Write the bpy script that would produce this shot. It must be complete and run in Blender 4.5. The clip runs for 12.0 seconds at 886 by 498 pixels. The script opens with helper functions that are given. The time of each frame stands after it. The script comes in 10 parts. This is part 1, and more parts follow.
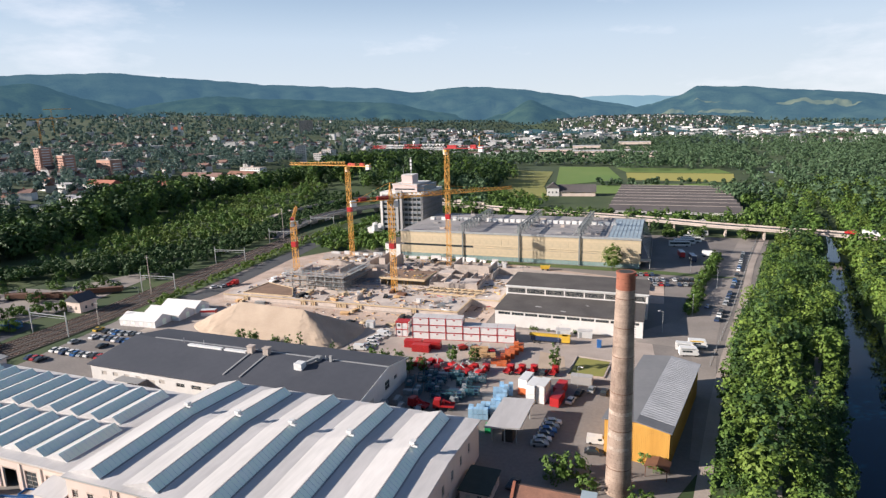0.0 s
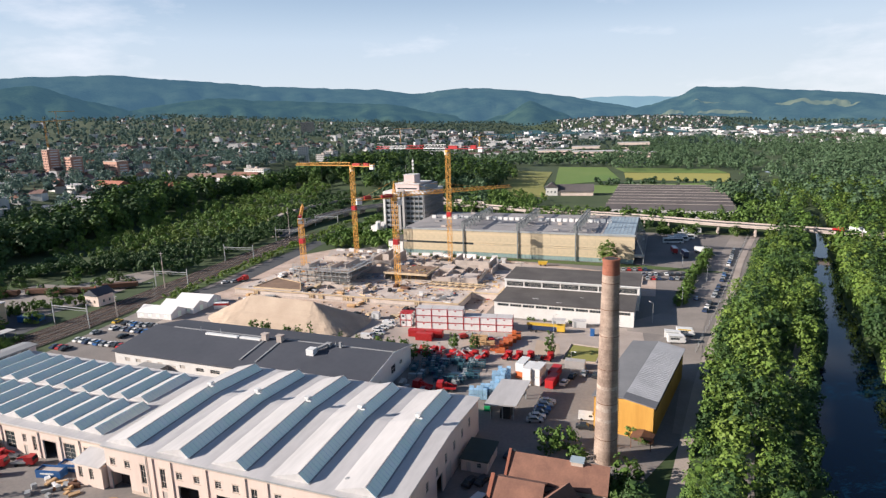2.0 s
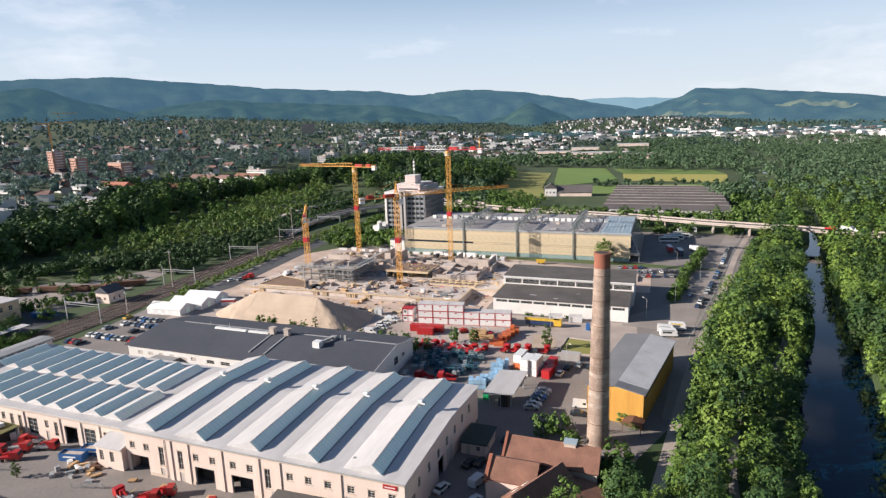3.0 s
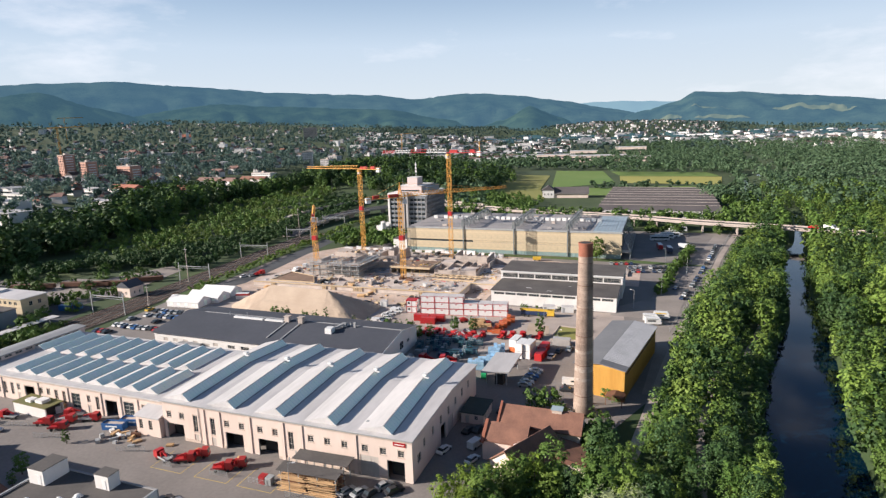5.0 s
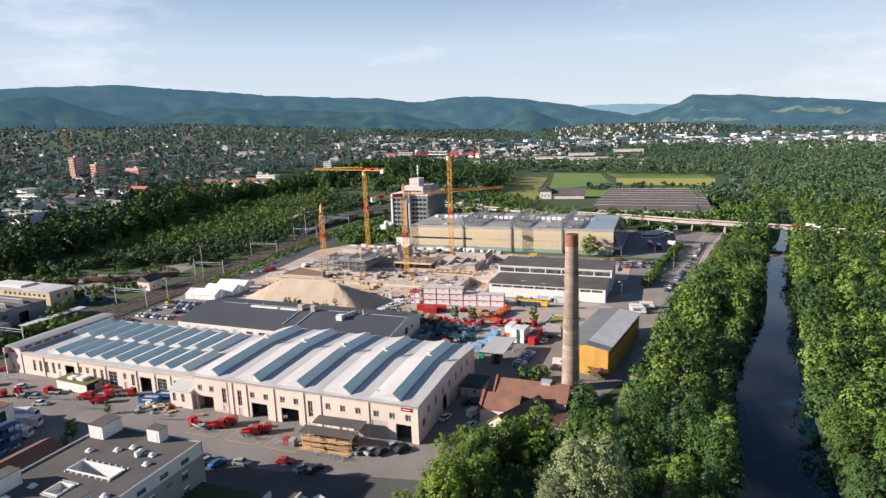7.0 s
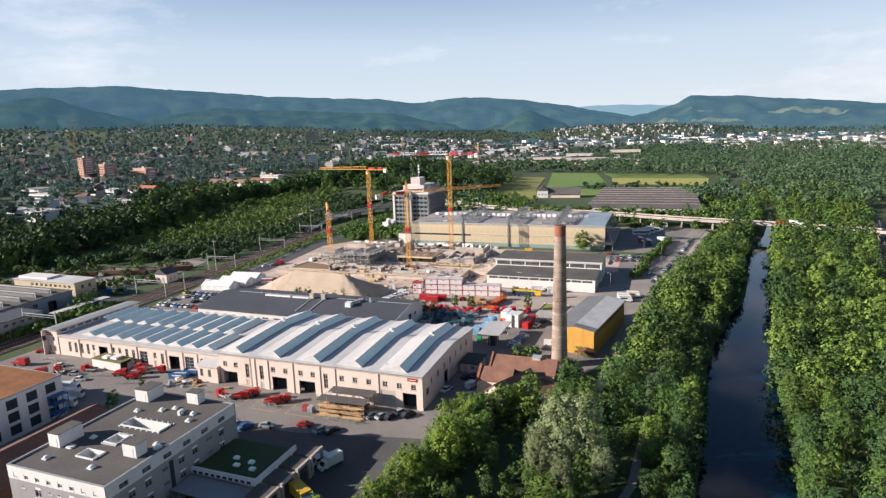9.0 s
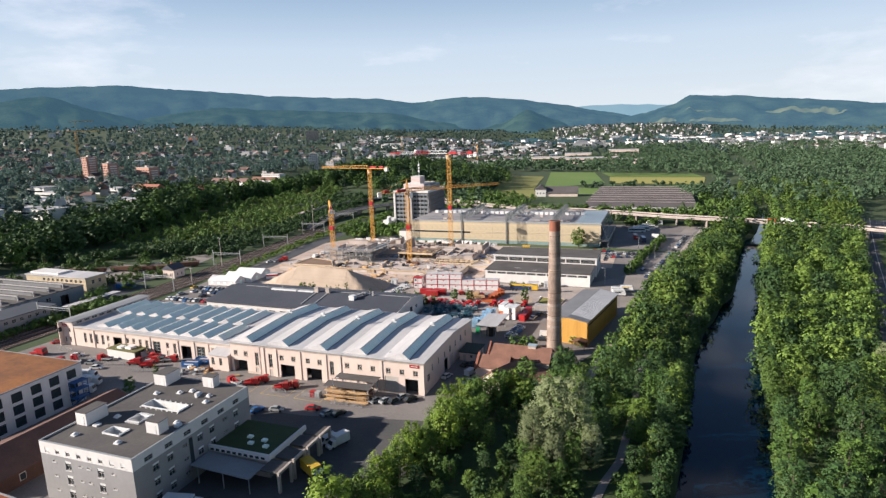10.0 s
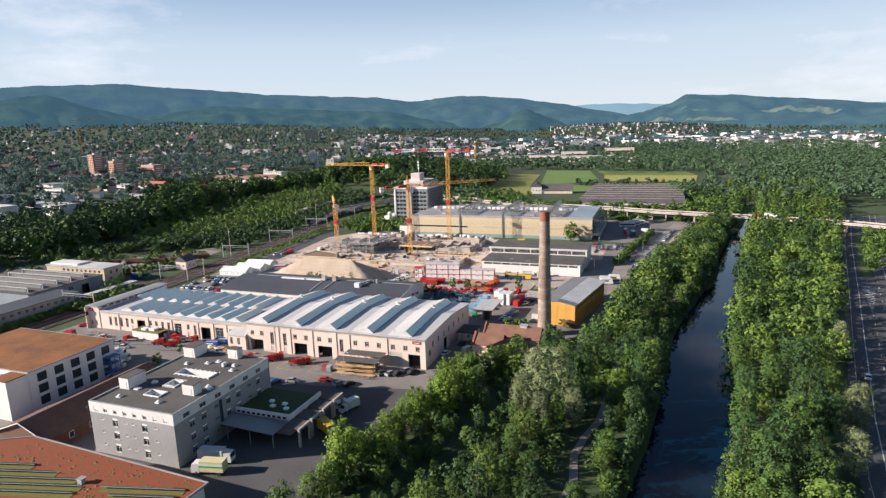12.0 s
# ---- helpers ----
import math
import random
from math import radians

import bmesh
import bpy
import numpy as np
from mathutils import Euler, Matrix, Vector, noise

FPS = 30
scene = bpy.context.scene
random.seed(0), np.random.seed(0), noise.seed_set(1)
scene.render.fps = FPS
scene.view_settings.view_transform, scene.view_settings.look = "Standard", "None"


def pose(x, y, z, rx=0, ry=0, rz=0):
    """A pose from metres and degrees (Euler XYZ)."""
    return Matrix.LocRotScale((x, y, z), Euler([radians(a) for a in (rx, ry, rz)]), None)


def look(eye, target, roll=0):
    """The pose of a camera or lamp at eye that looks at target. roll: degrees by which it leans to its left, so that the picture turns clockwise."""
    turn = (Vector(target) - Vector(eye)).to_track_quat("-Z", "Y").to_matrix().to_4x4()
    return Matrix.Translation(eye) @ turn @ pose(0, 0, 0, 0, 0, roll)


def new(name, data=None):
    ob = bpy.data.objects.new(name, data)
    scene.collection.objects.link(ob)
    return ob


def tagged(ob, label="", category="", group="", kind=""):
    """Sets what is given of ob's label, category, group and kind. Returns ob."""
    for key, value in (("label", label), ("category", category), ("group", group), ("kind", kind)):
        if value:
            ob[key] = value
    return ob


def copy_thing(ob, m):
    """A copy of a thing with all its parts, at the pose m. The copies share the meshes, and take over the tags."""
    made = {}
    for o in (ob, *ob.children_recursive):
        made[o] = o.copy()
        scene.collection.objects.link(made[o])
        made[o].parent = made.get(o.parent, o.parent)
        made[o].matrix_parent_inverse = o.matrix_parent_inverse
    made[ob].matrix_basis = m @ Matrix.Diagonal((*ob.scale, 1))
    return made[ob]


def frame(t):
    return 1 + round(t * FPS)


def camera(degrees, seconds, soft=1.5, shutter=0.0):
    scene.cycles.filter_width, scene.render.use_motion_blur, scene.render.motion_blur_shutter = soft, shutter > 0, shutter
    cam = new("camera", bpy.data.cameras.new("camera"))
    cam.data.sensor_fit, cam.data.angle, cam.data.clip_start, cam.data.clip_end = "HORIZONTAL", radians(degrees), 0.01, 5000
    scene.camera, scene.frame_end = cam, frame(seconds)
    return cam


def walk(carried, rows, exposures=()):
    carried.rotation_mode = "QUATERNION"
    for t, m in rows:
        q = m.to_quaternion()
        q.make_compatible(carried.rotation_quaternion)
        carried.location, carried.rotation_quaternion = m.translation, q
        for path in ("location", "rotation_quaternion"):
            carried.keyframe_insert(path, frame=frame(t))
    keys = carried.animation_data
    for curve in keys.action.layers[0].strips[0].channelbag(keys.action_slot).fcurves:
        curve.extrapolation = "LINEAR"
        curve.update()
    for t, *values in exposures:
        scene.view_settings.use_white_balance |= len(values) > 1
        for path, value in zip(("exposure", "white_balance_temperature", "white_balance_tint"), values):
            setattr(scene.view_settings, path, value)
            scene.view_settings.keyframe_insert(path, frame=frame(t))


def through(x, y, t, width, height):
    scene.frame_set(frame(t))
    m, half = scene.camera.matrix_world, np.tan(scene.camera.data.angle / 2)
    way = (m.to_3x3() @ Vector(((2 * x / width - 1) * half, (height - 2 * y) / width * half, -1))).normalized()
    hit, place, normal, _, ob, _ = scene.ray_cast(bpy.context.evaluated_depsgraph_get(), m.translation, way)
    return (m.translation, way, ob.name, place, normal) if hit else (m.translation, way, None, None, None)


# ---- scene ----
cam = camera(73.7, 12.0, soft=1.35)
# seconds, eye, turn, tilt, lean
PATH = [
    (0.0, 36.59, -71.15, 75.84, 20.447, -12.156, -1.57),
    (0.5, 37.29, -73.52, 75.85, 20.461, -12.154, -1.61),
    (1.0, 38.18, -76.28, 75.88, 20.474, -12.134, -1.64),
    (1.5, 39.22, -79.37, 75.92, 20.488, -12.096, -1.68),
    (2.0, 40.38, -82.75, 75.98, 20.502, -12.044, -1.71),
    (2.5, 41.63, -86.36, 76.05, 20.514, -11.979, -1.73),
    (3.0, 42.96, -90.16, 76.13, 20.526, -11.905, -1.76),
    (3.5, 44.34, -94.12, 76.22, 20.537, -11.824, -1.78),
    (4.0, 45.77, -98.21, 76.31, 20.546, -11.740, -1.80),
    (4.5, 47.22, -102.41, 76.41, 20.553, -11.655, -1.82),
    (5.0, 48.69, -106.69, 76.52, 20.558, -11.572, -1.84),
    (5.5, 50.18, -111.04, 76.62, 20.561, -11.494, -1.85),
    (6.0, 51.68, -115.44, 76.73, 20.560, -11.424, -1.86),
    (6.5, 53.18, -119.88, 76.83, 20.557, -11.364, -1.87),
    (7.0, 54.69, -124.36, 76.93, 20.549, -11.316, -1.87),
    (7.5, 56.19, -128.86, 77.02, 20.538, -11.280, -1.87),
    (8.0, 57.70, -133.38, 77.11, 20.522, -11.259, -1.87),
    (8.5, 59.20, -137.91, 77.18, 20.502, -11.251, -1.87),
    (9.0, 60.70, -142.45, 77.25, 20.477, -11.257, -1.87),
    (9.5, 62.20, -146.98, 77.30, 20.447, -11.274, -1.86),
    (10.0, 63.69, -151.50, 77.34, 20.410, -11.301, -1.85),
    (10.5, 65.17, -156.00, 77.35, 20.368, -11.334, -1.84),
    (11.0, 66.64, -160.47, 77.35, 20.319, -11.369, -1.82),
    (11.5, 68.09, -164.88, 77.33, 20.264, -11.401, -1.80),
    (12.0, 69.50, -169.22, 77.29, 20.201, -11.422, -1.78),
]
walk(cam, [(t, pose(x, y, z, 90 + tilt, 0, turn) @ pose(0, 0, 0, 0, 0, lean)) for t, x, y, z, turn, tilt, lean in PATH], [(0.0, 1.04, 5950, 9.0), (12.0, 1.04, 5950, 9.0)])

# ---- light: low evening sun from the west-south-west, clear sky with thin cloud ----
SUN_WAY = Vector((0.89, 0.455, -0.385)).normalized()
world = bpy.data.worlds.new("sky")
scene.world = world
world.use_nodes = True
wt = world.node_tree
wt.nodes.clear()
sky = wt.nodes.new("ShaderNodeTexSky")
sky.sky_type, sky.sun_disc = "NISHITA", False
sky.sun_elevation = math.asin(-SUN_WAY.z)
sky.sun_rotation = math.atan2(-SUN_WAY.x, -SUN_WAY.y)
sky.air_density, sky.dust_density, sky.ozone_density = 1.0, 0.6, 1.6
coord = wt.nodes.new("ShaderNodeTexCoord")
split = wt.nodes.new("ShaderNodeSeparateXYZ")
wt.links.new(coord.outputs["Generated"], split.inputs["Vector"])
# bright hazy air towards the horizon, fading into the clear sky above
low_air = wt.nodes.new("ShaderNodeMapRange")
low_air.inputs["From Min"].default_value, low_air.inputs["From Max"].default_value = 0.13, 0.36
low_air.inputs["To Min"].default_value, low_air.inputs["To Max"].default_value = 0.96, 0.0
wt.links.new(split.outputs["Z"], low_air.inputs["Value"])
air_tone = wt.nodes.new("ShaderNodeValToRGB")
air_tone.color_ramp.elements[0].position, air_tone.color_ramp.elements[1].position = 0.03, 0.26
air_tone.color_ramp.elements[0].color = (0.84, 0.86, 0.86, 1)
air_tone.color_ramp.elements[1].color = (0.50, 0.65, 0.84, 1)
wt.links.new(split.outputs["Z"], air_tone.inputs["Fac"])
gain = wt.nodes.new("ShaderNodeMixRGB")
gain.blend_type, gain.inputs["Fac"].default_value = "MULTIPLY", 1.0
gain.inputs["Color2"].default_value = (9.1, 9.1, 9.05, 1)
wt.links.new(air_tone.outputs["Color"], gain.inputs["Color1"])
veil = wt.nodes.new("ShaderNodeMixRGB")
wt.links.new(low_air.outputs["Result"], veil.inputs["Fac"])
clear = wt.nodes.new("ShaderNodeMixRGB")
clear.blend_type, clear.inputs["Fac"].default_value = "MULTIPLY", 1.0
clear.inputs["Color2"].default_value = (0.60, 0.69, 0.80, 1)
wt.links.new(sky.outputs["Color"], clear.inputs["Color1"])
wt.links.new(clear.outputs["Color"], veil.inputs["Color1"])
wt.links.new(gain.outputs["Color"], veil.inputs["Color2"])
# thin wisps of evening cloud
stretch = wt.nodes.new("ShaderNodeMapping")
stretch.inputs["Scale"].default_value = (1.3, 1.3, 4.2)
stretch.inputs["Rotation"].default_value = (0, 0, radians(-14))
stretch.inputs["Location"].default_value = (0.6, 0.2, 0.35)
cloud = wt.nodes.new("ShaderNodeTexNoise")
cloud.inputs["Scale"].default_value, cloud.inputs["Detail"].default_value, cloud.inputs["Roughness"].default_value = 2.6, 7.0, 0.6
ramp = wt.nodes.new("ShaderNodeValToRGB")
ramp.color_ramp.elements[0].position, ramp.color_ramp.elements[1].position = 0.55, 0.78
ramp.color_ramp.elements[0].color = (0, 0, 0, 1)
ramp.color_ramp.elements[1].color = (0.5, 0.5, 0.5, 1)
wisps = wt.nodes.new("ShaderNodeMixRGB")
wisps.inputs["Color2"].default_value = (12.0, 11.0, 10.6, 1)
back = wt.nodes.new("ShaderNodeBackground")
back.inputs["Strength"].default_value = 0.052
wout = wt.nodes.new("ShaderNodeOutputWorld")
wt.links.new(coord.outputs["Generated"], stretch.inputs["Vector"])
wt.links.new(stretch.outputs["Vector"], cloud.inputs["Vector"])
wt.links.new(cloud.outputs["Fac"], ramp.inputs["Fac"])
wt.links.new(ramp.outputs["Color"], wisps.inputs["Fac"])
wt.links.new(veil.outputs["Color"], wisps.inputs["Color1"])
wt.links.new(wisps.outputs["Color"], back.inputs["Color"])
wt.links.new(back.outputs["Background"], wout.inputs["Surface"])

sun_data = bpy.data.lights.new("sun", "SUN")
sun_data.energy, sun_data.angle, sun_data.color = 4.7, radians(0.55), (1.0, 0.86, 0.72)
sun = new("sun", sun_data)
sun.matrix_world = look((0, 0, 200), Vector((0, 0, 200)) + SUN_WAY)

# ---- materials ----
def material(name, a, b=None, scale=0.5, rough=0.8, metal=0.0, bump=0.0, fine=None, rand=0.0, island=0.0, streak=None, spec=None):
    """Two-scale mottled surface: colours a and b mixed by coarse and fine noise; rand varies it by object, island by piece."""
    m = bpy.data.materials.new(name)
    m.use_nodes = True
    nt = m.node_tree
    shader = nt.nodes["Principled BSDF"]
    b = b or tuple(c * 0.75 for c in a)
    tc = nt.nodes.new("ShaderNodeTexCoord")
    vec = tc.outputs["Object"]
    if streak:
        mp = nt.nodes.new("ShaderNodeMapping")
        mp.inputs["Scale"].default_value = streak
        nt.links.new(vec, mp.inputs["Vector"])
        vec = mp.outputs["Vector"]
    n1 = nt.nodes.new("ShaderNodeTexNoise")
    n1.inputs["Scale"].default_value, n1.inputs["Detail"].default_value = scale, 5.0
    n2 = nt.nodes.new("ShaderNodeTexNoise")
    n2.inputs["Scale"].default_value, n2.inputs["Detail"].default_value = fine or scale * 9, 3.0
    nt.links.new(vec, n1.inputs["Vector"])
    nt.links.new(vec, n2.inputs["Vector"])
    add = nt.nodes.new("ShaderNodeMath")
    add.operation = "MULTIPLY_ADD"
    add.inputs[1].default_value = 0.45
    nt.links.new(n2.outputs["Fac"], add.inputs[0])
    nt.links.new(n1.outputs["Fac"], add.inputs[2])
    rg = nt.nodes.new("ShaderNodeMapRange")
    rg.inputs["From Min"].default_value, rg.inputs["From Max"].default_value = 0.5, 0.95
    nt.links.new(add.outputs[0], rg.inputs["Value"])
    mix = nt.nodes.new("ShaderNodeMixRGB")
    mix.inputs["Color1"].default_value, mix.inputs["Color2"].default_value = (*a, 1), (*b, 1)
    nt.links.new(rg.outputs["Result"], mix.inputs["Fac"])
    col = mix.outputs["Color"]
    for amount, node, out in ((rand, "ShaderNodeObjectInfo", "Random"), (island, "ShaderNodeNewGeometry", "Random Per Island")):
        if amount:
            src = nt.nodes.new(node)
            mr = nt.nodes.new("ShaderNodeMapRange")
            mr.inputs["To Min"].default_value, mr.inputs["To Max"].default_value = 1 - amount, 1 + amount
            nt.links.new(src.outputs[out], mr.inputs["Value"])
            mul = nt.nodes.new("ShaderNodeMixRGB")
            mul.blend_type, mul.inputs["Fac"].default_value = "MULTIPLY", 1.0
            nt.links.new(col, mul.inputs["Color1"])
            nt.links.new(mr.outputs["Result"], mul.inputs["Color2"])
            col = mul.outputs["Color"]
    nt.links.new(col, shader.inputs["Base Color"])
    shader.inputs["Roughness"].default_value, shader.inputs["Metallic"].default_value = rough, metal
    if spec is not None:
        shader.inputs["Specular IOR Level"].default_value = spec
    if bump:
        bp = nt.nodes.new("ShaderNodeBump")
        bp.inputs["Strength"].default_value, bp.inputs["Distance"].default_value = 0.6, bump
        nt.links.new(add.outputs[0], bp.inputs["Height"])
        nt.links.new(bp.outputs["Normal"], shader.inputs["Normal"])
    return m


def leaf_material(name, a, b, through=0.08, rand=0.25, island=0.3):
    m = material(name, a, b, 0.15, 0.65, rand=rand, island=island, fine=1.5, spec=0.25)
    nt = m.node_tree
    shader = nt.nodes["Principled BSDF"]
    tl = nt.nodes.new("ShaderNodeBsdfTranslucent")
    mx = nt.nodes.new("ShaderNodeMixShader")
    mx.inputs["Fac"].default_value = through
    nt.links.new(shader.inputs["Base Color"].links[0].from_socket, tl.inputs["Color"])
    nt.links.new(shader.outputs[0], mx.inputs[1])
    nt.links.new(tl.outputs[0], mx.inputs[2])
    nt.links.new(mx.outputs[0], nt.nodes["Material Output"].inputs["Surface"])
    return m


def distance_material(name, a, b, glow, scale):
    """The far backdrop: woods and meadows whose surfaces glow in place of kilometres of hazy lit air."""
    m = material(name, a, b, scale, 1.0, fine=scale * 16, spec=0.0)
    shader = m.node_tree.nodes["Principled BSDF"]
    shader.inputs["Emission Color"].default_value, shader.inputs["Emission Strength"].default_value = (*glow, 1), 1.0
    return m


M_GRASS = material("grass", (0.055, 0.10, 0.022), (0.095, 0.125, 0.035), 0.03, 0.95, fine=0.8, bump=0.05)
M_ASPHALT = material("asphalt", (0.170, 0.150, 0.138), (0.255, 0.226, 0.206), 0.05, 0.9, fine=1.2, bump=0.01)
# darker asphalt, with shade beside the grey block partly put into its colour
M_SHADEASPHALT = material("dark_shaded_asphalt", (0.072, 0.070, 0.069), (0.115, 0.108, 0.103), 0.06, 0.9, fine=1.2, bump=0.01)
M_ROAD = material("road_asphalt", (0.06, 0.062, 0.066), (0.085, 0.086, 0.09), 0.05, 0.85, fine=1.0)
M_GRAVEL = material("gravel", (0.46, 0.385, 0.335), (0.31, 0.26, 0.225), 0.08, 0.95, fine=2.0, bump=0.04)
M_SITE = material("site_ground", (0.60, 0.47, 0.39), (0.34, 0.25, 0.19), 0.10, 0.95, fine=1.3, bump=0.08)
M_SAND = material("sand", (0.47, 0.37, 0.28), (0.38, 0.29, 0.215), 0.12, 0.95, fine=2.5, bump=0.12)
M_CREAM = material("cream_render", (0.74, 0.60, 0.52), (0.64, 0.515, 0.44), 0.15, 0.9, fine=1.0, streak=(1, 1, 0.25))
M_TRIM = material("stone_trim", (0.58, 0.47, 0.39), (0.48, 0.39, 0.32), 0.5, 0.85)
M_ROOFWHITE = material("white_roof_sheet", (0.61, 0.58, 0.565), (0.45, 0.43, 0.42), 0.10, 0.6, fine=0.9, streak=(1, 0.22, 1))
M_GLAZE = material("patent_glazing", (0.86, 1.0, 0.84), (0.94, 1.0, 0.90), 0.35, 0.4, metal=0.06, fine=2.0, spec=0.9, streak=(0.4, 1, 0.4))
M_GLAZEBAR = material("glazing_bar", (0.66, 0.76, 0.75), (0.74, 0.83, 0.81), 0.3, 0.5)
M_ZINC = material("zinc_roof", (0.25, 0.25, 0.255), (0.31, 0.31, 0.31), 0.1, 0.65, metal=0.0, fine=1.0)
M_DARKROOF = material("dark_felt_roof", (0.050, 0.054, 0.068), (0.068, 0.072, 0.088), 0.06, 0.75, fine=0.6)
M_FLATROOF = material("gravel_flat_roof", (0.072, 0.064, 0.060), (0.115, 0.103, 0.095), 0.12, 0.95, fine=1.5)
M_WHITE = material("white_render", (0.72, 0.69, 0.66), (0.62, 0.59, 0.56), 0.15, 0.85, fine=1.0)
M_GREY = material("grey_render", (0.42, 0.40, 0.39), (0.36, 0.345, 0.335), 0.12, 0.9, fine=0.9)
M_EARTH = material("trodden_earth", (0.27, 0.175, 0.115), (0.17, 0.11, 0.075), 0.25, 0.95, fine=1.8, bump=0.05)
M_CONC = material("concrete", (0.52, 0.44, 0.385), (0.36, 0.305, 0.265), 0.2, 0.9, fine=1.6, bump=0.02)
M_GOLD = material("gold_mesh_cladding", (0.64, 0.51, 0.33), (0.40, 0.34, 0.24), 0.16, 0.6, metal=0.05, fine=1.1, streak=(0.3, 1, 1.8))
M_YELLOW = material("ochre_boarding", (0.62, 0.34, 0.07), (0.52, 0.27, 0.05), 0.2, 0.75, fine=1.5, streak=(4, 4, 0.3))
M_BRICK = material("chimney_brick", (0.39, 0.30, 0.24), (0.19, 0.132, 0.102), 0.30, 0.95, fine=2.6, bump=0.03, rand=0.12, streak=(1, 1, 0.8))
M_BRICKRED = material("red_brick", (0.30, 0.115, 0.07), (0.22, 0.08, 0.05), 0.5, 0.95, fine=3.0, bump=0.03)
M_BRICKPALE = material("lime_stained_brick", (0.50, 0.42, 0.35), (0.22, 0.155, 0.12), 0.55, 0.95, fine=3.0, bump=0.03)
M_TILE = material("brown_roof_tile", (0.27, 0.135, 0.09), (0.17, 0.085, 0.06), 0.3, 0.9, fine=2.5, bump=0.04)
M_TILERED = material("red_roof_tile", (0.34, 0.13, 0.08), (0.25, 0.10, 0.065), 0.3, 0.9, fine=2.5, rand=0.35)
M_SEDUM = material("sedum_roof", (0.31, 0.044, 0.018), (0.16, 0.078, 0.020), 0.8, 0.95, fine=1.5, bump=0.06)
M_SEDUMDRY = material("dry_sedum_roof", (0.31, 0.115, 0.026), (0.15, 0.060, 0.022), 0.14, 0.95, fine=0.9, bump=0.05)
M_GREENROOF = material("grass_roof", (0.10, 0.13, 0.035), (0.17, 0.14, 0.05), 0.2, 0.95, fine=1.2, bump=0.05)
M_GLASS = material("window_glass", (0.03, 0.04, 0.045), (0.05, 0.06, 0.065), 0.4, 0.12, spec=0.6)
M_DARK = material("dark_interior", (0.035, 0.033, 0.032), (0.05, 0.048, 0.045), 0.3, 0.9)
M_FRAME = material("pale_window_frame", (0.52, 0.47, 0.42), (0.45, 0.4, 0.36), 1.0, 0.6)
M_STEEL = material("galvanised_steel", (0.42, 0.43, 0.43), (0.33, 0.34, 0.34), 0.8, 0.5, metal=0.2)
M_CRANE = material("crane_yellow", (0.72, 0.37, 0.07), (0.60, 0.30, 0.055), 0.6, 0.5)
M_RED = material("red_paint", (0.44, 0.022, 0.024), (0.34, 0.018, 0.02), 0.6, 0.4, rand=0.15)
M_ORANGE = material("orange_paint", (0.62, 0.16, 0.05), (0.5, 0.12, 0.04), 0.6, 0.5, rand=0.15)
M_WPAINT = material("white_paint", (0.74, 0.73, 0.71), (0.66, 0.65, 0.63), 0.8, 0.4, rand=0.06)
M_BLUE = material("blue_paint", (0.03, 0.13, 0.36), (0.025, 0.10, 0.28), 0.6, 0.45, rand=0.15)
M_SKYBLUE = material("pale_blue_wrap", (0.25, 0.46, 0.66), (0.42, 0.58, 0.72), 0.8, 0.35, rand=0.15)
M_GREEN = material("green_plastic", (0.03, 0.40, 0.13), (0.025, 0.3, 0.1), 0.6, 0.45)
M_YPAINT = material("yellow_paint", (0.66, 0.42, 0.04), (0.56, 0.35, 0.035), 0.6, 0.5)
M_WOOD = material("sawn_timber", (0.56, 0.37, 0.19), (0.42, 0.26, 0.13), 0.5, 0.85, rand=0.25, island=0.2)
M_FORM = material("formwork_panel", (0.58, 0.45, 0.29), (0.44, 0.33, 0.21), 0.3, 0.8, island=0.2)
M_TYRE = material("tyre_rubber", (0.02, 0.02, 0.02), (0.03, 0.03, 0.03), 2.0, 0.9)
M_BLACK = material("black_paint", (0.025, 0.026, 0.03), (0.035, 0.036, 0.04), 0.6, 0.3)
M_SILVER = material("silver_paint", (0.40, 0.41, 0.42), (0.34, 0.35, 0.36), 0.6, 0.35, metal=0.3)
M_NAVY = material("dark_blue_paint", (0.03, 0.05, 0.11), (0.025, 0.04, 0.09), 0.6, 0.3)
M_TARP = material("white_tarpaulin", (0.78, 0.76, 0.74), (0.68, 0.66, 0.64), 0.3, 0.6)
M_BALLAST = material("railway_ballast", (0.070, 0.054, 0.044), (0.040, 0.032, 0.027), 0.2, 0.95, fine=2.0)
M_RUST = material("rusty_steel", (0.16, 0.075, 0.04), (0.11, 0.05, 0.03), 0.8, 0.8)
M_SOLAR = material("solar_panel", (0.030, 0.036, 0.040), (0.045, 0.052, 0.056), 1.0, 0.25)
M_LINE = material("road_marking", (0.62, 0.62, 0.6), (0.5, 0.5, 0.48), 0.5, 0.8)
M_YLINE = material("yellow_marking", (0.60, 0.44, 0.10), (0.5, 0.36, 0.08), 0.5, 0.8)
M_FIELD = material("mown_meadow", (0.115, 0.20, 0.035), (0.155, 0.22, 0.045), 0.012, 0.95, fine=0.2)
M_CROP = material("ripening_field", (0.36, 0.32, 0.07), (0.30, 0.29, 0.07), 0.01, 0.95, fine=0.2)
M_DRYFIELD = material("dry_meadow", (0.21, 0.22, 0.05), (0.26, 0.24, 0.065), 0.012, 0.95, fine=0.2)
M_WEEDS = material("weedy_field", (0.040, 0.072, 0.020), (0.075, 0.095, 0.028), 0.06, 0.95, fine=0.7, bump=0.05)
M_SCRUB = material("scrub_ground", (0.032, 0.058, 0.018), (0.060, 0.085, 0.026), 0.03, 0.95, fine=0.5, bump=0.05)
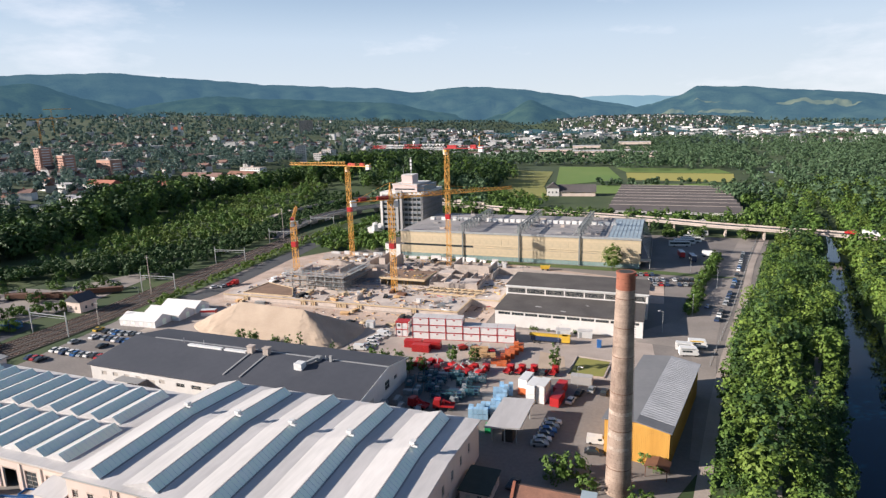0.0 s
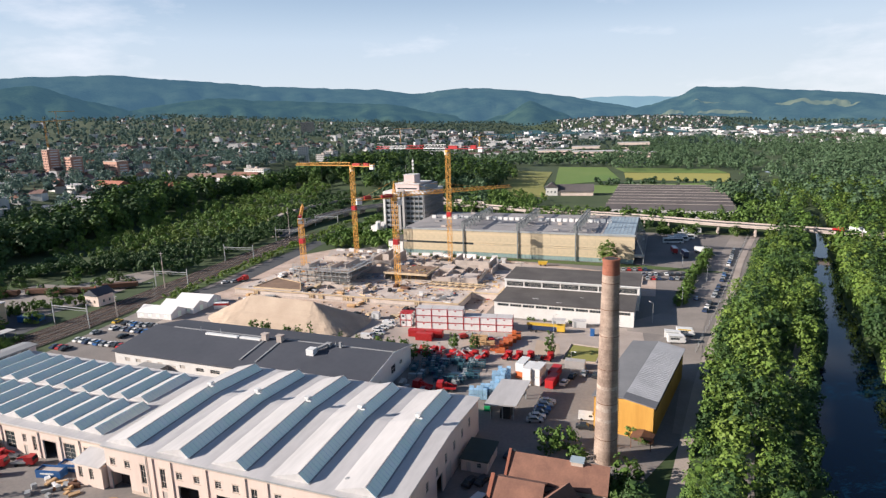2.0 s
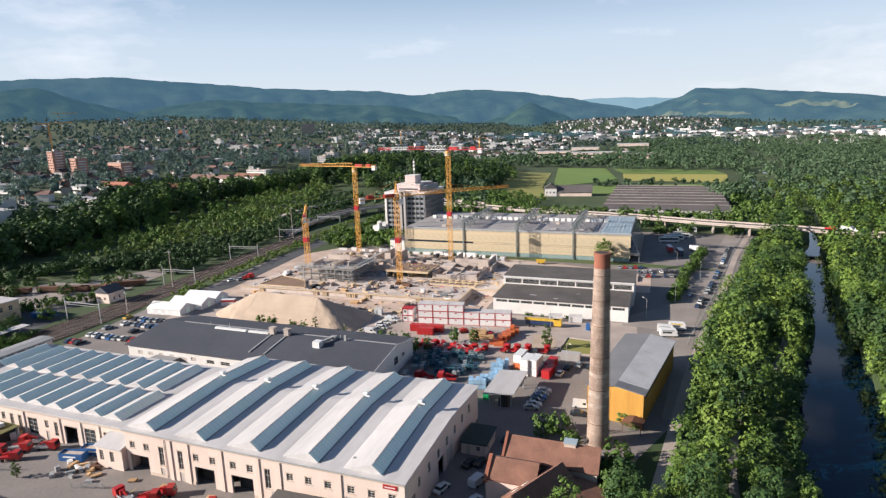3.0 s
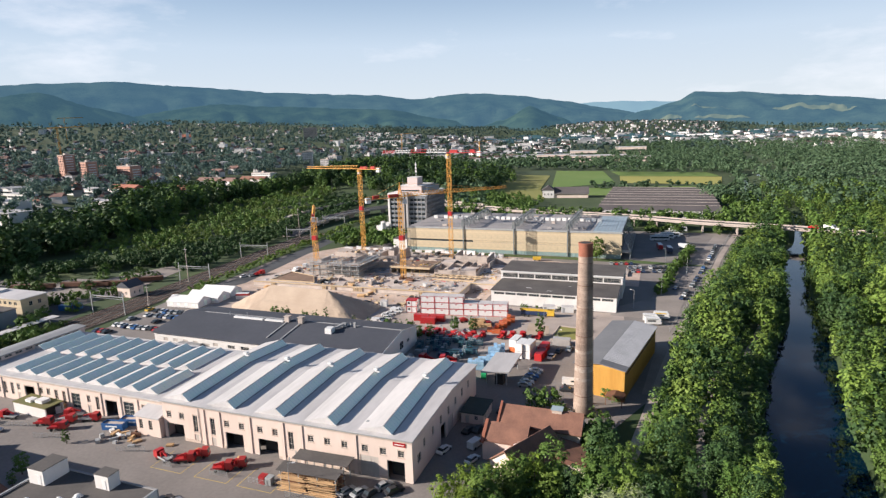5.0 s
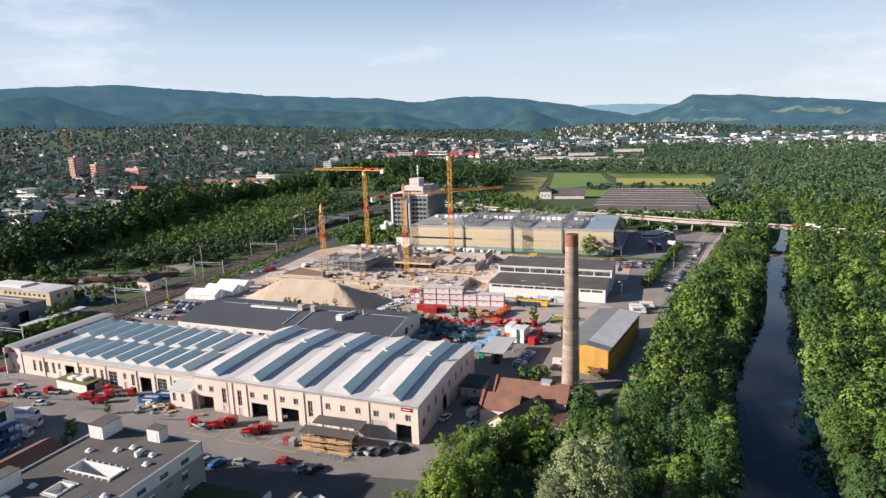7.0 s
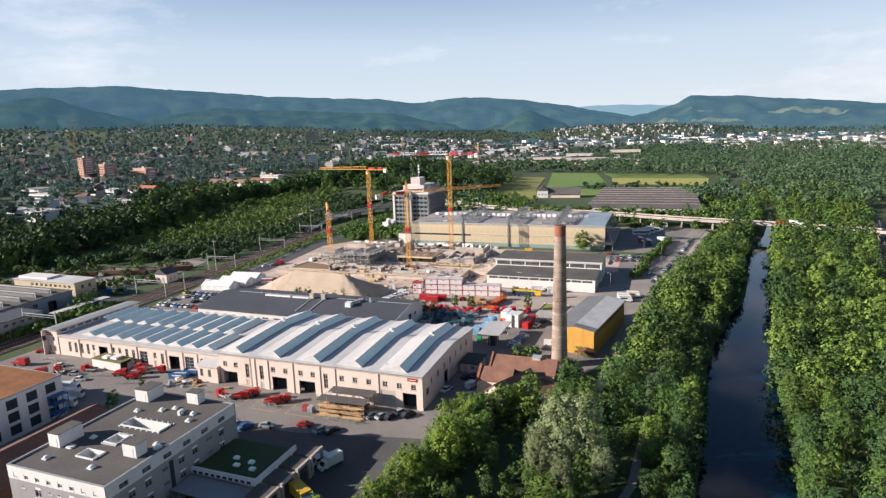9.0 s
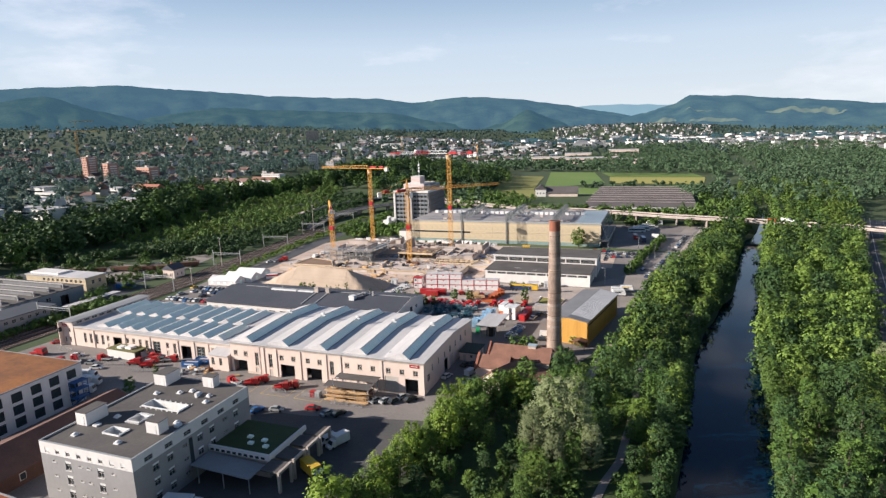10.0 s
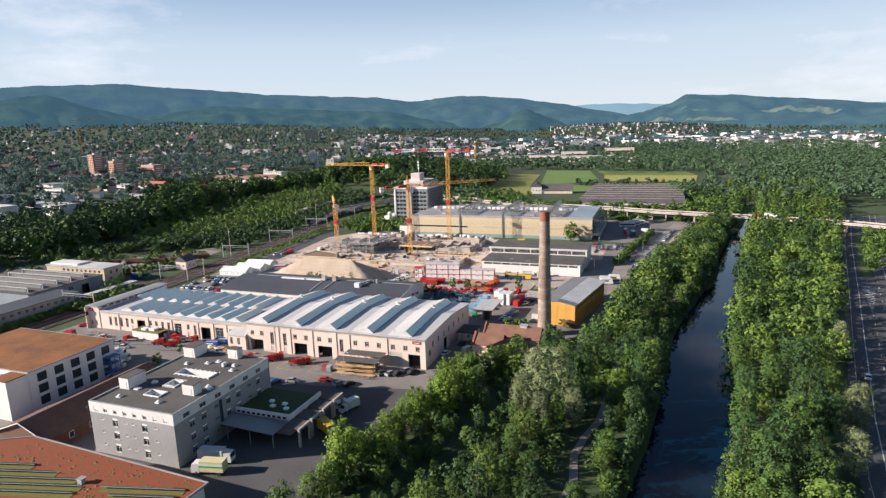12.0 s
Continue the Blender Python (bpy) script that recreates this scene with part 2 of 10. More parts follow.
M_HALLROOF = material("weathered_roof_sheet", (0.36, 0.335, 0.325), (0.27, 0.255, 0.25), 0.08, 0.75, fine=0.6)
M_COLDGLASS = material("roof_glass", (0.30, 0.37, 0.41), (0.38, 0.45, 0.48), 0.15, 0.35)
M_LANE = material("worn_lane", (0.31, 0.27, 0.24), (0.22, 0.193, 0.172), 0.08, 0.9, fine=1.2)
M_DECK = material("cast_concrete", (0.64, 0.55, 0.485), (0.44, 0.37, 0.325), 0.16, 0.9, fine=1.4, bump=0.02)
M_SLATE = material("slate_grey_sheet", (0.15, 0.152, 0.16), (0.19, 0.19, 0.195), 0.15, 0.7, fine=1.0)
M_GREYDARK = material("stone_grey_render", (0.32, 0.305, 0.30), (0.26, 0.25, 0.245), 0.12, 0.9, fine=0.9)
M_PANEL = material("grey_blue_panel", (0.24, 0.27, 0.30), (0.19, 0.215, 0.24), 0.2, 0.6)
M_ROSE = material("pale_rose_render", (0.70, 0.56, 0.53), (0.60, 0.48, 0.45), 0.15, 0.9, fine=1.0)
M_TEALGLASS = material("pale_teal_glass", (0.22, 0.32, 0.31), (0.30, 0.38, 0.36), 0.2, 0.3)
M_TRUSS = material("weathered_steel_truss", (0.22, 0.24, 0.24), (0.17, 0.185, 0.19), 0.6, 0.6, metal=0.1)
M_OLDTILE = material("old_dark_tile", (0.155, 0.078, 0.056), (0.10, 0.054, 0.042), 0.3, 0.9, fine=2.5, bump=0.04)
M_SEDUMGREEN = material("green_sedum", (0.115, 0.13, 0.024), (0.19, 0.15, 0.03), 0.8, 0.95, fine=4.0, bump=0.04)
M_LEAF = leaf_material("leaves", (0.054, 0.108, 0.020), (0.110, 0.170, 0.033), island=0.14)
M_LEAF2 = leaf_material("yellowish_leaves", (0.092, 0.156, 0.024), (0.154, 0.210, 0.040), island=0.14)
# deep green trees, lowered further to carry the woods' shade in the colour
M_LEAF3 = leaf_material("deep_green_shaded_leaves", (0.030, 0.066, 0.020), (0.062, 0.108, 0.030), island=0.14)
# lighter leaf colour with the sunlight on the outer row put into it
M_LEAFSUN = leaf_material("sunlit_yellow_green_leaves", (0.140, 0.215, 0.024), (0.215, 0.285, 0.040), through=0.2, island=0.14)
M_LEAFPALE = leaf_material("silvery_leaves", (0.165, 0.195, 0.085), (0.215, 0.245, 0.120), island=0.18)
# bluish haze of the distance is put into these two leaf colours
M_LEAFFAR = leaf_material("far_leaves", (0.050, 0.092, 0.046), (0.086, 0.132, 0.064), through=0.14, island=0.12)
M_LEAFHAZE = leaf_material("haze_tinted_leaves", (0.072, 0.124, 0.104), (0.120, 0.174, 0.146), through=0.36, island=0.1)
M_BARK = material("bark", (0.11, 0.085, 0.065), (0.07, 0.055, 0.042), 1.5, 0.95, bump=0.02)
# the third colour is haze, given off by the hills themselves
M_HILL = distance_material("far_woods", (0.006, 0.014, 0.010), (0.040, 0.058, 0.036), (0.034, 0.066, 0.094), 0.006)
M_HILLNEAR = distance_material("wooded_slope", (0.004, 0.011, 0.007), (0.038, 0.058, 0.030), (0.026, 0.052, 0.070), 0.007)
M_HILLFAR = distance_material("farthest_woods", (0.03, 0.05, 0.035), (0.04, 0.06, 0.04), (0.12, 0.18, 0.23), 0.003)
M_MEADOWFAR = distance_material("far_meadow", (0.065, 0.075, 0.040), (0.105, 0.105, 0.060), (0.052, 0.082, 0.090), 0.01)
m = bpy.data.materials.new("river_water")
m.use_nodes = True
water = m.node_tree.nodes["Principled BSDF"]
water.inputs["Base Color"].default_value = (0.001, 0.012, 0.028, 1)
water.inputs["Roughness"].default_value = 0.06
water.inputs["IOR"].default_value = 1.33
water.inputs["Specular IOR Level"].default_value = 0.55
rip = m.node_tree.nodes.new("ShaderNodeTexNoise")
rip.inputs["Scale"].default_value, rip.inputs["Detail"].default_value = 0.7, 4.0
rb = m.node_tree.nodes.new("ShaderNodeBump")
rb.inputs["Strength"].default_value, rb.inputs["Distance"].default_value = 0.10, 0.03
m.node_tree.links.new(rip.outputs["Fac"], rb.inputs["Height"])
m.node_tree.links.new(rb.outputs["Normal"], water.inputs["Normal"])
M_WATER = m

# ---- building blocks ----
class Solid:
    """Collects vertices and faces of one mesh."""

    def __init__(self):
        self.v, self.f = [], []

    def add(self, verts, faces):
        k = len(self.v)
        self.v += [tuple(p) for p in verts]
        self.f += [tuple(i + k for i in f) for f in faces]
        return self

    def box(self, x0, x1, y0, y1, z0, z1, m=None):
        p = [(x, y, z) for z in (z0, z1) for y in (y0, y1) for x in (x0, x1)]
        if m is not None:
            p = [m @ Vector(q) for q in p]
        return self.add(p, [(0, 2, 3, 1), (4, 5, 7, 6), (0, 1, 5, 4), (2, 6, 7, 3), (0, 4, 6, 2), (1, 3, 7, 5)])

    def prism(self, poly, z0, z1):
        """An upright prism over a polygon given anticlockwise."""
        n = len(poly)
        p = [(x, y, z0) for x, y in poly] + [(x, y, z1) for x, y in poly]
        return self.add(p, [tuple(range(n))[::-1], tuple(range(n, 2 * n))] + [(i, (i + 1) % n, n + (i + 1) % n, n + i) for i in range(n)])

    def extrude_y(self, poly, y0, y1):
        """A profile in x, z (anticlockwise seen from -y) drawn out along y."""
        n = len(poly)
        p = [(x, y0, z) for x, z in poly] + [(x, y1, z) for x, z in poly]
        return self.add(p, [tuple(range(n)), tuple(range(n, 2 * n))[::-1]] + [(i, n + i, n + (i + 1) % n, (i + 1) % n) for i in range(n)])

    def extrude_x(self, poly, x0, x1):
        """A profile in y, z (anticlockwise seen from +x) drawn out along x."""
        n = len(poly)
        p = [(x1, y, z) for y, z in poly] + [(x0, y, z) for y, z in poly]
        return self.add(p, [tuple(range(n)), tuple(range(n, 2 * n))[::-1]] + [(i, n + i, n + (i + 1) % n, (i + 1) % n) for i in range(n)])

    def beam(self, a, b, w, h=None):
        """A square bar from a to b."""
        a, b = Vector(a), Vector(b)
        d = b - a
        if d.length < 1e-6:
            return self
        m = Matrix.Translation(a) @ d.to_track_quat("X", "Z").to_matrix().to_4x4()
        return self.box(0, d.length, -w / 2, w / 2, -(h or w) / 2, (h or w) / 2, m)

    def tube(self, a, b, r0, r1, n=10):
        a, b = Vector(a), Vector(b)
        q = (b - a).to_track_quat("Z", "Y")
        ring = [Vector((math.cos(2 * math.pi * i / n), math.sin(2 * math.pi * i / n), 0)) for i in range(n)]
        p = [a + q @ (c * r0) for c in ring] + [b + q @ (c * r1) for c in ring]
        return self.add(p, [tuple(range(n))[::-1], tuple(range(n, 2 * n))] + [(i, (i + 1) % n, n + (i + 1) % n, n + i) for i in range(n)])

    def sheet(self, pts):
        return self.add(pts, [tuple(range(len(pts)))])

    def mesh(self, name, mat, smooth=False):
        me = bpy.data.meshes.new(name)
        me.from_pydata(self.v, [], self.f)
        me.materials.append(mat)
        if smooth:
            me.polygons.foreach_set("use_smooth", [True] * len(me.polygons))
        me.update()
        return me


def part(name, solid, mat, parent, label="", at=None, smooth=False):
    data = solid if isinstance(solid, bpy.types.Mesh) else solid.mesh(name, mat, smooth)
    ob = new(name, data)
    ob.parent = parent
    if at is not None:
        ob.matrix_basis = at
    return tagged(ob, label)


def thing(name, label, category, at=None, group=""):
    ob = new(name)
    ob.empty_display_size = 0.5
    if at is not None:
        ob.matrix_basis = at
    return tagged(ob, label, category, group)


def setting(name, solid, mat, label, category, smooth=False):
    return tagged(new(name, solid.mesh(name, mat, smooth)), label, category, kind="structure")


def smooth_step(a, b, x):
    t = min(1.0, max(0.0, (x - a) / (b - a)))
    return t * t * (3 - 2 * t)


SIDES = {"S": 0.0, "E": 90.0, "N": 180.0, "W": 270.0}
WINDOWS = {}


def wall(parent, mat, x0, x1, y0, y1, z0, z1, side, holes=(), thick=0.35, label="", glass=True, frame_mat=None, name="wall", bars=(2, 2)):
    """One outer wall with its openings cut through, and a framed window with panes in each. holes: along the wall seen from outside
    (left to right), sill and head; a fifth value "door" leaves a dark gateway, "blind" a closed panel."""
    length = x1 - x0 if side in "SN" else y1 - y0
    origin = {"S": (x0, y0), "E": (x1, y0), "N": (x1, y1), "W": (x0, y1)}[side]
    m = pose(*origin, 0, 0, 0, SIDES[side])
    us = sorted({0.0, length, *[h[0] for h in holes], *[h[1] for h in holes]})
    zs = sorted({z0, z1, *[h[2] for h in holes], *[h[3] for h in holes]})
    full = [[not any(h[0] < (a + b) / 2 < h[1] and h[2] < (c + d) / 2 < h[3] for h in holes) for c, d in zip(zs, zs[1:])] for a, b in zip(us, us[1:])]
    nu, nz = len(us) - 1, len(zs) - 1
    s, ids = Solid(), {}

    def corner(i, j, k):
        if (i, j, k) not in ids:
            ids[i, j, k] = len(s.v)
            s.v.append((us[i], thick * k, zs[j]))
        return ids[i, j, k]

    for i in range(nu):
        for j in range(nz):
            if not full[i][j]:
                continue
            s.f.append((corner(i, j, 0), corner(i + 1, j, 0), corner(i + 1, j + 1, 0), corner(i, j + 1, 0)))
            s.f.append((corner(i, j + 1, 1), corner(i + 1, j + 1, 1), corner(i + 1, j, 1), corner(i, j, 1)))
            for di, dj, p, q in ((-1, 0, (i, j), (i, j + 1)), (1, 0, (i + 1, j), (i + 1, j + 1)), (0, -1, (i, j), (i + 1, j)), (0, 1, (i, j + 1), (i + 1, j + 1))):
                ii, jj = i + di, j + dj
                if not (0 <= ii < nu and 0 <= jj < nz and full[ii][jj]):
                    s.f.append((corner(*p, 0), corner(*q, 0), corner(*q, 1), corner(*p, 1)))
    w = part(name, s, mat, parent, label, m)
    if not glass:
        return w
    for h in holes:
        kind = h[4] if len(h) > 4 else "window"
        wd, ht = round(h[1] - h[0], 2), round(h[3] - h[2], 2)
        at = m @ Matrix.Translation((h[0], 0.12, h[2]))
        key = (wd, ht, kind, frame_mat.name if frame_mat else "")
        if key not in WINDOWS:
            fr, pn = Solid(), Solid()
            if kind == "window":
                t = 0.07
                for q in ((0, t, 0, ht), (wd - t, wd, 0, ht), (t, wd - t, 0, t), (t, wd - t, ht - t, ht)):
                    fr.box(q[0], q[1], 0, 0.09, q[2], q[3])
                nx, nz = bars
                for i in range(1, nx):
                    fr.box(wd * i / nx - 0.03, wd * i / nx + 0.03, 0.01, 0.08, t, ht - t)
                for i in range(1, nz):
                    for j in range(nx):
                        fr.box(wd * j / nx + (t if j == 0 else 0.03), wd * (j + 1) / nx - (t if j == nx - 1 else 0.03), 0.015, 0.075, ht * i / nz - 0.03, ht * i / nz + 0.03)
                pn.box(0.02, wd - 0.02, 0.10, 0.13, 0.02, ht - 0.02)
                WINDOWS[key] = (fr.mesh("window", frame_mat or M_FRAME), pn.mesh("pane", M_GLASS))
            elif kind == "door":
                fr.box(0, 0.12, 0, 0.2, 0, ht)
                fr.box(wd - 0.12, wd, 0, 0.2, 0, ht)
                fr.box(0.12, wd - 0.12, 0, 0.2, ht - 0.14, ht)
                # dark sheet behind the gate stands in for the unlit inside
                pn.box(0.12, wd - 0.12, 2.2, 2.25, 0, ht)
                WINDOWS[key] = (fr.mesh("gate_frame", frame_mat or M_STEEL), pn.mesh("gate_dark_sheet", M_DARK))
            else:
                n = max(2, int(wd / 0.9))
                for i in range(n):
                    fr.box(wd * i / n + 0.02, wd * (i + 1) / n - 0.02, 0, 0.07, 0.02, ht - 0.02)
                pn.box(0.02, wd - 0.02, 0.08, 0.11, 0.02, ht - 0.02)
                WINDOWS[key] = (fr.mesh("panel_door", frame_mat or M_FRAME), pn.mesh("door_leaf", M_STEEL))
        a, b = WINDOWS[key]
        win = part({"window": "window", "door": "gateway"}.get(kind, "panel_door"), a, None, w, "", Matrix.Translation((h[0], 0.12, h[2])))
        part("pane" if kind == "window" else "recess" if kind == "door" else "leaf", b, None, win)
    return w


def every(n, a, b, wd, z0, z1, *kind):
    """n equal openings spread evenly between a and b along a wall."""
    step = (b - a) / n
    return [(a + step * (i + 0.5) - wd / 2, a + step * (i + 0.5) + wd / 2, z0, z1, *kind) for i in range(n)]


def four_walls(parent, mat, x0, x1, y0, y1, z0, z1, S=(), E=(), N=(), W=(), **kw):
    t = kw.get("thick", 0.35)
    wall(parent, mat, x0, x1, y0, y1, z0, z1, "S", S, **kw)
    wall(parent, mat, x0, x1, y0, y1, z0, z1, "N", N, **kw)
    wall(parent, mat, x0, x1, y0 + t, y1 - t, z0, z1, "E", E, **kw)
    wall(parent, mat, x0, x1, y0 + t, y1 - t, z0, z1, "W", W, **kw)


def band(points, width, z, lift=0.0):
    """A flat strip of the given width along a line of (x, y) points."""
    s = Solid()
    left, right = [], []
    for i, p in enumerate(points):
        a, b = Vector(points[max(0, i - 1)][:2]), Vector(points[min(len(points) - 1, i + 1)][:2])
        n = (b - a).normalized().orthogonal() * width / 2
        zz = (p[2] if len(p) > 2 else z) + lift
        left.append((p[0] + n.x, p[1] + n.y, zz))
        right.append((p[0] - n.x, p[1] - n.y, zz))
    k = len(points)
    return s.add(left + right, [(i, i + 1, k + i + 1, k + i) if (Vector(points[1][:2]) - Vector(points[0][:2])).length else () for i in range(k - 1)])


def along(points, step):
    """Evenly spaced places and headings (radians) along a line."""
    out, left = [], 0.0
    for a, b in zip(points, points[1:]):
        a, b = Vector(a), Vector(b)
        d = (b - a).length
        s = left
        while s < d:
            p = a + (b - a) * (s / d)
            out.append((p, math.atan2(b.y - a.y, b.x - a.x)))
            s += step
        left = s - d
    return out


def sweep(points, profile):
    """A closed profile (across, up) carried along a line in space as one connected mesh."""
    s = Solid()
    n = len(profile)
    for i, p in enumerate(points):
        a, b = points[max(0, i - 1)], points[min(len(points) - 1, i + 1)]
        side = Vector((b[1] - a[1], a[0] - b[0], 0)).normalized()
        for u, v in profile:
            s.v.append((p[0] + side.x * u, p[1] + side.y * u, p[2] + v))
    for i in range(len(points) - 1):
        for k in range(n):
            s.f.append((i * n + k, i * n + (k + 1) % n, (i + 1) * n + (k + 1) % n, (i + 1) * n + k))
    s.f.append(tuple(range(n)))
    s.f.append(tuple(range((len(points) - 1) * n, len(points) * n))[::-1])
    return s

# ---- the land: one sheet from the works to the horizon ----
RIVER = [(48, -260), (62, -150), (71.5, -70), (76.5, -42), (79.5, -24), (83, 10), (87, 62), (97, 117), (104, 152), (111, 207), (126, 295), (136, 338), (147, 400), (150, 450), (143, 520), (140, 620), (150, 760), (200, 900)]


def river_x(y):
    if y <= RIVER[0][1]:
        return RIVER[0][0]
    for (xa, ya), (xb, yb) in zip(RIVER, RIVER[1:]):
        if y <= yb:
            return xa + (xb - xa) * (y - ya) / (yb - ya)
    return RIVER[-1][0] + (y - RIVER[-1][1]) * 0.25


def river_half(y):
    """Half the river's width, narrowing upstream."""
    return 9.4 - 3.6 * smooth_step(85, 165, y)


def land(x, y):
    d = abs(x - river_x(y)) if y < 1000 else 99
    z = -3.6 * (1 - smooth_step(river_half(y) - 0.6, river_half(y) + 3.6, d))
    r = -x - 362 - 0.10 * max(0, y - 350)
    z += 18 * smooth_step(0, 130, r) + 0.060 * min(max(0, r - 90), 1500)
    z += 24 * math.exp(-(((x + 290) / 115) ** 2 + ((y - 640) / 190) ** 2))
    z += 46 * math.exp(-(((x + 130) / 560) ** 2 + ((y - 2850) / 420) ** 2))
    q = math.hypot(x - 53, y + 120)
    z += 0.020 * max(0, q - 1500)
    if q > 300:
        z += 2.0 * noise.noise((x / 220, y / 220, 0)) * smooth_step(360, 700, -x)
    return z


ground = Solid()
radii = [0.0]
while radii[-1] < 4300:
    radii.append(radii[-1] + max(3.2, radii[-1] * 0.022))
SPOKES = 340
pts = [(60, -60, land(60, -60))]
for r in radii[1:]:
    for k in range(SPOKES):
        a = 2 * math.pi * k / SPOKES
        x, y = 60 + r * math.cos(a), -60 + r * math.sin(a)
        pts.append((x, y, land(x, y) - 0.03))
faces = [(0, 1 + k, 1 + (k + 1) % SPOKES) for k in range(SPOKES)]
for i in range(len(radii) - 2):
    o, p = 1 + i * SPOKES, 1 + (i + 1) * SPOKES
    faces += [(o + k, p + k, p + (k + 1) % SPOKES, o + (k + 1) % SPOKES) for k in range(SPOKES)]
ground.add(pts, faces)
setting("ground", ground, M_SCRUB, "green valley floor with grass and scrub", "ground", smooth=True)

setting("water", band([(x, y) for x, y in RIVER], 24, -2.9), M_WATER, "dark slow river between wooded banks", "river")

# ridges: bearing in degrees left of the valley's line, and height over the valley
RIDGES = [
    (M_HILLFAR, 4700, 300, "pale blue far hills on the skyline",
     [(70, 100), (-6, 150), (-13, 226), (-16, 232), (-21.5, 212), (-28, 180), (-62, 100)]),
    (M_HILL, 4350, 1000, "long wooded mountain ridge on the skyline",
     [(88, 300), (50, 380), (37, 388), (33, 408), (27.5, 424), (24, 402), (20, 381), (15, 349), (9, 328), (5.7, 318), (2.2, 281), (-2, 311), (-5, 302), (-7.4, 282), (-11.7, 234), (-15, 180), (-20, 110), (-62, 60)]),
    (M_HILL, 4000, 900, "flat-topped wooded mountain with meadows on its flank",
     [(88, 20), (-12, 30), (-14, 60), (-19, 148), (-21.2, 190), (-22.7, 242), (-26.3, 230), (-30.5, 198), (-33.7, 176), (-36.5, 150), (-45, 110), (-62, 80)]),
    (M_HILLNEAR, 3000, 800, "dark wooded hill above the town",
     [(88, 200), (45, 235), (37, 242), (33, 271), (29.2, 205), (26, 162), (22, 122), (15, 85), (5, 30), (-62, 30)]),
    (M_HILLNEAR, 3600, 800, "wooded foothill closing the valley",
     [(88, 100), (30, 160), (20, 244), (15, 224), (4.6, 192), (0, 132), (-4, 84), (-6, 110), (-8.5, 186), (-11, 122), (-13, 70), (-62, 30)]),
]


def ridge_point(k, b, f):
    """A place on ridge k: bearing b, and f from its foot (0) to its crest (1)."""
    mat, dist, depth, label, nodes = RIDGES[k]
    top = nodes[-1][1]
    for (ba, ha), (bb, hb) in zip(nodes, nodes[1:]):
        if bb <= b <= ba:
            g = smooth_step(0, 1, (b - bb) / (ba - bb))
            top = hb + (ha - hb) * (0.5 * g + 0.5 * (b - bb) / (ba - bb))
    top += 5 * noise.noise((b * 0.8, k * 7.0, 0)) + 3.5 * noise.noise((b * 3.1, k * 3.0, 5)) + 2.6 * noise.noise((b * 9.0, k, 9)) + 2.2 * noise.noise((b * 25.0, k, 4))
    a = math.radians(b + 20.5)
    d = dist - depth * (1 - f) + 120 * noise.noise((b * 0.35, f * 2, k)) * (1 - f)
    z = 25 + (max(top, 20) - 25) * f ** 0.85 + (26 * noise.noise((b * 0.6, f * 4, k + 2)) + 9 * noise.noise((b * 2.4, f * 11, k + 5))) * math.sin(f * math.pi)
    return Vector((53 - d * math.sin(a), -120 + d * math.cos(a), z))


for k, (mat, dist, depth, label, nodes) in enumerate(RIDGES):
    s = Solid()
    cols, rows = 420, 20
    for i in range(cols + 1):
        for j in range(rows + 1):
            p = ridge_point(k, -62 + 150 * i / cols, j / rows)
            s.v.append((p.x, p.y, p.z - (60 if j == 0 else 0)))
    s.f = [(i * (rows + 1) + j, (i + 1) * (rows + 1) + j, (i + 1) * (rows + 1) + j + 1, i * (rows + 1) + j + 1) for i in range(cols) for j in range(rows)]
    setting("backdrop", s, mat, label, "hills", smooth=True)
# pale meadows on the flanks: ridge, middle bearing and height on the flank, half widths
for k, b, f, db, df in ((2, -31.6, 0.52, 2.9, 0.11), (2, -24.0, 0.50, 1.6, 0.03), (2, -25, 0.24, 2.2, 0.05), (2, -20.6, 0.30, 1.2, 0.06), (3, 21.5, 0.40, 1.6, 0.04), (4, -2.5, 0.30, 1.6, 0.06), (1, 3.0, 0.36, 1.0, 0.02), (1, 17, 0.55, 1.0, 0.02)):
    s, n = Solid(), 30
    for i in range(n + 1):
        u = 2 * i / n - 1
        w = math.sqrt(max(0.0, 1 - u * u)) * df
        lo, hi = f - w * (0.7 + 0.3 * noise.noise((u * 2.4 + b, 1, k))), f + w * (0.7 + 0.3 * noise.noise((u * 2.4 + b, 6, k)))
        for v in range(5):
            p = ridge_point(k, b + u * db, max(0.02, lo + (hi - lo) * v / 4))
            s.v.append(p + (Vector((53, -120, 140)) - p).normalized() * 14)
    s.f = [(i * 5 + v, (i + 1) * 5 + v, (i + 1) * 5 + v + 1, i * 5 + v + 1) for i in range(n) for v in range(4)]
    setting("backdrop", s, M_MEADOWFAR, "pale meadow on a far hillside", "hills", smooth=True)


def patch(name, poly, mat, z, label, category):
    s = Solid()
    s.sheet([(x, y, z) for x, y in poly])
    return setting(name, s, mat, label, category)


patch("yard", [(-172, -110), (-6, -110), (2, -60), (8, -30), (12, -8), (30, 14), (47, 55), (58, 125), (76, 205), (100, 330), (30, 330), (-150, 330), (-178, 240), (-172, 120), (-160, 30)], M_ASPHALT, 0.02, "worn grey asphalt yard of the works", "yard")
patch("yard", [(-60, -108), (-6, -108), (5, -62), (13, -30), (15, -13), (2, -15), (-28, -21), (-46, -22), (-62, -26)], M_SHADEASPHALT, 0.034, "darker asphalt yard beside the grey block, partly shade in its colour", "yard")
patch("pavement", [(-150, 88), (-60, 88), (-28, 84), (-12, 76), (-2, 78), (3, 91), (14, 95), (26, 97), (38, 112), (36, 134), (-25, 132), (-60, 135), (-150, 135)], M_GRAVEL, 0.05, "pale dusty gravel yard", "yard")
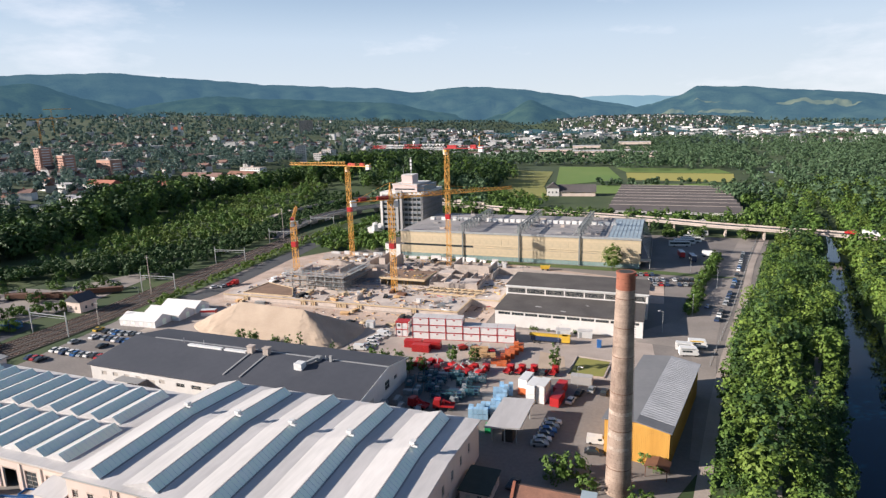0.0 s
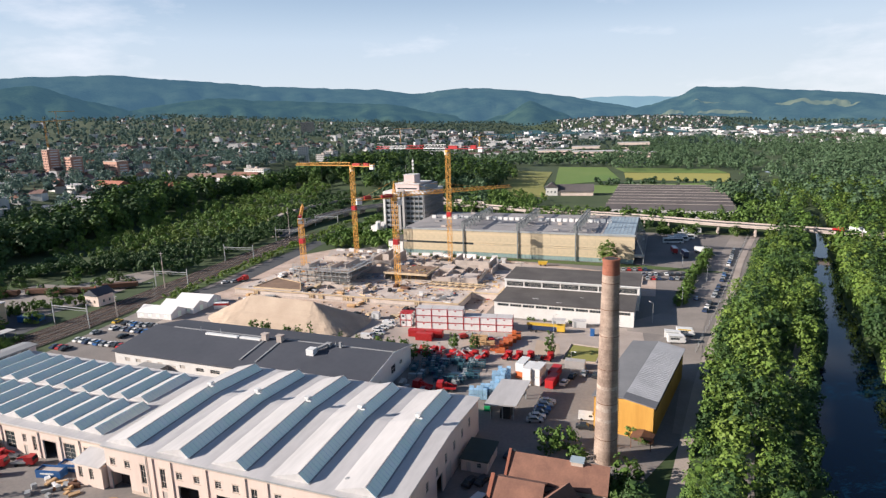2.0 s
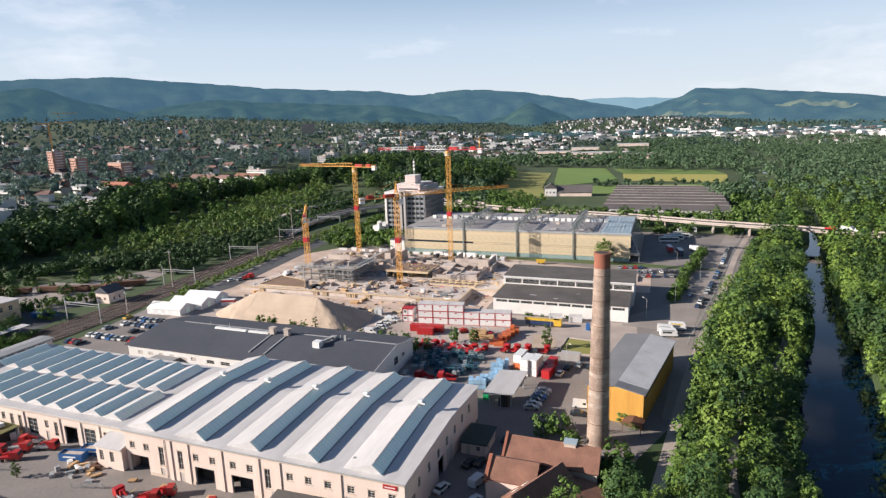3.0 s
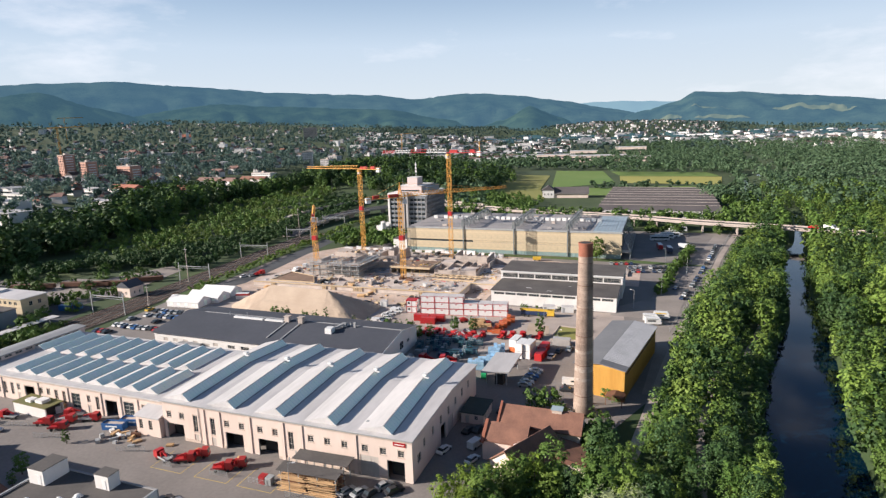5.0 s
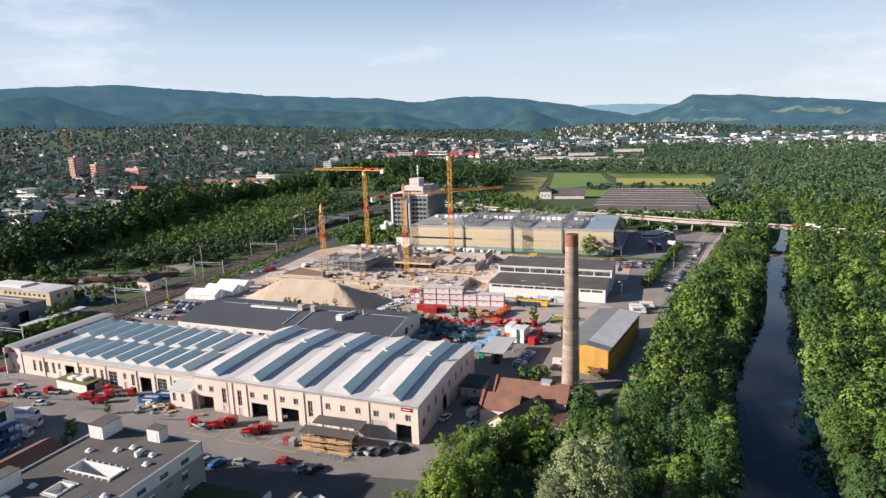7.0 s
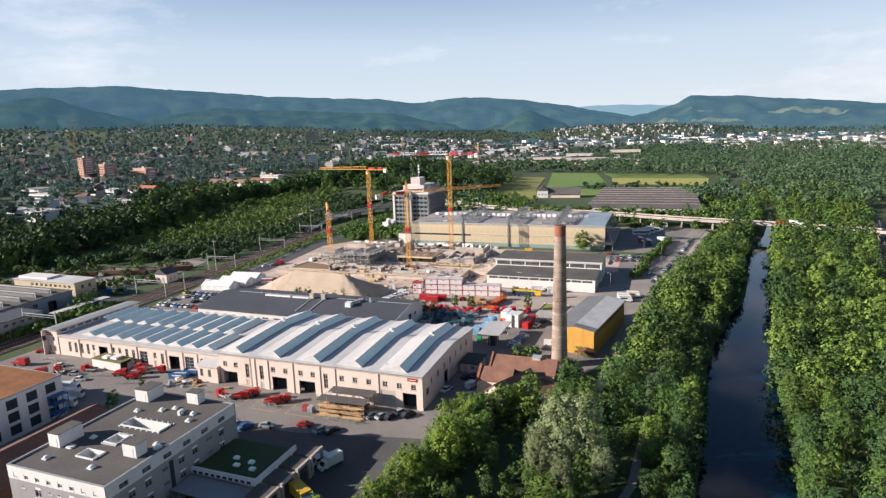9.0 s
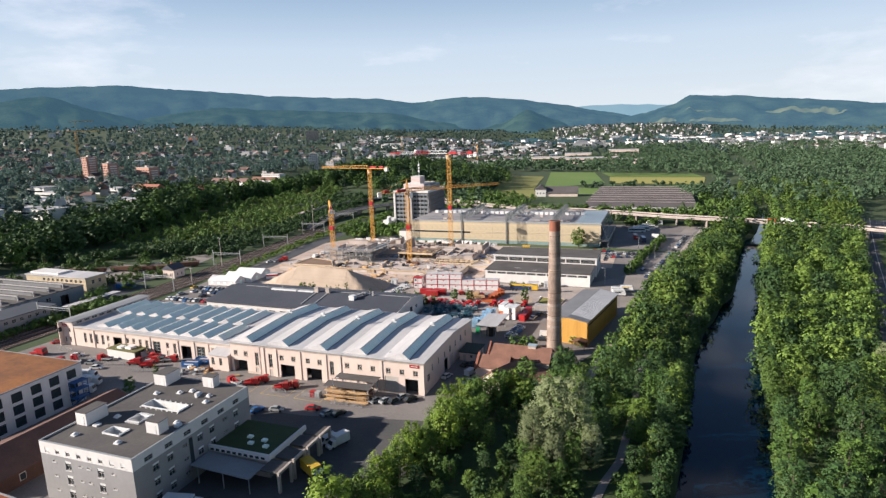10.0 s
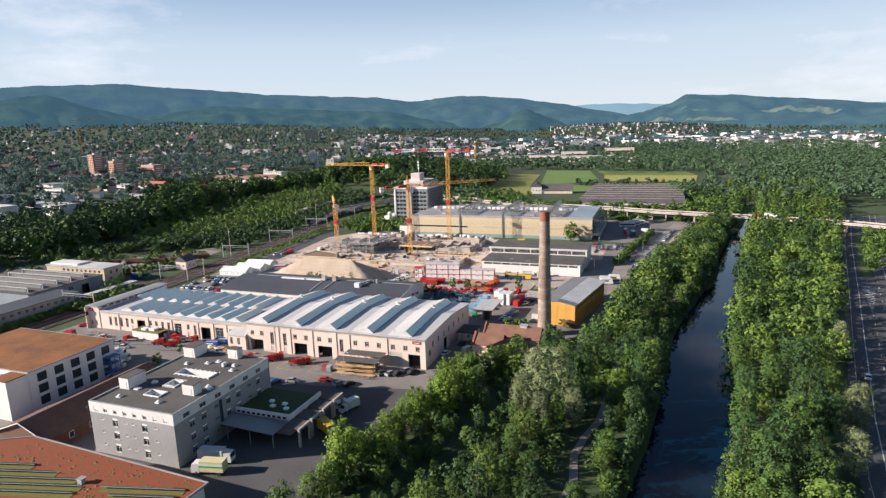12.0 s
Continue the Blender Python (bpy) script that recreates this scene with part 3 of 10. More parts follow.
patch("building_site", [(-160, 128), (-42, 122), (-24, 134), (-24, 176), (40, 178), (40, 212), (-60, 236), (-150, 238), (-166, 210)], M_SITE, 0.09, "churned pale earth of the building site", "building site")
patch("road", [(45.5, 60), (50.5, 60), (54, 101), (57, 141), (61.5, 172), (66.5, 199), (73, 230), (93, 330), (84, 330), (65, 232), (55, 195), (46, 160), (30, 140), (31, 131), (48, 130), (49, 101)], M_LANE, 0.06, "pale riverside service road", "road")
patch("bare_ground", [(1.4, 113.6), (9.6, 111.4), (12.2, 98.2), (3.2, 98.8)], M_SAND, 0.08, "bare sandy ground beside the small lawn", "ground")
patch("lawn", [(13, 98), (23, 99), (24, 111), (14, 112)], M_DRYFIELD, 0.09, "small rough lawn in a kerbed bed", "lawn")
patch("verge", [(62, 226), (74, 229), (30, 235.4), (-110, 235.4), (-110, 231), (20, 228)], M_GRASS, 0.13, "green verge in front of the golden hall", "verge")


def draped(name, quad, mat, label, category, lift=0.3, n=14):
    """A four-cornered field that follows the land."""
    s = Solid()
    a, b, c, d = (Vector(q) for q in quad)
    pts = []
    for i in range(n + 1):
        for j in range(n + 1):
            p = a.lerp(b, i / n).lerp(d.lerp(c, i / n), j / n)
            pts.append((p.x, p.y, land(p.x, p.y) + lift))
    s.add(pts, [(i * (n + 1) + j, (i + 1) * (n + 1) + j, (i + 1) * (n + 1) + j + 1, i * (n + 1) + j + 1) for i in range(n) for j in range(n)])
    return setting(name, s, mat, label, category)


draped("field", [(-77, 608), (-9, 690), (-42, 880), (-117, 885)], M_FIELD, "mown green meadow in the valley", "field")
draped("field", [(-2, 685), (115, 668), (123, 775), (-10, 785)], M_CROP, "ripening yellow field", "field")
draped("field", [(-130, 552), (-87, 590), (-110, 785), (-168, 770)], M_DRYFIELD, "dry yellow-green meadow", "field")
draped("field", [(-150, 468), (-66, 505), (-86, 588), (-140, 552)], M_DRYFIELD, "dry meadow beside the farm", "field")
draped("field", [(-64, 540), (100, 560), (118, 662), (-80, 606)], M_FIELD, "green meadow around the farm", "field", 0.25)
draped("field", [(-9, 790), (122, 780), (110, 850), (-30, 870)], M_FIELD, "green meadow behind the ripening field", "field")
draped("field", [(-345, 112), (-262, 108), (-250, 190), (-352, 190)], M_WEEDS, "weedy meadow in the shade of the wood", "field", 0.2)
patch("field", [(-346, 194), (-258, 192), (-252, 215), (-236, 290), (-262, 400), (-290, 480), (-345, 470), (-360, 385), (-356, 269)], M_WEEDS, 0.2, "weedy field with young shrubs beside the railway", "field")

# ---- trees ----
def lobe_light_block(s, rng, c, wide, tall):
    """A ragged leaf-coloured box hidden inside a lobe, added to stop light as dense leaves would."""
    m = Matrix.Rotation(rng.uniform(0, 1.57), 3, "Z")
    v = [c + m @ Vector((x * wide, y * wide, z * tall)) * rng.uniform(0.75, 1.2) for z in (-1, 1) for y in (-1, 1) for x in (-1, 1)]
    for f in ((0, 2, 3, 1), (4, 5, 7, 6), (0, 1, 5, 4), (2, 6, 7, 3), (0, 4, 6, 2), (1, 3, 7, 5)):
        s.add([v[i] for i in f], [(0, 1, 2, 3)])


def crown(rng, radius, height, base, lobes, leaves, size):
    """Leaf sprays scattered over uneven lobes that build up one ragged crown."""
    s = Solid()
    for q in range(lobes):
        a, h = q * 2.4 + rng.uniform(-0.5, 0.5), (q + rng.random()) / lobes
        wide = radius * (0.22 + 0.78 * math.sin(math.pi * min(0.96, 0.14 + 0.76 * h)) ** 0.7)
        lr = radius * rng.uniform(0.12, 0.27)
        rr = max(0.0, wide - lr * rng.uniform(0.4, 1.1)) * rng.uniform(0.55, 1.0)
        c = Vector((rr * math.cos(a), rr * math.sin(a), base + (height - base) * (0.06 + 0.88 * h) + rng.uniform(-0.5, 0.5)))
        out = (c - Vector((0, 0, base + 0.4 * (height - base)))).normalized() * 0.75
        if q % 3 == 1:
            # hidden box added to darken the crown's inside
            lobe_light_block(s, rng, c * 0.85 + Vector((0, 0, c.z * 0.15)), lr * 0.46, lr * 0.42)
        for _ in range(int(leaves * (0.6 + 1.3 * lr / radius))):
            d = Vector((rng.gauss(0, 1) + 0.35 * math.cos(a), rng.gauss(0, 1) + 0.35 * math.sin(a), rng.gauss(0.3, 0.85)))
            if d.length < 0.01:
                continue
            d.normalize()
            p = c + Vector((d.x * lr, d.y * lr, d.z * lr * 0.85)) * rng.uniform(0.4, 1.6)
            n = (d * 0.5 + out + Vector((rng.gauss(0, 0.3), rng.gauss(0, 0.3), rng.gauss(0.22, 0.3)))).normalized()
            u = n.orthogonal().normalized()
            u.rotate(Matrix.Rotation(rng.uniform(0, 6.28), 3, n))
            w = n.cross(u)
            e, g = size * rng.uniform(0.55, 1.3), size * rng.uniform(0.4, 0.85)
            s.add([p - u * e, p - w * g + n * 0.15 * size, p + u * e * rng.uniform(0.7, 1.1), p + w * g - n * 0.1 * size], [(0, 1, 2, 3)])
    return s


def trunk(rng, height, base, r, limbs):
    s = Solid()
    top = Vector((rng.uniform(-0.5, 0.5), rng.uniform(-0.5, 0.5), height * 0.82))
    mid = Vector((rng.uniform(-0.3, 0.3), rng.uniform(-0.3, 0.3), base + 1))
    s.tube((0, 0, -0.6), mid, r, r * 0.7, 7).tube(mid, top, r * 0.7, r * 0.15, 6)
    for _ in range(limbs):
        f, a = rng.uniform(0.05, 0.8), rng.uniform(0, 6.28)
        p = mid.lerp(top, f)
        q = p + Vector((math.cos(a), math.sin(a), rng.uniform(0.4, 1.0))) * height * 0.24 * (1.1 - f)
        s.tube(p, q, r * 0.35 * (1.1 - f), r * 0.08, 5)
    return s


TREES = {}
for k, (kind, radius, height, base, lobes, leaves, size, mat) in enumerate([
        ("broad", 4.8, 13.6, 2.2, 62, 30, 0.29, M_LEAF), ("broad", 4.4, 15.0, 2.6, 62, 30, 0.28, M_LEAF3), ("broad", 5.4, 12.6, 1.8, 64, 30, 0.30, M_LEAF2),
        ("broad", 4.0, 10.5, 1.4, 54, 32, 0.29, M_LEAF2), ("broad", 4.6, 14.2, 2.2, 56, 32, 0.32, M_LEAF3), ("broad", 3.6, 15.5, 1.6, 60, 32, 0.28, M_LEAF),
        ("hedge", 5.0, 12.4, 0.8, 56, 36, 0.30, M_LEAFSUN), ("hedge", 4.6, 13.4, 0.9, 56, 36, 0.30, M_LEAFSUN), ("hedge", 4.8, 11.6, 0.8, 54, 36, 0.31, M_LEAF2),
        ("mid", 4.8, 13.6, 2.2, 28, 16, 0.56, M_LEAF), ("mid", 4.4, 15.0, 2.6, 28, 16, 0.54, M_LEAF), ("mid", 5.4, 12.6, 1.8, 30, 16, 0.58, M_LEAF),
        ("far", 4.9, 13.5, 1.6, 20, 11, 0.92, M_LEAF), ("far", 4.4, 15.0, 2.0, 20, 11, 0.90, M_LEAF), ("far", 5.4, 12.4, 1.6, 21, 11, 0.95, M_LEAF),
        ("pale", 5.2, 20.5, 1.6, 120, 52, 0.25, M_LEAFPALE), ("small", 1.75, 4.6, 0.5, 36, 22, 0.21, M_LEAF), ("small", 1.45, 5.2, 0.5, 34, 22, 0.20, M_LEAF),
        ("round", 4.4, 9.6, 1.2, 60, 28, 0.32, M_LEAF2), ("column", 1.2, 7.0, 0.8, 20, 24, 0.24, M_LEAF), ("bush", 2.4, 3.0, 0.2, 22, 22, 0.27, M_LEAF)]):
    rng = random.Random(40 + k)
    t = thing("tree", "", "tree", pose(0, 0, -500))
    part("trunk", trunk(rng, height, base, height * 0.022 + 0.06, 7), M_BARK, t)
    part("crown", crown(rng, radius, height, base, lobes, leaves, size), mat, t)
    TREES.setdefault(kind, []).append(t)


def plant(rng, kind, x, y, scale=1.0, z=None, label="", group="", name="tree", category="tree"):
    src = rng.choice(TREES[kind])
    m = pose(x, y, land(x, y) if z is None else z, 0, 0, rng.uniform(0, 360))
    ob = copy_thing(src, m)
    k = scale * rng.uniform(0.85, 1.15)
    ob.scale = (k, k, k * rng.uniform(0.9, 1.1))
    ob.name = name
    return tagged(ob, label, category, group)


def mway_left(y):
    return 113 + (y + 32) * 0.2315 if y < 150 else 155 + (y - 150) * 0.24


rng = random.Random(7)
WEST = [(-112, -6), (-88, -4), (-68, 1.5), (-54, 5), (-41, 8), (-21, 10.5), (-5, 15), (6, 26), (14, 42), (28, 46), (45, 48), (63, 50.4), (84, 53), (110, 57), (163, 66), (200, 75.5), (257, 86.5), (300, 98), (345, 108), (460, 130), (620, 160)]


def west_edge(y):
    for (ya, xa), (yb, xb) in zip(WEST, WEST[1:]):
        if y <= yb:
            return xa + (xb - xa) * (y - ya) / (yb - ya)
    return WEST[-1][1]


def scatter(n, x0, x1, y0, y1, keep, h0, h1):
    out = []
    while len(out) < n:
        x, y = rng.uniform(x0, x1), rng.uniform(y0, y1)
        if keep(x, y):
            out.append((x, y, rng.uniform(h0, h1)))
    return out


def joined_trees(places, kind, label, mat, name="woods"):
    """Trees past the nearest ones, joined into one mass; places: x, y, size."""
    vs, fs, k = [], [], 0
    shapes = []
    for t in TREES[kind]:
        me = next(o for o in t.children if o.name.startswith("crown")).data
        co = np.empty(len(me.vertices) * 3)
        me.vertices.foreach_get("co", co)
        shapes.append(co.reshape(-1, 3))
    for x, y, size in places:
        c = rng.choice(shapes)
        a, q = rng.uniform(0, 6.28), size * rng.uniform(0.88, 1.12)
        m = np.array(((math.cos(a), -math.sin(a), 0), (math.sin(a), math.cos(a), 0), (0, 0, 1))) * q
        vs.append(c @ m.T + np.array((x, y, land(x, y))))
    co = np.concatenate(vs)
    me = bpy.data.meshes.new(name)
    n = len(co) // 4
    me.vertices.add(len(co))
    me.vertices.foreach_set("co", co.ravel())
    me.loops.add(len(co))
    me.loops.foreach_set("vertex_index", np.arange(len(co)))
    me.polygons.add(n)
    me.polygons.foreach_set("loop_start", np.arange(n) * 4)
    me.update(calc_edges=True)
    me.validate()
    me.materials.append(mat)
    return tagged(new(name, me), label, "trees", kind="stuff")


FOOTPATH = [(47, -100), (50.5, -70), (54.4, -50), (53, -38), (54.5, -29), (57, -20), (58.5, 0), (60, 40), (65, 76), (68.5, 86), (78, 104), (82, 118), (90, 150)]


def off_path(x, y):
    """How far a place lies from the footpath."""
    best = 99.0
    for (xa, ya), (xb, yb) in zip(FOOTPATH, FOOTPATH[1:]):
        t = min(1.0, max(0.0, ((x - xa) * (xb - xa) + (y - ya) * (yb - ya)) / ((xb - xa) ** 2 + (yb - ya) ** 2)))
        best = min(best, math.hypot(x - xa - t * (xb - xa), y - ya - t * (yb - ya)))
    return best


def low(x, y):
    """Scrub rather than trees round the tiled workshop house, and a tall outer row along the yard."""
    if 0 < y < 15 and x > 16:
        return 0.9
    if 0 < y < 56 and x < 47:
        return 0.7 if y < 18 else 0.5
    e = x - west_edge(y)
    if y <= 0 and x < river_x(y):
        return 0.86 if e < 8 else 0.46 if e < 26 else 0.66
    if y < 115 and 0 < river_x(y) - river_half(y) - x < 10:
        return 0.6
    return 0.8 if e < 7 else 1.0


def bank(y0, y1, split, left, right, step, label, group, tall):
    y, rest = y0, []
    while y < y1:
        st = step * (1 + max(0, y - 150) / 600)
        x = left(y) + rng.uniform(2.0, 4.5)
        while x < right(y):
            px, py = x + rng.uniform(-1.6, 1.6), y + rng.uniform(-2.4, 2.4)
            size = tall * rng.uniform(0.66, 1.2) * low(px, py)
            if y < -4 and x < river_x(y) and 9 < px - west_edge(py) < 28 and rng.random() < 0.3:
                pass
            elif off_path(px, py) < (4.6 if -60 < py < -18 else 1.2):
                pass
            elif y < split:
                plant(rng, "hedge" if py < 0 and px < west_edge(py) + 8 else "broad", px, py, size, label=label, group=group)
            else:
                rest.append((px, py, size))
            x += st * rng.uniform(0.8, 1.15)
        y += st * 0.86
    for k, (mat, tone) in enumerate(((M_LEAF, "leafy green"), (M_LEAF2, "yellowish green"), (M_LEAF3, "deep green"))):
        joined_trees([q for q in rest if q[1] < 30][k::3], "broad", f"dense {tone} trees along the river bank", mat)
        joined_trees([q for q in rest if 30 <= q[1] < 250][k::3], "mid", f"dense {tone} trees along the river towards the bridge", mat)
        joined_trees([q for q in rest if q[1] >= 250][k::3], "far", f"dense {tone} trees along the river beyond the bridge", mat)


bank(-90, 640, -18, west_edge, lambda y: river_x(y) - river_half(y) - 2.4, 5.9, "leafy green riverside tree on the works' bank", "trees along the works' bank", 0.9)
bank(-90, 640, 20, lambda y: river_x(y) + river_half(y) - 0.6, lambda y: mway_left(y) - 4, 7.0, "leafy green tree between river and motorway", "trees along the motorway bank", 0.88)
for i in range(21):
    y = -70 + 3.6 * i
    plant(rng, "hedge", west_edge(y) + rng.uniform(1.5, 4.5), y + rng.uniform(-0.8, 0.8), rng.uniform(0.62, 0.82), label="tree with sunlit yellow-green leaf colour in the dense row along the yard", group="tree row along the yard")
undergrowth = scatter(210, -8, 66, -100, 0, lambda x, y: west_edge(y) + 4 < x < river_x(y) - 10 and off_path(x, y) > 2.2, 0.22, 0.42)
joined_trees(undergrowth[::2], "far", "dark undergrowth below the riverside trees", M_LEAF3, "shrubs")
joined_trees(undergrowth[1::2], "far", "leafy undergrowth below the riverside trees", M_LEAF, "shrubs")
shrubs = []
for y in [-90 + 2.8 * i for i in range(150)]:
    for sg in (-1, 1):
        shrubs.append((river_x(y) + sg * (river_half(y) + rng.uniform(0.8, 4.0)), y + rng.uniform(-1.3, 1.3), rng.uniform(0.25, 0.5)))
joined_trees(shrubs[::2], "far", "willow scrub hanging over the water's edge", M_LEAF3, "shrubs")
joined_trees(shrubs[1::2], "far", "leafy scrub along the water's edge", M_LEAF, "shrubs")
joined_trees([(x, y, h) for x, y, h in scatter(70, -40, 118, -290, -92, lambda x, y: abs(x - river_x(y)) > 11 and x < 108 + (y + 32) * 0.23 and x > 6, 0.7, 1.1)], "far", "riverside wood on both banks further down", M_LEAF)
for x, y, k in ((41.5, -21.2, 1.12), (46.5, -19.5, 0.88), (37.4, -24.5, 0.74), (43.5, -31, 0.55), (51, -25, 0.6)):
    plant(rng, "pale", x, y, k, label="tall silvery poplar rising above the riverside trees", group="silvery poplars")
for x, y, k in ((13, -2.5, 0.62), (17.5, 0.5, 0.6), (21, 2.2, 0.58), (25.5, 4.5, 0.62), (10, -7, 0.66), (29, 7, 0.6)):
    plant(rng, "hedge", x, y, k, label="bushy green tree in front of the workshop house", group="trees before the workshop house")
plant(rng, "pale", 112, -30, 0.6, label="pale flowering tree beside the motorway", group="pale trees")
plant(rng, "pale", 118, -8, 0.65, label="pale flowering tree beside the motorway", group="pale trees")
plant(rng, "pale", 127, 46, 0.6, label="pale flowering tree beside the motorway", group="pale trees")


def woods(name, places, label, leaves=42, size=1.9, mat=None):
    """Many far trees as one mass: each a crown of sprays over three or four lobes."""
    s = Solid()
    for x, y, h in places:
        z0 = land(x, y)
        r = h * rng.uniform(0.30, 0.42)
        lobes = [Vector((x + rng.uniform(-0.5, 0.5) * r, y + rng.uniform(-0.5, 0.5) * r, z0 + h * rng.uniform(0.45, 0.8))) for _ in range(5)]
        for i in range(leaves):
            d = Vector((rng.gauss(0, 1), rng.gauss(0, 1), rng.gauss(0.3, 0.9))).normalized()
            p = lobes[i % 5] + Vector((d.x * r * 0.62, d.y * r * 0.62, d.z * h * 0.24)) * rng.uniform(0.75, 1.1)
            n = (d + Vector((rng.gauss(0, 0.25), rng.gauss(0, 0.25), rng.gauss(0.15, 0.25)))).normalized()
            u = n.orthogonal().normalized()
            u.rotate(Matrix.Rotation(rng.uniform(0, 6.28), 3, n))
            w = n.cross(u)
            e = size * rng.uniform(0.6, 1.2)
            s.add([p - u * e, p - w * e * 0.7, p + u * e, p + w * e * 0.7], [(0, 1, 2, 3)])
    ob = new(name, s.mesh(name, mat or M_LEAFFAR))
    return tagged(ob, label, "woods", kind="stuff")


def course(points, y):
    """x along a line of (y, x) nodes."""
    for (ya, xa), (yb, xb) in zip(points, points[1:]):
        if y <= yb:
            return xa + (xb - xa) * (y - ya) / (yb - ya)
    return points[-1][1]


FOOT = [(-90, -350), (93, -330), (119, -314), (193, -334), (269, -362), (385, -392), (476, -350), (560, -300)]
RAILSIDE = [(140, -203), (235, -210), (330, -218), (460, -240)]
NURSERY = [(60, -284), (104, -272), (162, -266), (211, -256), (273, -240), (400, -268), (480, -296)]


def slope_wood(x, y):
    return course(FOOT, y) - 44 - 48 * smooth_step(180, 380, y) + 12 * noise.noise((y / 90, 0, 8)) < x < course(FOOT, y) + 5 * noise.noise((y / 30, 0, 3))


def nursery(x, y):
    return course(FOOT, y) + 4 < x < course(NURSERY, y)


# mostly the dark leaf tone: the slope's shade is in the colour
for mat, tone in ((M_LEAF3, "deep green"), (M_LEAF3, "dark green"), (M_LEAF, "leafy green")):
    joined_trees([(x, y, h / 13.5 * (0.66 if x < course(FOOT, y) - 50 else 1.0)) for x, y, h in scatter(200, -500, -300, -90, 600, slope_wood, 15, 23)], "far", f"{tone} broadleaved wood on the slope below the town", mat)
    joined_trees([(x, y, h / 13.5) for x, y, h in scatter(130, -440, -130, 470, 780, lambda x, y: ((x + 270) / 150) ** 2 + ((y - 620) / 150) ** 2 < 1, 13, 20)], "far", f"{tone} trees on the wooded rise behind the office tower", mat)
woods("woods", scatter(1500, -400, -225, 172, 480, lambda x, y: nursery(x, y) and noise.noise((x / 5, y / 45, 6)) > -0.1, 2.6, 6.0), "rows of young shrubs and nursery trees beside the railway", leaves=28, size=0.75, mat=M_LEAF2)
woods("woods", scatter(150, -390, -225, 178, 480, nursery, 6, 11), "scattered trees in the nursery beside the railway", leaves=80, size=0.75, mat=M_LEAF)
woods("woods", scatter(900, -300, -200, 150, 440, lambda x, y: course(NURSERY, y) - 3 < x < course(RAILSIDE, y), 2.5, 7), "trees and shrubs between nursery and railway", leaves=48, size=0.7, mat=M_LEAF3)
woods("woods", scatter(60, -345, -215, 112, 180, lambda x, y: nursery(x, y) and x > course(NURSERY, y) - 24, 4, 9), "trees and bushes along the loading yard", leaves=80, size=0.6, mat=M_LEAF3)
for x, y, k in ((-329, 104, 2.0), (-316, 102, 1.7), (-334, 88, 1.8), (-344, 80, 2.1), (-300, 104, 1.6)):
    plant(rng, "column", x, y, k, label="slim upright poplar at the edge of the wood", group="poplars at the wood's edge")
woods("woods", scatter(120, -312, -226, 108, 176, lambda x, y: abs(y - (128 + (x + 290) * 0.64)) < 5.5, 4, 8.5), "dense hedge of trees behind the loading yard", leaves=70, size=0.6, mat=M_LEAF3)
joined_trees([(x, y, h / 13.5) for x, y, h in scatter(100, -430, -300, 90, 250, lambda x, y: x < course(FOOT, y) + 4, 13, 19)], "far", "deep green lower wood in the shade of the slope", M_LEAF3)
woods("woods", scatter(26, -232, -200, 78, 104, lambda x, y: abs(x - (-207 - (99 - y) * 0.85)) < 4.5, 2.5, 5.5), "bushes between loading yard and railway", leaves=80, size=0.5, mat=M_LEAF)

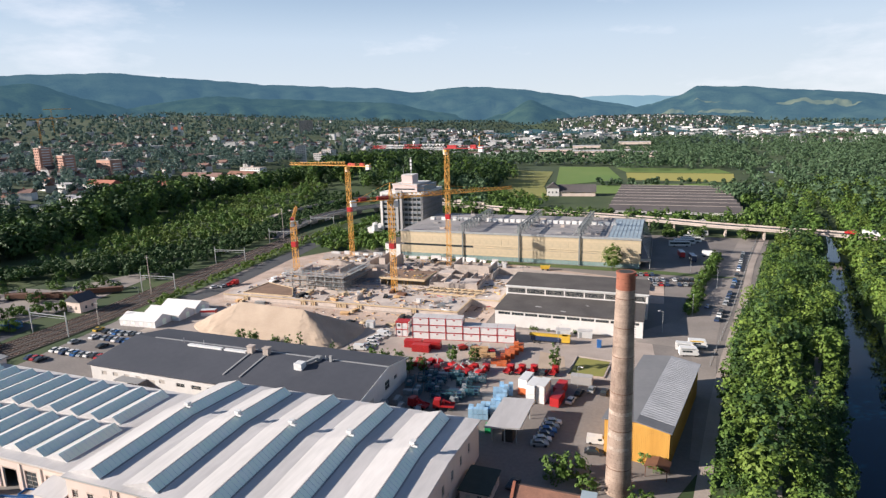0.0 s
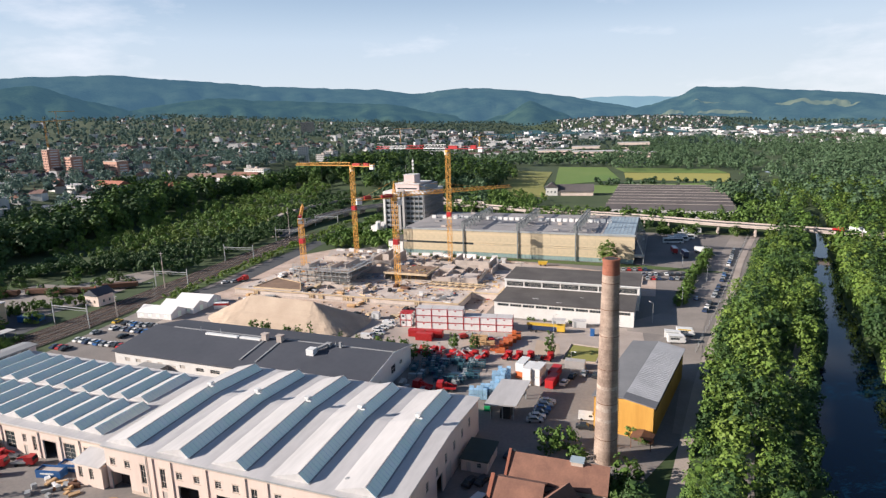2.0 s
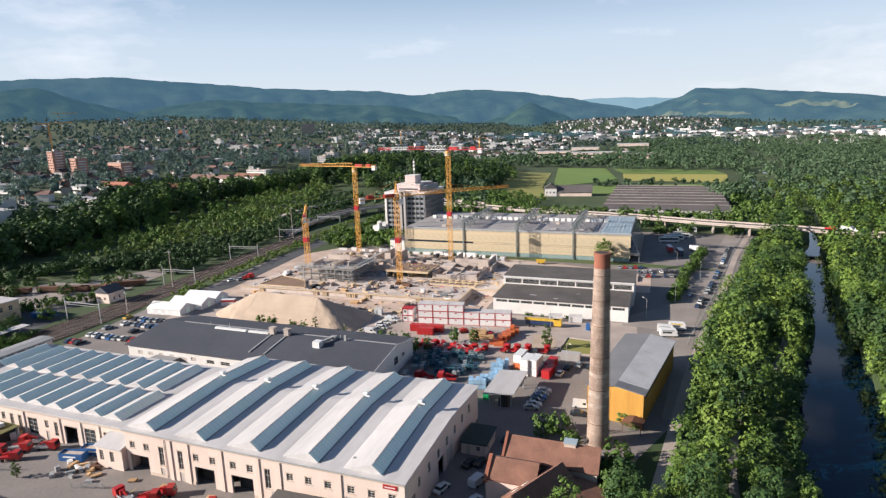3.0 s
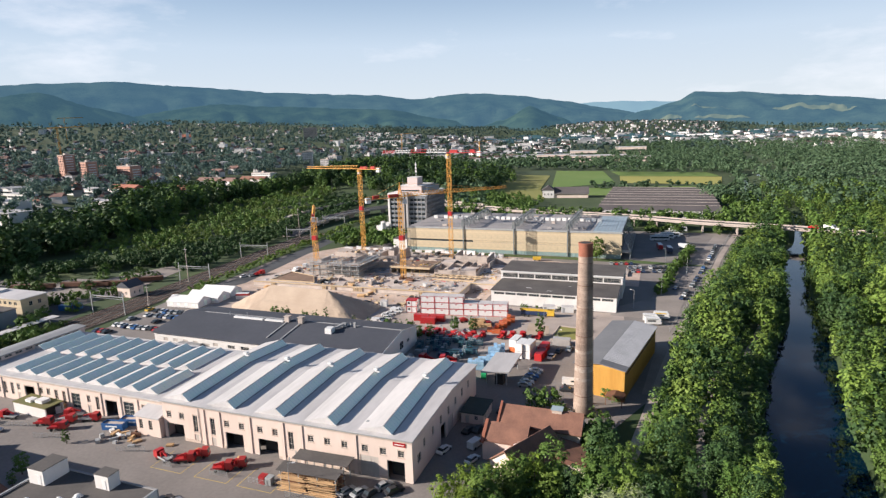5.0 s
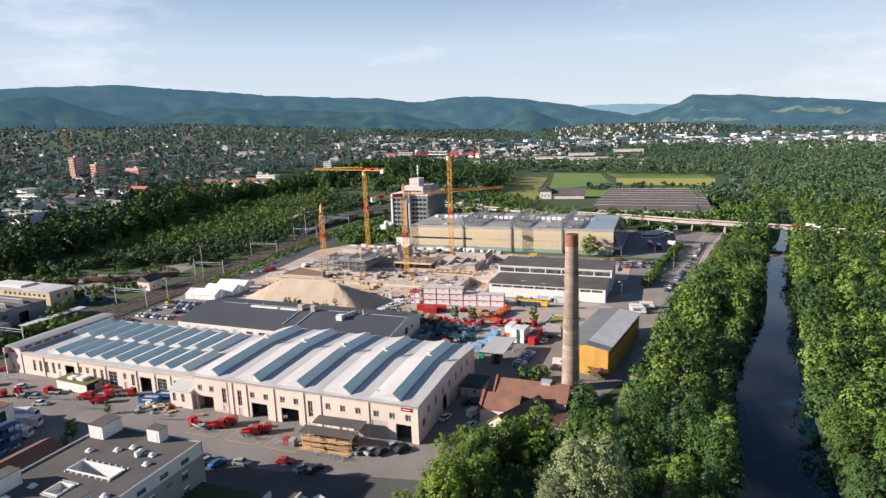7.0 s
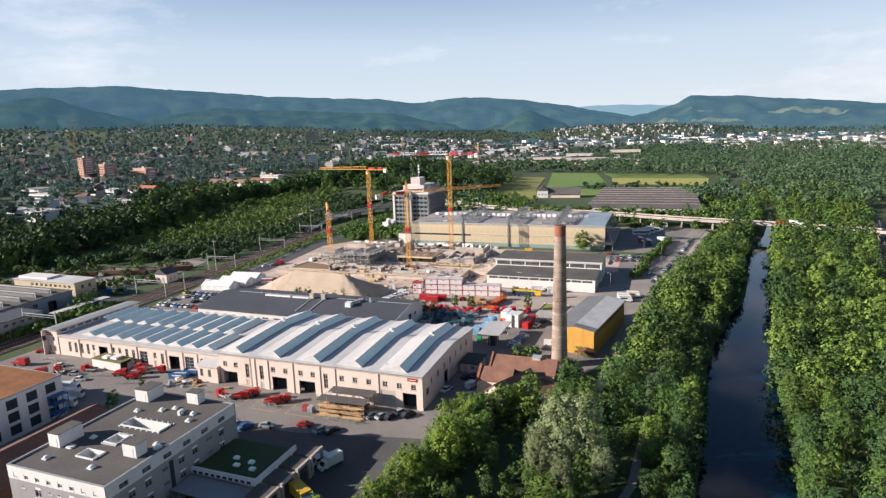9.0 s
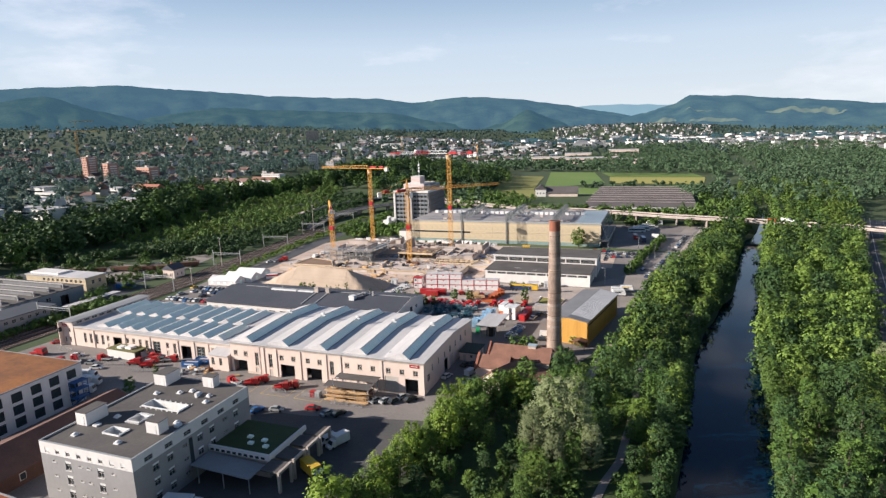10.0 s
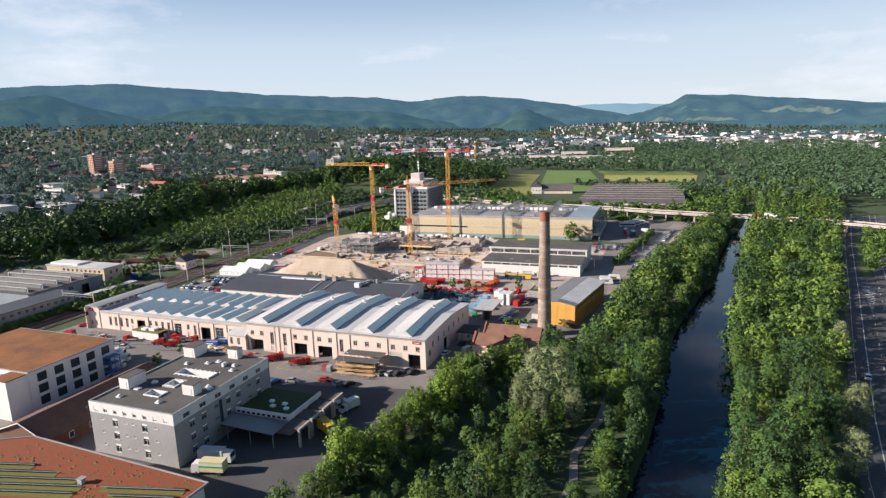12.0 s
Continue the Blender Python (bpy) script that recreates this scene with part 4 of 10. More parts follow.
# ---- the works: machine halls ----
def machine_hall():
    h = thing("machine_hall", "long cream rendered machine hall with white roof and slanting rooflights", "factory hall")
    gates = [(-69.1, -63.6, 0, 4.3, "door"), (-50.4, -45.1, 0, 4.5, "door"), (-40.6, -35.0, 0, 4.4, "door"), (-6.2, -1.9, 0, 4.8, "door"), (-12.9, -8.3, 0, 5.0, "blind")]
    holes = [(g[0] + 70, g[1] + 70, *g[2:]) for g in gates]
    for x in (-68.0, -63.9, -49.8, -45.3, -39.9, -35.6, -25.7, -21.3, -16.8, -11.6, -7.1, -2.7):
        holes.append((x + 69.25, x + 70.75, 5.9, 7.5))
    for x in (-59.6, -54.2, -31.2):
        holes.append((x + 69.3, x + 70.7, 3.0, 7.5))
    for x in (-59.6, -54.2):
        holes.append((x + 69.3, x + 70.7, 0, 2.3, "blind"))
    wall(h, M_CREAM, -70, 0, 0, 43, 0, 10.2, "S", holes, bars=(2, 3))
    east = every(7, 4, 42, 1.3, 5.2, 7.4) + [(17.2, 20.6, 0, 4.6, "door"), (22.4, 26, 0, 4.2, "blind"), (2.4, 4.6, 3.2, 5.4)]
    east = [e for e in east if not (e[2] == 5.2 and e[0] < 5.5)]
    wall(h, M_CREAM, -70, 0, 0.35, 46.65, 0, 8.7, "E", east, bars=(2, 3))
    wall(h, M_CREAM, -70, 0, 0, 47, 0, 8.7, "N", ())
    wall(h, M_CREAM, -70, 0, 0.35, 46.65, 0, 8.7, "W", ())
    for x0, x1 in ((-0.35, 0.0), (-70, -69.65)):
        part("gable", Solid().extrude_x([(0.35, 8.7), (46.65, 8.7), (26, 10.8), (0.35, 10.2)], x0, x1), M_CREAM, h)
    roof = Solid().extrude_x([(-0.45, 10.22), (26, 10.82), (47.6, 8.72), (47.6, 9.0), (26, 11.1), (-0.45, 10.5)], -70.4, 0.4)
    part("roof", roof, M_ROOFWHITE, h, "white sheet roof with grey run-off stains")
    part("gutter", Solid().box(-70.4, 0.4, -0.62, -0.47, 10.25, 10.45), M_STEEL, h)
    for x in (-58.3, -56.8, -42.9, -28.5, -27.9, -14.2, -13.7):
        part("downpipe", Solid().tube((x, -0.12, 0.1), (x, -0.12, 10.2), 0.07, 0.07, 8), M_STEEL, h)
    for x in (-56.9, -52.0, -42.9, -33.4, -28.2, -14.0):
        part("pilaster", Solid().box(x - 0.45, x + 0.45, -0.22, -0.003, 0, 9.7), M_CREAM, h)
    part("plinth", Solid().box(-70, 0, -0.06, -0.003, 0, 0.01).box(-63.5, -57.5, -0.08, -0.003, 0, 0.7).box(-51.5, -50.5, -0.08, -0.003, 0, 0.7).box(-34.9, -13.0, -0.08, -0.003, 0, 0.7).box(-8.2, -6.3, -0.08, -0.003, 0, 0.7), M_TRIM, h)
    part("cornice", Solid().box(-70.2, 0.2, -0.3, -0.003, 9.75, 10.1), M_TRIM, h)
    for g in holes:
        if g[2] > 2.5:
            part("lintel", Solid().box(g[0] - 70.15, g[1] - 69.85, -0.05, -0.003, g[3], g[3] + 0.3), M_TRIM, h)
            part("sill", Solid().box(g[0] - 70.15, g[1] - 69.85, -0.12, -0.003, g[2] - 0.14, g[2]), M_TRIM, h)
    sign = part("sign", Solid().box(-4.5, -1.5, -0.14, -0.004, 8.55, 9.45), M_RED, h, "red company sign with an unreadable white line")
    part("sign_bar", Solid().box(-4.1, -1.9, -0.17, -0.145, 8.9, 9.1), M_WPAINT, sign)
    for i in range(5):
        x = -62.0 + 14.17 * i
        sky_l = part("rooflight", Solid(), M_ROOFWHITE, h)
        s = Solid()
        prof = [(0.0, 0.0), (-2.1, 1.75), (-8.6, 0.0)]
        # the lights run slightly askew to the wall: place across, along and up
        seg = [(x + 0.3, 0.9, 10.56), (x - 0.35, 26.0, 11.12), (x - 1.0, 45.4, 9.26)]
        for (xa, ya, za), (xb, yb, zb) in zip(seg, seg[1:]):
            v = [(xa + px, ya, za + pz) for px, pz in prof] + [(xb + px, yb, zb + pz) for px, pz in prof]
            s.add(v, [(0, 1, 2), (3, 5, 4), (1, 4, 5, 2)])
        sky_l.data = s.mesh("rooflight", M_ROOFWHITE)
        g, cap, bars = Solid(), Solid(), Solid()
        for (xa, ya, za), (xb, yb, zb) in zip(seg, seg[1:]):
            g.add([(xa, ya, za), (xb, yb, zb), (xb - 2.1, yb, zb + 1.75), (xa - 2.1, ya, za + 1.75)], [(0, 1, 2, 3)])
            cap.beam((xa - 2.1, ya, za + 1.8), (xb - 2.1, yb, zb + 1.8), 0.24, 0.1)
            cap.beam((xa + 0.1, ya, za + 0.06), (xb + 0.1, yb, zb + 0.06), 0.28, 0.16)
            n = round((yb - ya) / 1.1)
            for k in range(n):
                f = k / n
                px, py, pz = xa + (xb - xa) * f, ya + (yb - ya) * f, za + (zb - za) * f
                bars.beam((px + 0.03, py, pz + 0.02), (px - 2.07, py, pz + 1.79), 0.045)
        part("glazing", g, M_GLAZE, sky_l, "grey-blue wired glass in slanting panes")
        tagged(part("glazing_grid", bars, M_GLAZEBAR, sky_l), kind="stuff")
        part("ridge_cap", cap, M_ZINC, sky_l)
        vent = Solid().tube((x - 2.1, 26.6, 12.4), (x - 2.1, 26.6, 13.5), 0.3, 0.3, 10).box(x - 2.6, x - 1.5, 26.0, 27.2, 13.5, 14.0).box(x - 2.4, x - 1.0, 26.2, 27.0, 12.8, 13.15)
        part("roof_vent", vent, M_WPAINT, sky_l, "white metal roof vent")
    part("roof_hatch", Solid().box(-9.5, -9.1, 14.5, 15.2, 10.95, 11.5), M_WPAINT, h)
    part("roof_hatch", Solid().box(-13.1, -12.0, 4.0, 4.7, 10.6, 11.0), M_STEEL, h)


def low_hall():
    h = thing("sawtooth_hall", "long cream rendered workshop with rows of sawtooth rooflights", "factory hall")
    X0, X1, Y0, Y1, Z = -147.7, -70.5, 4, 40, 7.4
    L = lambda a, b, *r: (a - X0, b - X0, *r)
    holes = [L(-127.9, -123.6, 0, 5.2, "door"), L(-95.4, -90.9, 0, 5.0, "door"), L(-108.4, -105.0, 0.9, 5.4), L(-88.4, -84.7, 0.9, 5.4)]
    holes += [L(x - 0.65, x + 0.65, 1.6, 5.4) for x in (-142.3, -139.3, -136.3, -133.2, -114.5, -111.4, -98.3)]
    holes += [L(x - 0.65, x + 0.65, 3.4, 5.4) for x in (-130.4, -120.7, -117.7, -101.6, -81.3)]
    holes += [L(x - 0.6, x + 0.6, 0, 2.4, "blind") for x in (-130.4, -101.6)]
    wall(h, M_CREAM, X0, X1, Y0, Y1, 0, Z, "S", holes, bars=(2, 4))
    wall(h, M_CREAM, X0, X1, Y0, Y1, 0, Z, "N", every(9, 4, 70, 1.4, 2, 4.6))
    wall(h, M_CREAM, X0, X1, Y0 + 0.35, Y1 - 0.35, 0, Z, "W")
    wall(h, M_CREAM, X0, X1, Y0 + 0.35, Y1 - 0.35, 0, Z, "E")
    part("roof", Solid().box(X0 - 0.2, X1 - 0.05, Y0 - 0.4, Y1 + 0.2, Z, Z + 0.35), M_ROOFWHITE, h, "white sheet roof")
    part("cornice", Solid().box(X0, X1, Y0 - 0.28, Y0 - 0.003, Z - 0.5, Z - 0.15), M_TRIM, h)
    for x in (-137.8, -122.0, -109.9, -96.9, -89.6, -83.4):
        part("pilaster", Solid().box(x - 0.35, x + 0.35, Y0 - 0.2, Y0 - 0.003, 0, Z - 0.5), M_CREAM, h)
        part("downpipe", Solid().tube((x + 0.55, Y0 - 0.1, 0.1), (x + 0.55, Y0 - 0.1, Z), 0.06, 0.06, 8), M_STEEL, h)
    for g in holes:
        part("lintel", Solid().box(X0 + g[0] - 0.12, X0 + g[1] + 0.12, Y0 - 0.05, Y0 - 0.003, g[3], g[3] + 0.28), M_TRIM, h)
    for row, (ya, yb, zt, xs) in enumerate(((6.4, 20.4, Z + 0.35, -132.2), (22.2, 37.6, Z + 0.35, -143.6))):
        for i in range(9 + row):
            x = xs + (6.75 if row == 0 else 6.95) * i
            t = part("rooflight", Solid().extrude_y([(x, zt), (x - 2.3, zt + 1.45), (x - 6.7, zt)], ya, yb), M_ROOFWHITE, h)
            part("glazing", Solid().add([(x + 0.04, ya + 0.1, zt + 0.05), (x + 0.04, yb - 0.1, zt + 0.05), (x - 2.24, yb - 0.1, zt + 1.47), (x - 2.24, ya + 0.1, zt + 1.47)], [(0, 1, 2, 3)]), M_GLAZE, t, "grey-blue wired glass")
            bars = Solid()
            n = int((yb - ya) / 1.1)
            for k in range(n + 1):
                y = ya + (yb - ya) * k / n
                bars.beam((x + 0.06, y, zt + 0.06), (x - 2.24, y, zt + 1.49), 0.045)
            bars.beam((x - 2.3, ya, zt + 1.5), (x - 2.3, yb, zt + 1.5), 0.2, 0.1)
            tagged(part("glazing_grid", bars, M_GLAZEBAR, t), kind="stuff")
    p = thing("porch", "small cream rendered lean-to porch against the machine hall", "porch")
    four_walls(p, M_CREAM, -78.6, -70.6, -1.0, 3.6, 0, 5.2, S=[(1.0, 2.2, 1.8, 4.4), (4.2, 5.4, 1.8, 4.4)], bars=(2, 4))
    part("roof", Solid().extrude_x([(-1.4, 5.2), (3.55, 6.3), (3.55, 6.55), (-1.4, 5.45)], -78.9, -70.55), M_ROOFWHITE, p)
    s = thing("end_building", "cream two-storey end block with a long grey felt roof", "building")
    wall(s, M_CREAM, -153.9, -148.0, 3.8, 41, 0, 9.3, "S", [(0.9, 1.8, 1.2, 3.2), (3.4, 4.4, 1.2, 3.2), (3.4, 4.3, 5.2, 6.8)], bars=(2, 3))
    wall(s, M_CREAM, -153.9, -148.0, 4.15, 40.65, 0, 9.3, "W", every(8, 2, 35, 1.3, 1.4, 3.6) + every(9, 2, 40, 1.3, 5.4, 7.2))
    wall(s, M_CREAM, -153.9, -148.0, 4.15, 40.65, 0, 9.3, "E", every(10, 1, 35, 2.4, 8.2, 9.0))
    wall(s, M_CREAM, -153.9, -148.0, 3.8, 41, 0, 9.3, "N")
    part("roof", Solid().extrude_y([(-154.4, 9.3), (-147.5, 9.3), (-147.5, 9.6), (-151, 9.9), (-154.4, 9.6)], 3.2, 41.5), M_ZINC, s, "grey felt roof")
    sg = part("sign", Solid().box(-153.4, -151.2, 3.6, 3.79, 7.4, 8.5), M_RED, s, "red company sign")
    part("sign_bar", Solid().box(-153.1, -151.5, 3.56, 3.6, 7.8, 8.05), M_WPAINT, sg)


def dark_hall():
    h = thing("dark_roofed_hall", "long white workshop under a dark blue-grey felt roof", "factory hall")
    X0, X1, Y0, Y1, Z = -124.5, -33, 50, 81, 6.4
    south = every(6, 3, 30, 2.0, 3.6, 4.8, "blind") + [(14, 18, 0, 3.6, "door"), (21.5, 25, 0, 4.2, "blind"), (33, 36, 3.4, 4.6), (38.5, 42, 3.4, 4.6), (44, 49, 3.4, 4.6), (51, 55, 3.4, 4.6), (70, 75, 3.8, 4.8), (78, 83, 3.8, 4.8)]
    south = [q for i, q in enumerate(south) if not any(q is not o and q[0] < o[1] and o[0] < q[1] and q[2] < o[3] and o[2] < q[3] for o in south[i + 1:])]
    wall(h, M_WHITE, X0, X1, Y0, Y1, 0, Z, "S", south)
    wall(h, M_WHITE, X0, X1, Y0, Y1, 0, Z, "N", every(12, 3, 88, 3.0, 3.0, 4.6))
    wall(h, M_WHITE, X0, X1, Y0 + 0.35, Y1 - 0.35, 0, Z, "E", [(4, 9, 0, 4.0, "blind"), (16, 19, 2.6, 5.2), (22, 24, 3.4, 4.6)])
    wall(h, M_WHITE, X0, X1, Y0 + 0.35, Y1 - 0.35, 0, Z, "W", every(4, 2, 28, 2.4, 2.6, 4.2))
    for a, b in ((X0, X0 + 0.35), (X1 - 0.35, X1)):
        part("gable", Solid().extrude_x([(Y0 + 0.35, Z), (Y1 - 0.35, Z), (68.0, Z + 2.55)], a, b), M_WHITE, h)
    part("roof", Solid().extrude_x([(Y0 - 0.7, Z + 0.02), (68, Z + 2.62), (Y1 + 0.7, Z + 0.02), (Y1 + 0.7, Z + 0.3), (68, Z + 2.95), (Y0 - 0.7, Z + 0.3)], X0 - 0.7, X1 + 0.5), M_DARKROOF, h, "dark blue-grey felt roof")
    part("ridge_strip", Solid().box(X0 + 8, X1 + 0.3, 67.7, 68.3, Z + 2.9, Z + 3.05), M_ZINC, h)
    part("verge", Solid().beam((X1 + 0.55, Y0 - 0.7, Z + 0.2), (X1 + 0.55, 68, Z + 2.85), 0.12, 0.4).beam((X1 + 0.55, 68, Z + 2.85), (X1 + 0.55, Y1 + 0.7, Z + 0.2), 0.12, 0.4), M_WPAINT, h)

    def zr(y):
        return Z + 0.3 + (y - 49.3) * 2.65 / 18.7 if y < 68 else Z + 2.95 - (y - 68) * 2.65 / 13.7

    for xa, xb in ((-101, -88), (-87, -79)):
        part("roof_light", Solid().box(xa, xb, 65.4, 66.6, zr(65.4) - 0.1, zr(66.6) + 0.35), M_WPAINT, h, "pale strip of roof glazing")
    for xa in (-77.5, -71.8):
        part("roof_duct", Solid().beam((xa, 53.5, zr(53.5) + 0.12), (xa, 65.5, zr(65.5) + 0.12), 0.55, 0.3), M_ZINC, h)
        part("roof_chimney", Solid().box(xa - 0.9, xa + 0.9, 65.6, 67.2, zr(65.6) - 0.2, zr(67) + 1.9).box(xa - 1.1, xa + 1.1, 65.4, 67.4, zr(67) + 1.95, zr(67) + 2.15), M_CONC, h)
    part("roof_unit", Solid().box(-58.5, -56, 60.5, 63, zr(60.5) - 0.2, zr(63) + 1.6), M_WPAINT, h, "white ventilation unit")
    part("roof_duct", Solid().beam((-56.5, 63, zr(63) + 0.9), (-54.5, 66.5, zr(66.5) + 0.9), 0.9, 0.6).box(-55.3, -53.5, 66.2, 67.6, zr(66.2) - 0.1, zr(67) + 1.2).box(-50.6, -49.8, 66.6, 67.2, zr(66.6) - 0.1, zr(67) + 1.8), M_ZINC, h)
    for x in (-96, -104, -52):
        part("vent_pipe", Solid().tube((x, 67.2, zr(67)), (x, 67.2, zr(67) + 1.6), 0.12, 0.12, 8), M_STEEL, h)
    c = part("canopy", Solid().box(-112, -102.5, 46.8, 49.95, 4.0, 4.25), M_ZINC, h)
    for x in (-111.5, -103):
        part("canopy_post", Solid().box(x, x + 0.15, 46.9, 47.05, 0, 4.0), M_STEEL, c)


def white_hall():
    h = thing("stepped_hall", "white low hall with stepped dark flat roofs", "factory hall")
    wall(h, M_WHITE, -20, 33, 135, 156, 0, 6.2, "S", every(10, 1, 52, 4.6, 4.5, 5.6), bars=(4, 1))
    wall(h, M_WHITE, -20, 33, 135.35, 156, 0, 6.2, "E", [(3, 7, 0, 4.2, "blind"), (10, 14, 2, 4.4)])
    wall(h, M_WHITE, -20, 33, 135.35, 156, 0, 6.2, "W")
    part("roof", Solid().box(-20.3, 33.3, 134.7, 156, 6.2, 6.5), M_FLATROOF, h, "dark bitumen roof with pale patches")
    part("roof_patch", Solid().box(-6, -3.5, 141, 141.6, 6.5, 6.53).box(4, 6, 138, 138.5, 6.5, 6.53).box(12, 13.2, 147, 147.4, 6.5, 6.53), M_ROOFWHITE, h)
    wall(h, M_WHITE, -21, 34, 156, 178, 0, 9.6, "S", every(7, 0.6, 54.4, 7.2, 6.9, 9.0), bars=(14, 1))
    wall(h, M_WHITE, -21, 34, 156.35, 177.65, 0, 9.6, "E", [(4, 9, 0, 4.5, "blind"), (12, 17, 5, 7.4)])
    wall(h, M_WHITE, -21, 34, 156.35, 177.65, 0, 9.6, "W")
    wall(h, M_WHITE, -21, 34, 156, 178, 0, 9.6, "N", every(8, 1, 54, 4, 5, 8))
    part("roof", Solid().box(-21.3, 34.3, 155.7, 178.3, 9.6, 9.95), M_FLATROOF, h, "dark bitumen roof")
    part("parapet", Solid().box(-21.3, 34.3, 155.6, 155.68, 9.55, 10.1), M_WPAINT, h)


def gold_hall():
    h = thing("golden_hall", "large exhibition-sized hall clad in golden mesh with roof trusses", "hall")
    X0, X1, Y0, Y1, Z = -104, 28.5, 236, 302, 15.2
    part("wall", Solid().box(X0 + 0.4, X1 - 0.6, Y0 + 0.4, Y1, 0, Z - 0.4), M_GREY, h)
    # tiers of cladding panels with a dark window strip between
    n = 33
    w = (X1 - X0) / n
    big = Solid().box(0.012, w - 0.012, 0, 0.18, 0, 7.0).mesh("cladding_panel", M_GOLD)
    low = Solid().box(0.012, w - 0.012, 0, 0.18, 0, 4.3).mesh("cladding_panel", M_GOLD)
    for i in range(n):
        part("cladding_panel", big, None, h, "", Matrix.Translation((X0 + i * w, Y0, 8.0)))
        part("cladding_panel", low, None, h, "", Matrix.Translation((X0 + i * w, Y0, 2.5)))
    part("window_strip", Solid().box(X0 + 2, -60, Y0 + 0.15, Y0 + 0.39, 6.9, 7.9), M_GLASS, h)
    part("window_strip", Solid().box(-60, X1 - 1, Y0 + 0.15, Y0 + 0.39, 6.9, 7.9), M_GOLD, h)
    part("base_glazing", Solid().box(X0 + 0.5, X1 - 0.5, Y0 + 0.1, Y0 + 0.38, 0.3, 2.4), M_TEALGLASS, h)
    mull = Solid()
    for i in range(n * 2):
        mull.box(X0 + i * w / 2 - 0.05, X0 + i * w / 2 + 0.05, Y0 - 0.02, Y0 + 0.09, 0.2, 2.45)
    tagged(part("mullions", mull, M_STEEL, h), kind="stuff")
    part("roof_edge", Solid().box(X0 - 0.3, X1 + 0.3, Y0 - 0.3, Y0 - 0.01, Z - 0.5, Z + 0.5), M_STEEL, h)
    part("roof", Solid().box(X0, X1, Y0, Y1, Z - 0.39, Z), M_HALLROOF, h, "grey metal roof with rows of ducts")
    part("roof_glazing", Solid().box(12, X1 - 0.5, Y0 + 2, Y1 - 6, Z + 0.02, Z + 0.35), M_COLDGLASS, h, "blue-grey glazed roof strip")
    bars = Solid()
    for i in range(9):
        bars.box(12 + i * 2, 12.15 + i * 2, Y0 + 2, Y1 - 6, Z + 0.36, Z + 0.5)
    tagged(part("roof_bars", bars, M_STEEL, h), kind="stuff")
    part("side_glazing", Solid().box(X1 - 0.55, X1 - 0.1, Y0 + 3, Y1 - 3, 3.2, Z - 1.0), M_GLASS, h)
    part("side_walkway", Solid().box(X1, X1 + 5.0, Y0 + 1, Y1 - 5, 3.6, 4.1), M_CONC, h)
    part("railing", Solid().box(X1 + 4.9, X1 + 4.97, Y0 + 1, Y1 - 5, 4.1, 5.2).box(X1, X1 + 4.9, Y0 + 1, Y0 + 1.07, 4.1, 5.2), M_STEEL, h)
    for j in range(10):
        y = Y0 + 2 + j * 6.4
        part("column", Solid().box(X1 + 4.3, X1 + 4.7, y, y + 0.4, 0, 3.6).beam((X1 + 4.5, y + 0.2, 4.1), (X1, y + 0.2, Z), 0.3), M_STEEL, h)
    for x in (-66, -34, -2):
        t = part("roof_truss", Solid(), M_TRUSS, h, "grey steel lattice truss over the roof")
        s = Solid()
        step = (Y1 - 6 - Y0) / 12
        for dx in (-0.9, 0.9):
            s.beam((x + dx, Y0 - 0.6, Z + 4.8), (x + dx, Y1 - 6, Z + 4.8), 0.42)
            for k in range(13):
                y = Y0 + k * step
                s.beam((x + dx, y, Z), (x + dx, y, Z + 4.8), 0.3)
                if k < 12:
                    s.beam((x + dx, y, Z + 4.8 if k % 2 else Z + 0.3), (x + dx, y + step, Z + 0.3 if k % 2 else Z + 4.8), 0.24)
        for k in range(13):
            s.beam((x - 0.9, Y0 + k * step, Z + 4.8), (x + 0.9, Y0 + k * step, Z + 4.8), 0.26)
        for k in range(0, 11, 2):
            for sg in (-1, 1):
                s.beam((x + sg * 0.9, Y0 + k * step + 1, Z + 3.4), (x + sg * 4.2, Y0 + k * step + 3.5, Z + 0.1), 0.16)
        t.data = s.mesh("roof_truss", M_TRUSS)
        part("facade_column", Solid().box(x - 0.3, x + 0.3, Y0 - 0.75, Y0 - 0.31, 0, Z + 4.8), M_TRUSS, h)
    # rows of upstand rooflights across the bays
    light = Solid().box(0, 2.6, 0, 0.25, 0, 1.9).box(0, 2.6, 0.25, 2.6, 0, 1.7).mesh("rooflight", M_WPAINT)
    pane = Solid().box(0.2, 2.2, -0.06, -0.004, 0.3, 1.2).mesh("pane", M_GLASS)
    for y in (274,):
        for i in range(31):
            x = X0 + 4 + i * 3.7
            if abs((x + 66) % 32 - 16) > 14.2:
                continue
            q = part("rooflight", light, None, h, "", Matrix.Translation((x, y, Z)))
            part("pane", pane, None, q, "", Matrix.Translation((x, y, Z)))
    for y in (254, 287):
        part("gutter", Solid().box(X0 + 3, 10, y, y + 0.6, Z, Z + 0.12), M_SLATE, h)
    rr = random.Random(5)
    for k in range(30):
        x, y = rr.uniform(X0 + 6, 8), rr.choice((244, 262, 284, 295)) + rr.uniform(-1, 1)
        part("roof_unit", Solid().box(x, x + rr.uniform(1.5, 3.5), y, y + 2, Z, Z + rr.uniform(0.6, 1.3)), M_HALLROOF if k % 3 else M_CONC, h)
    part("annex", Solid().box(-114, -104.4, 236, 262, 0, 7), M_WHITE, h)
    part("annex_roof", Solid().box(-114.2, -104.4, 235.8, 262.2, 7, 7.3), M_FLATROOF, h)


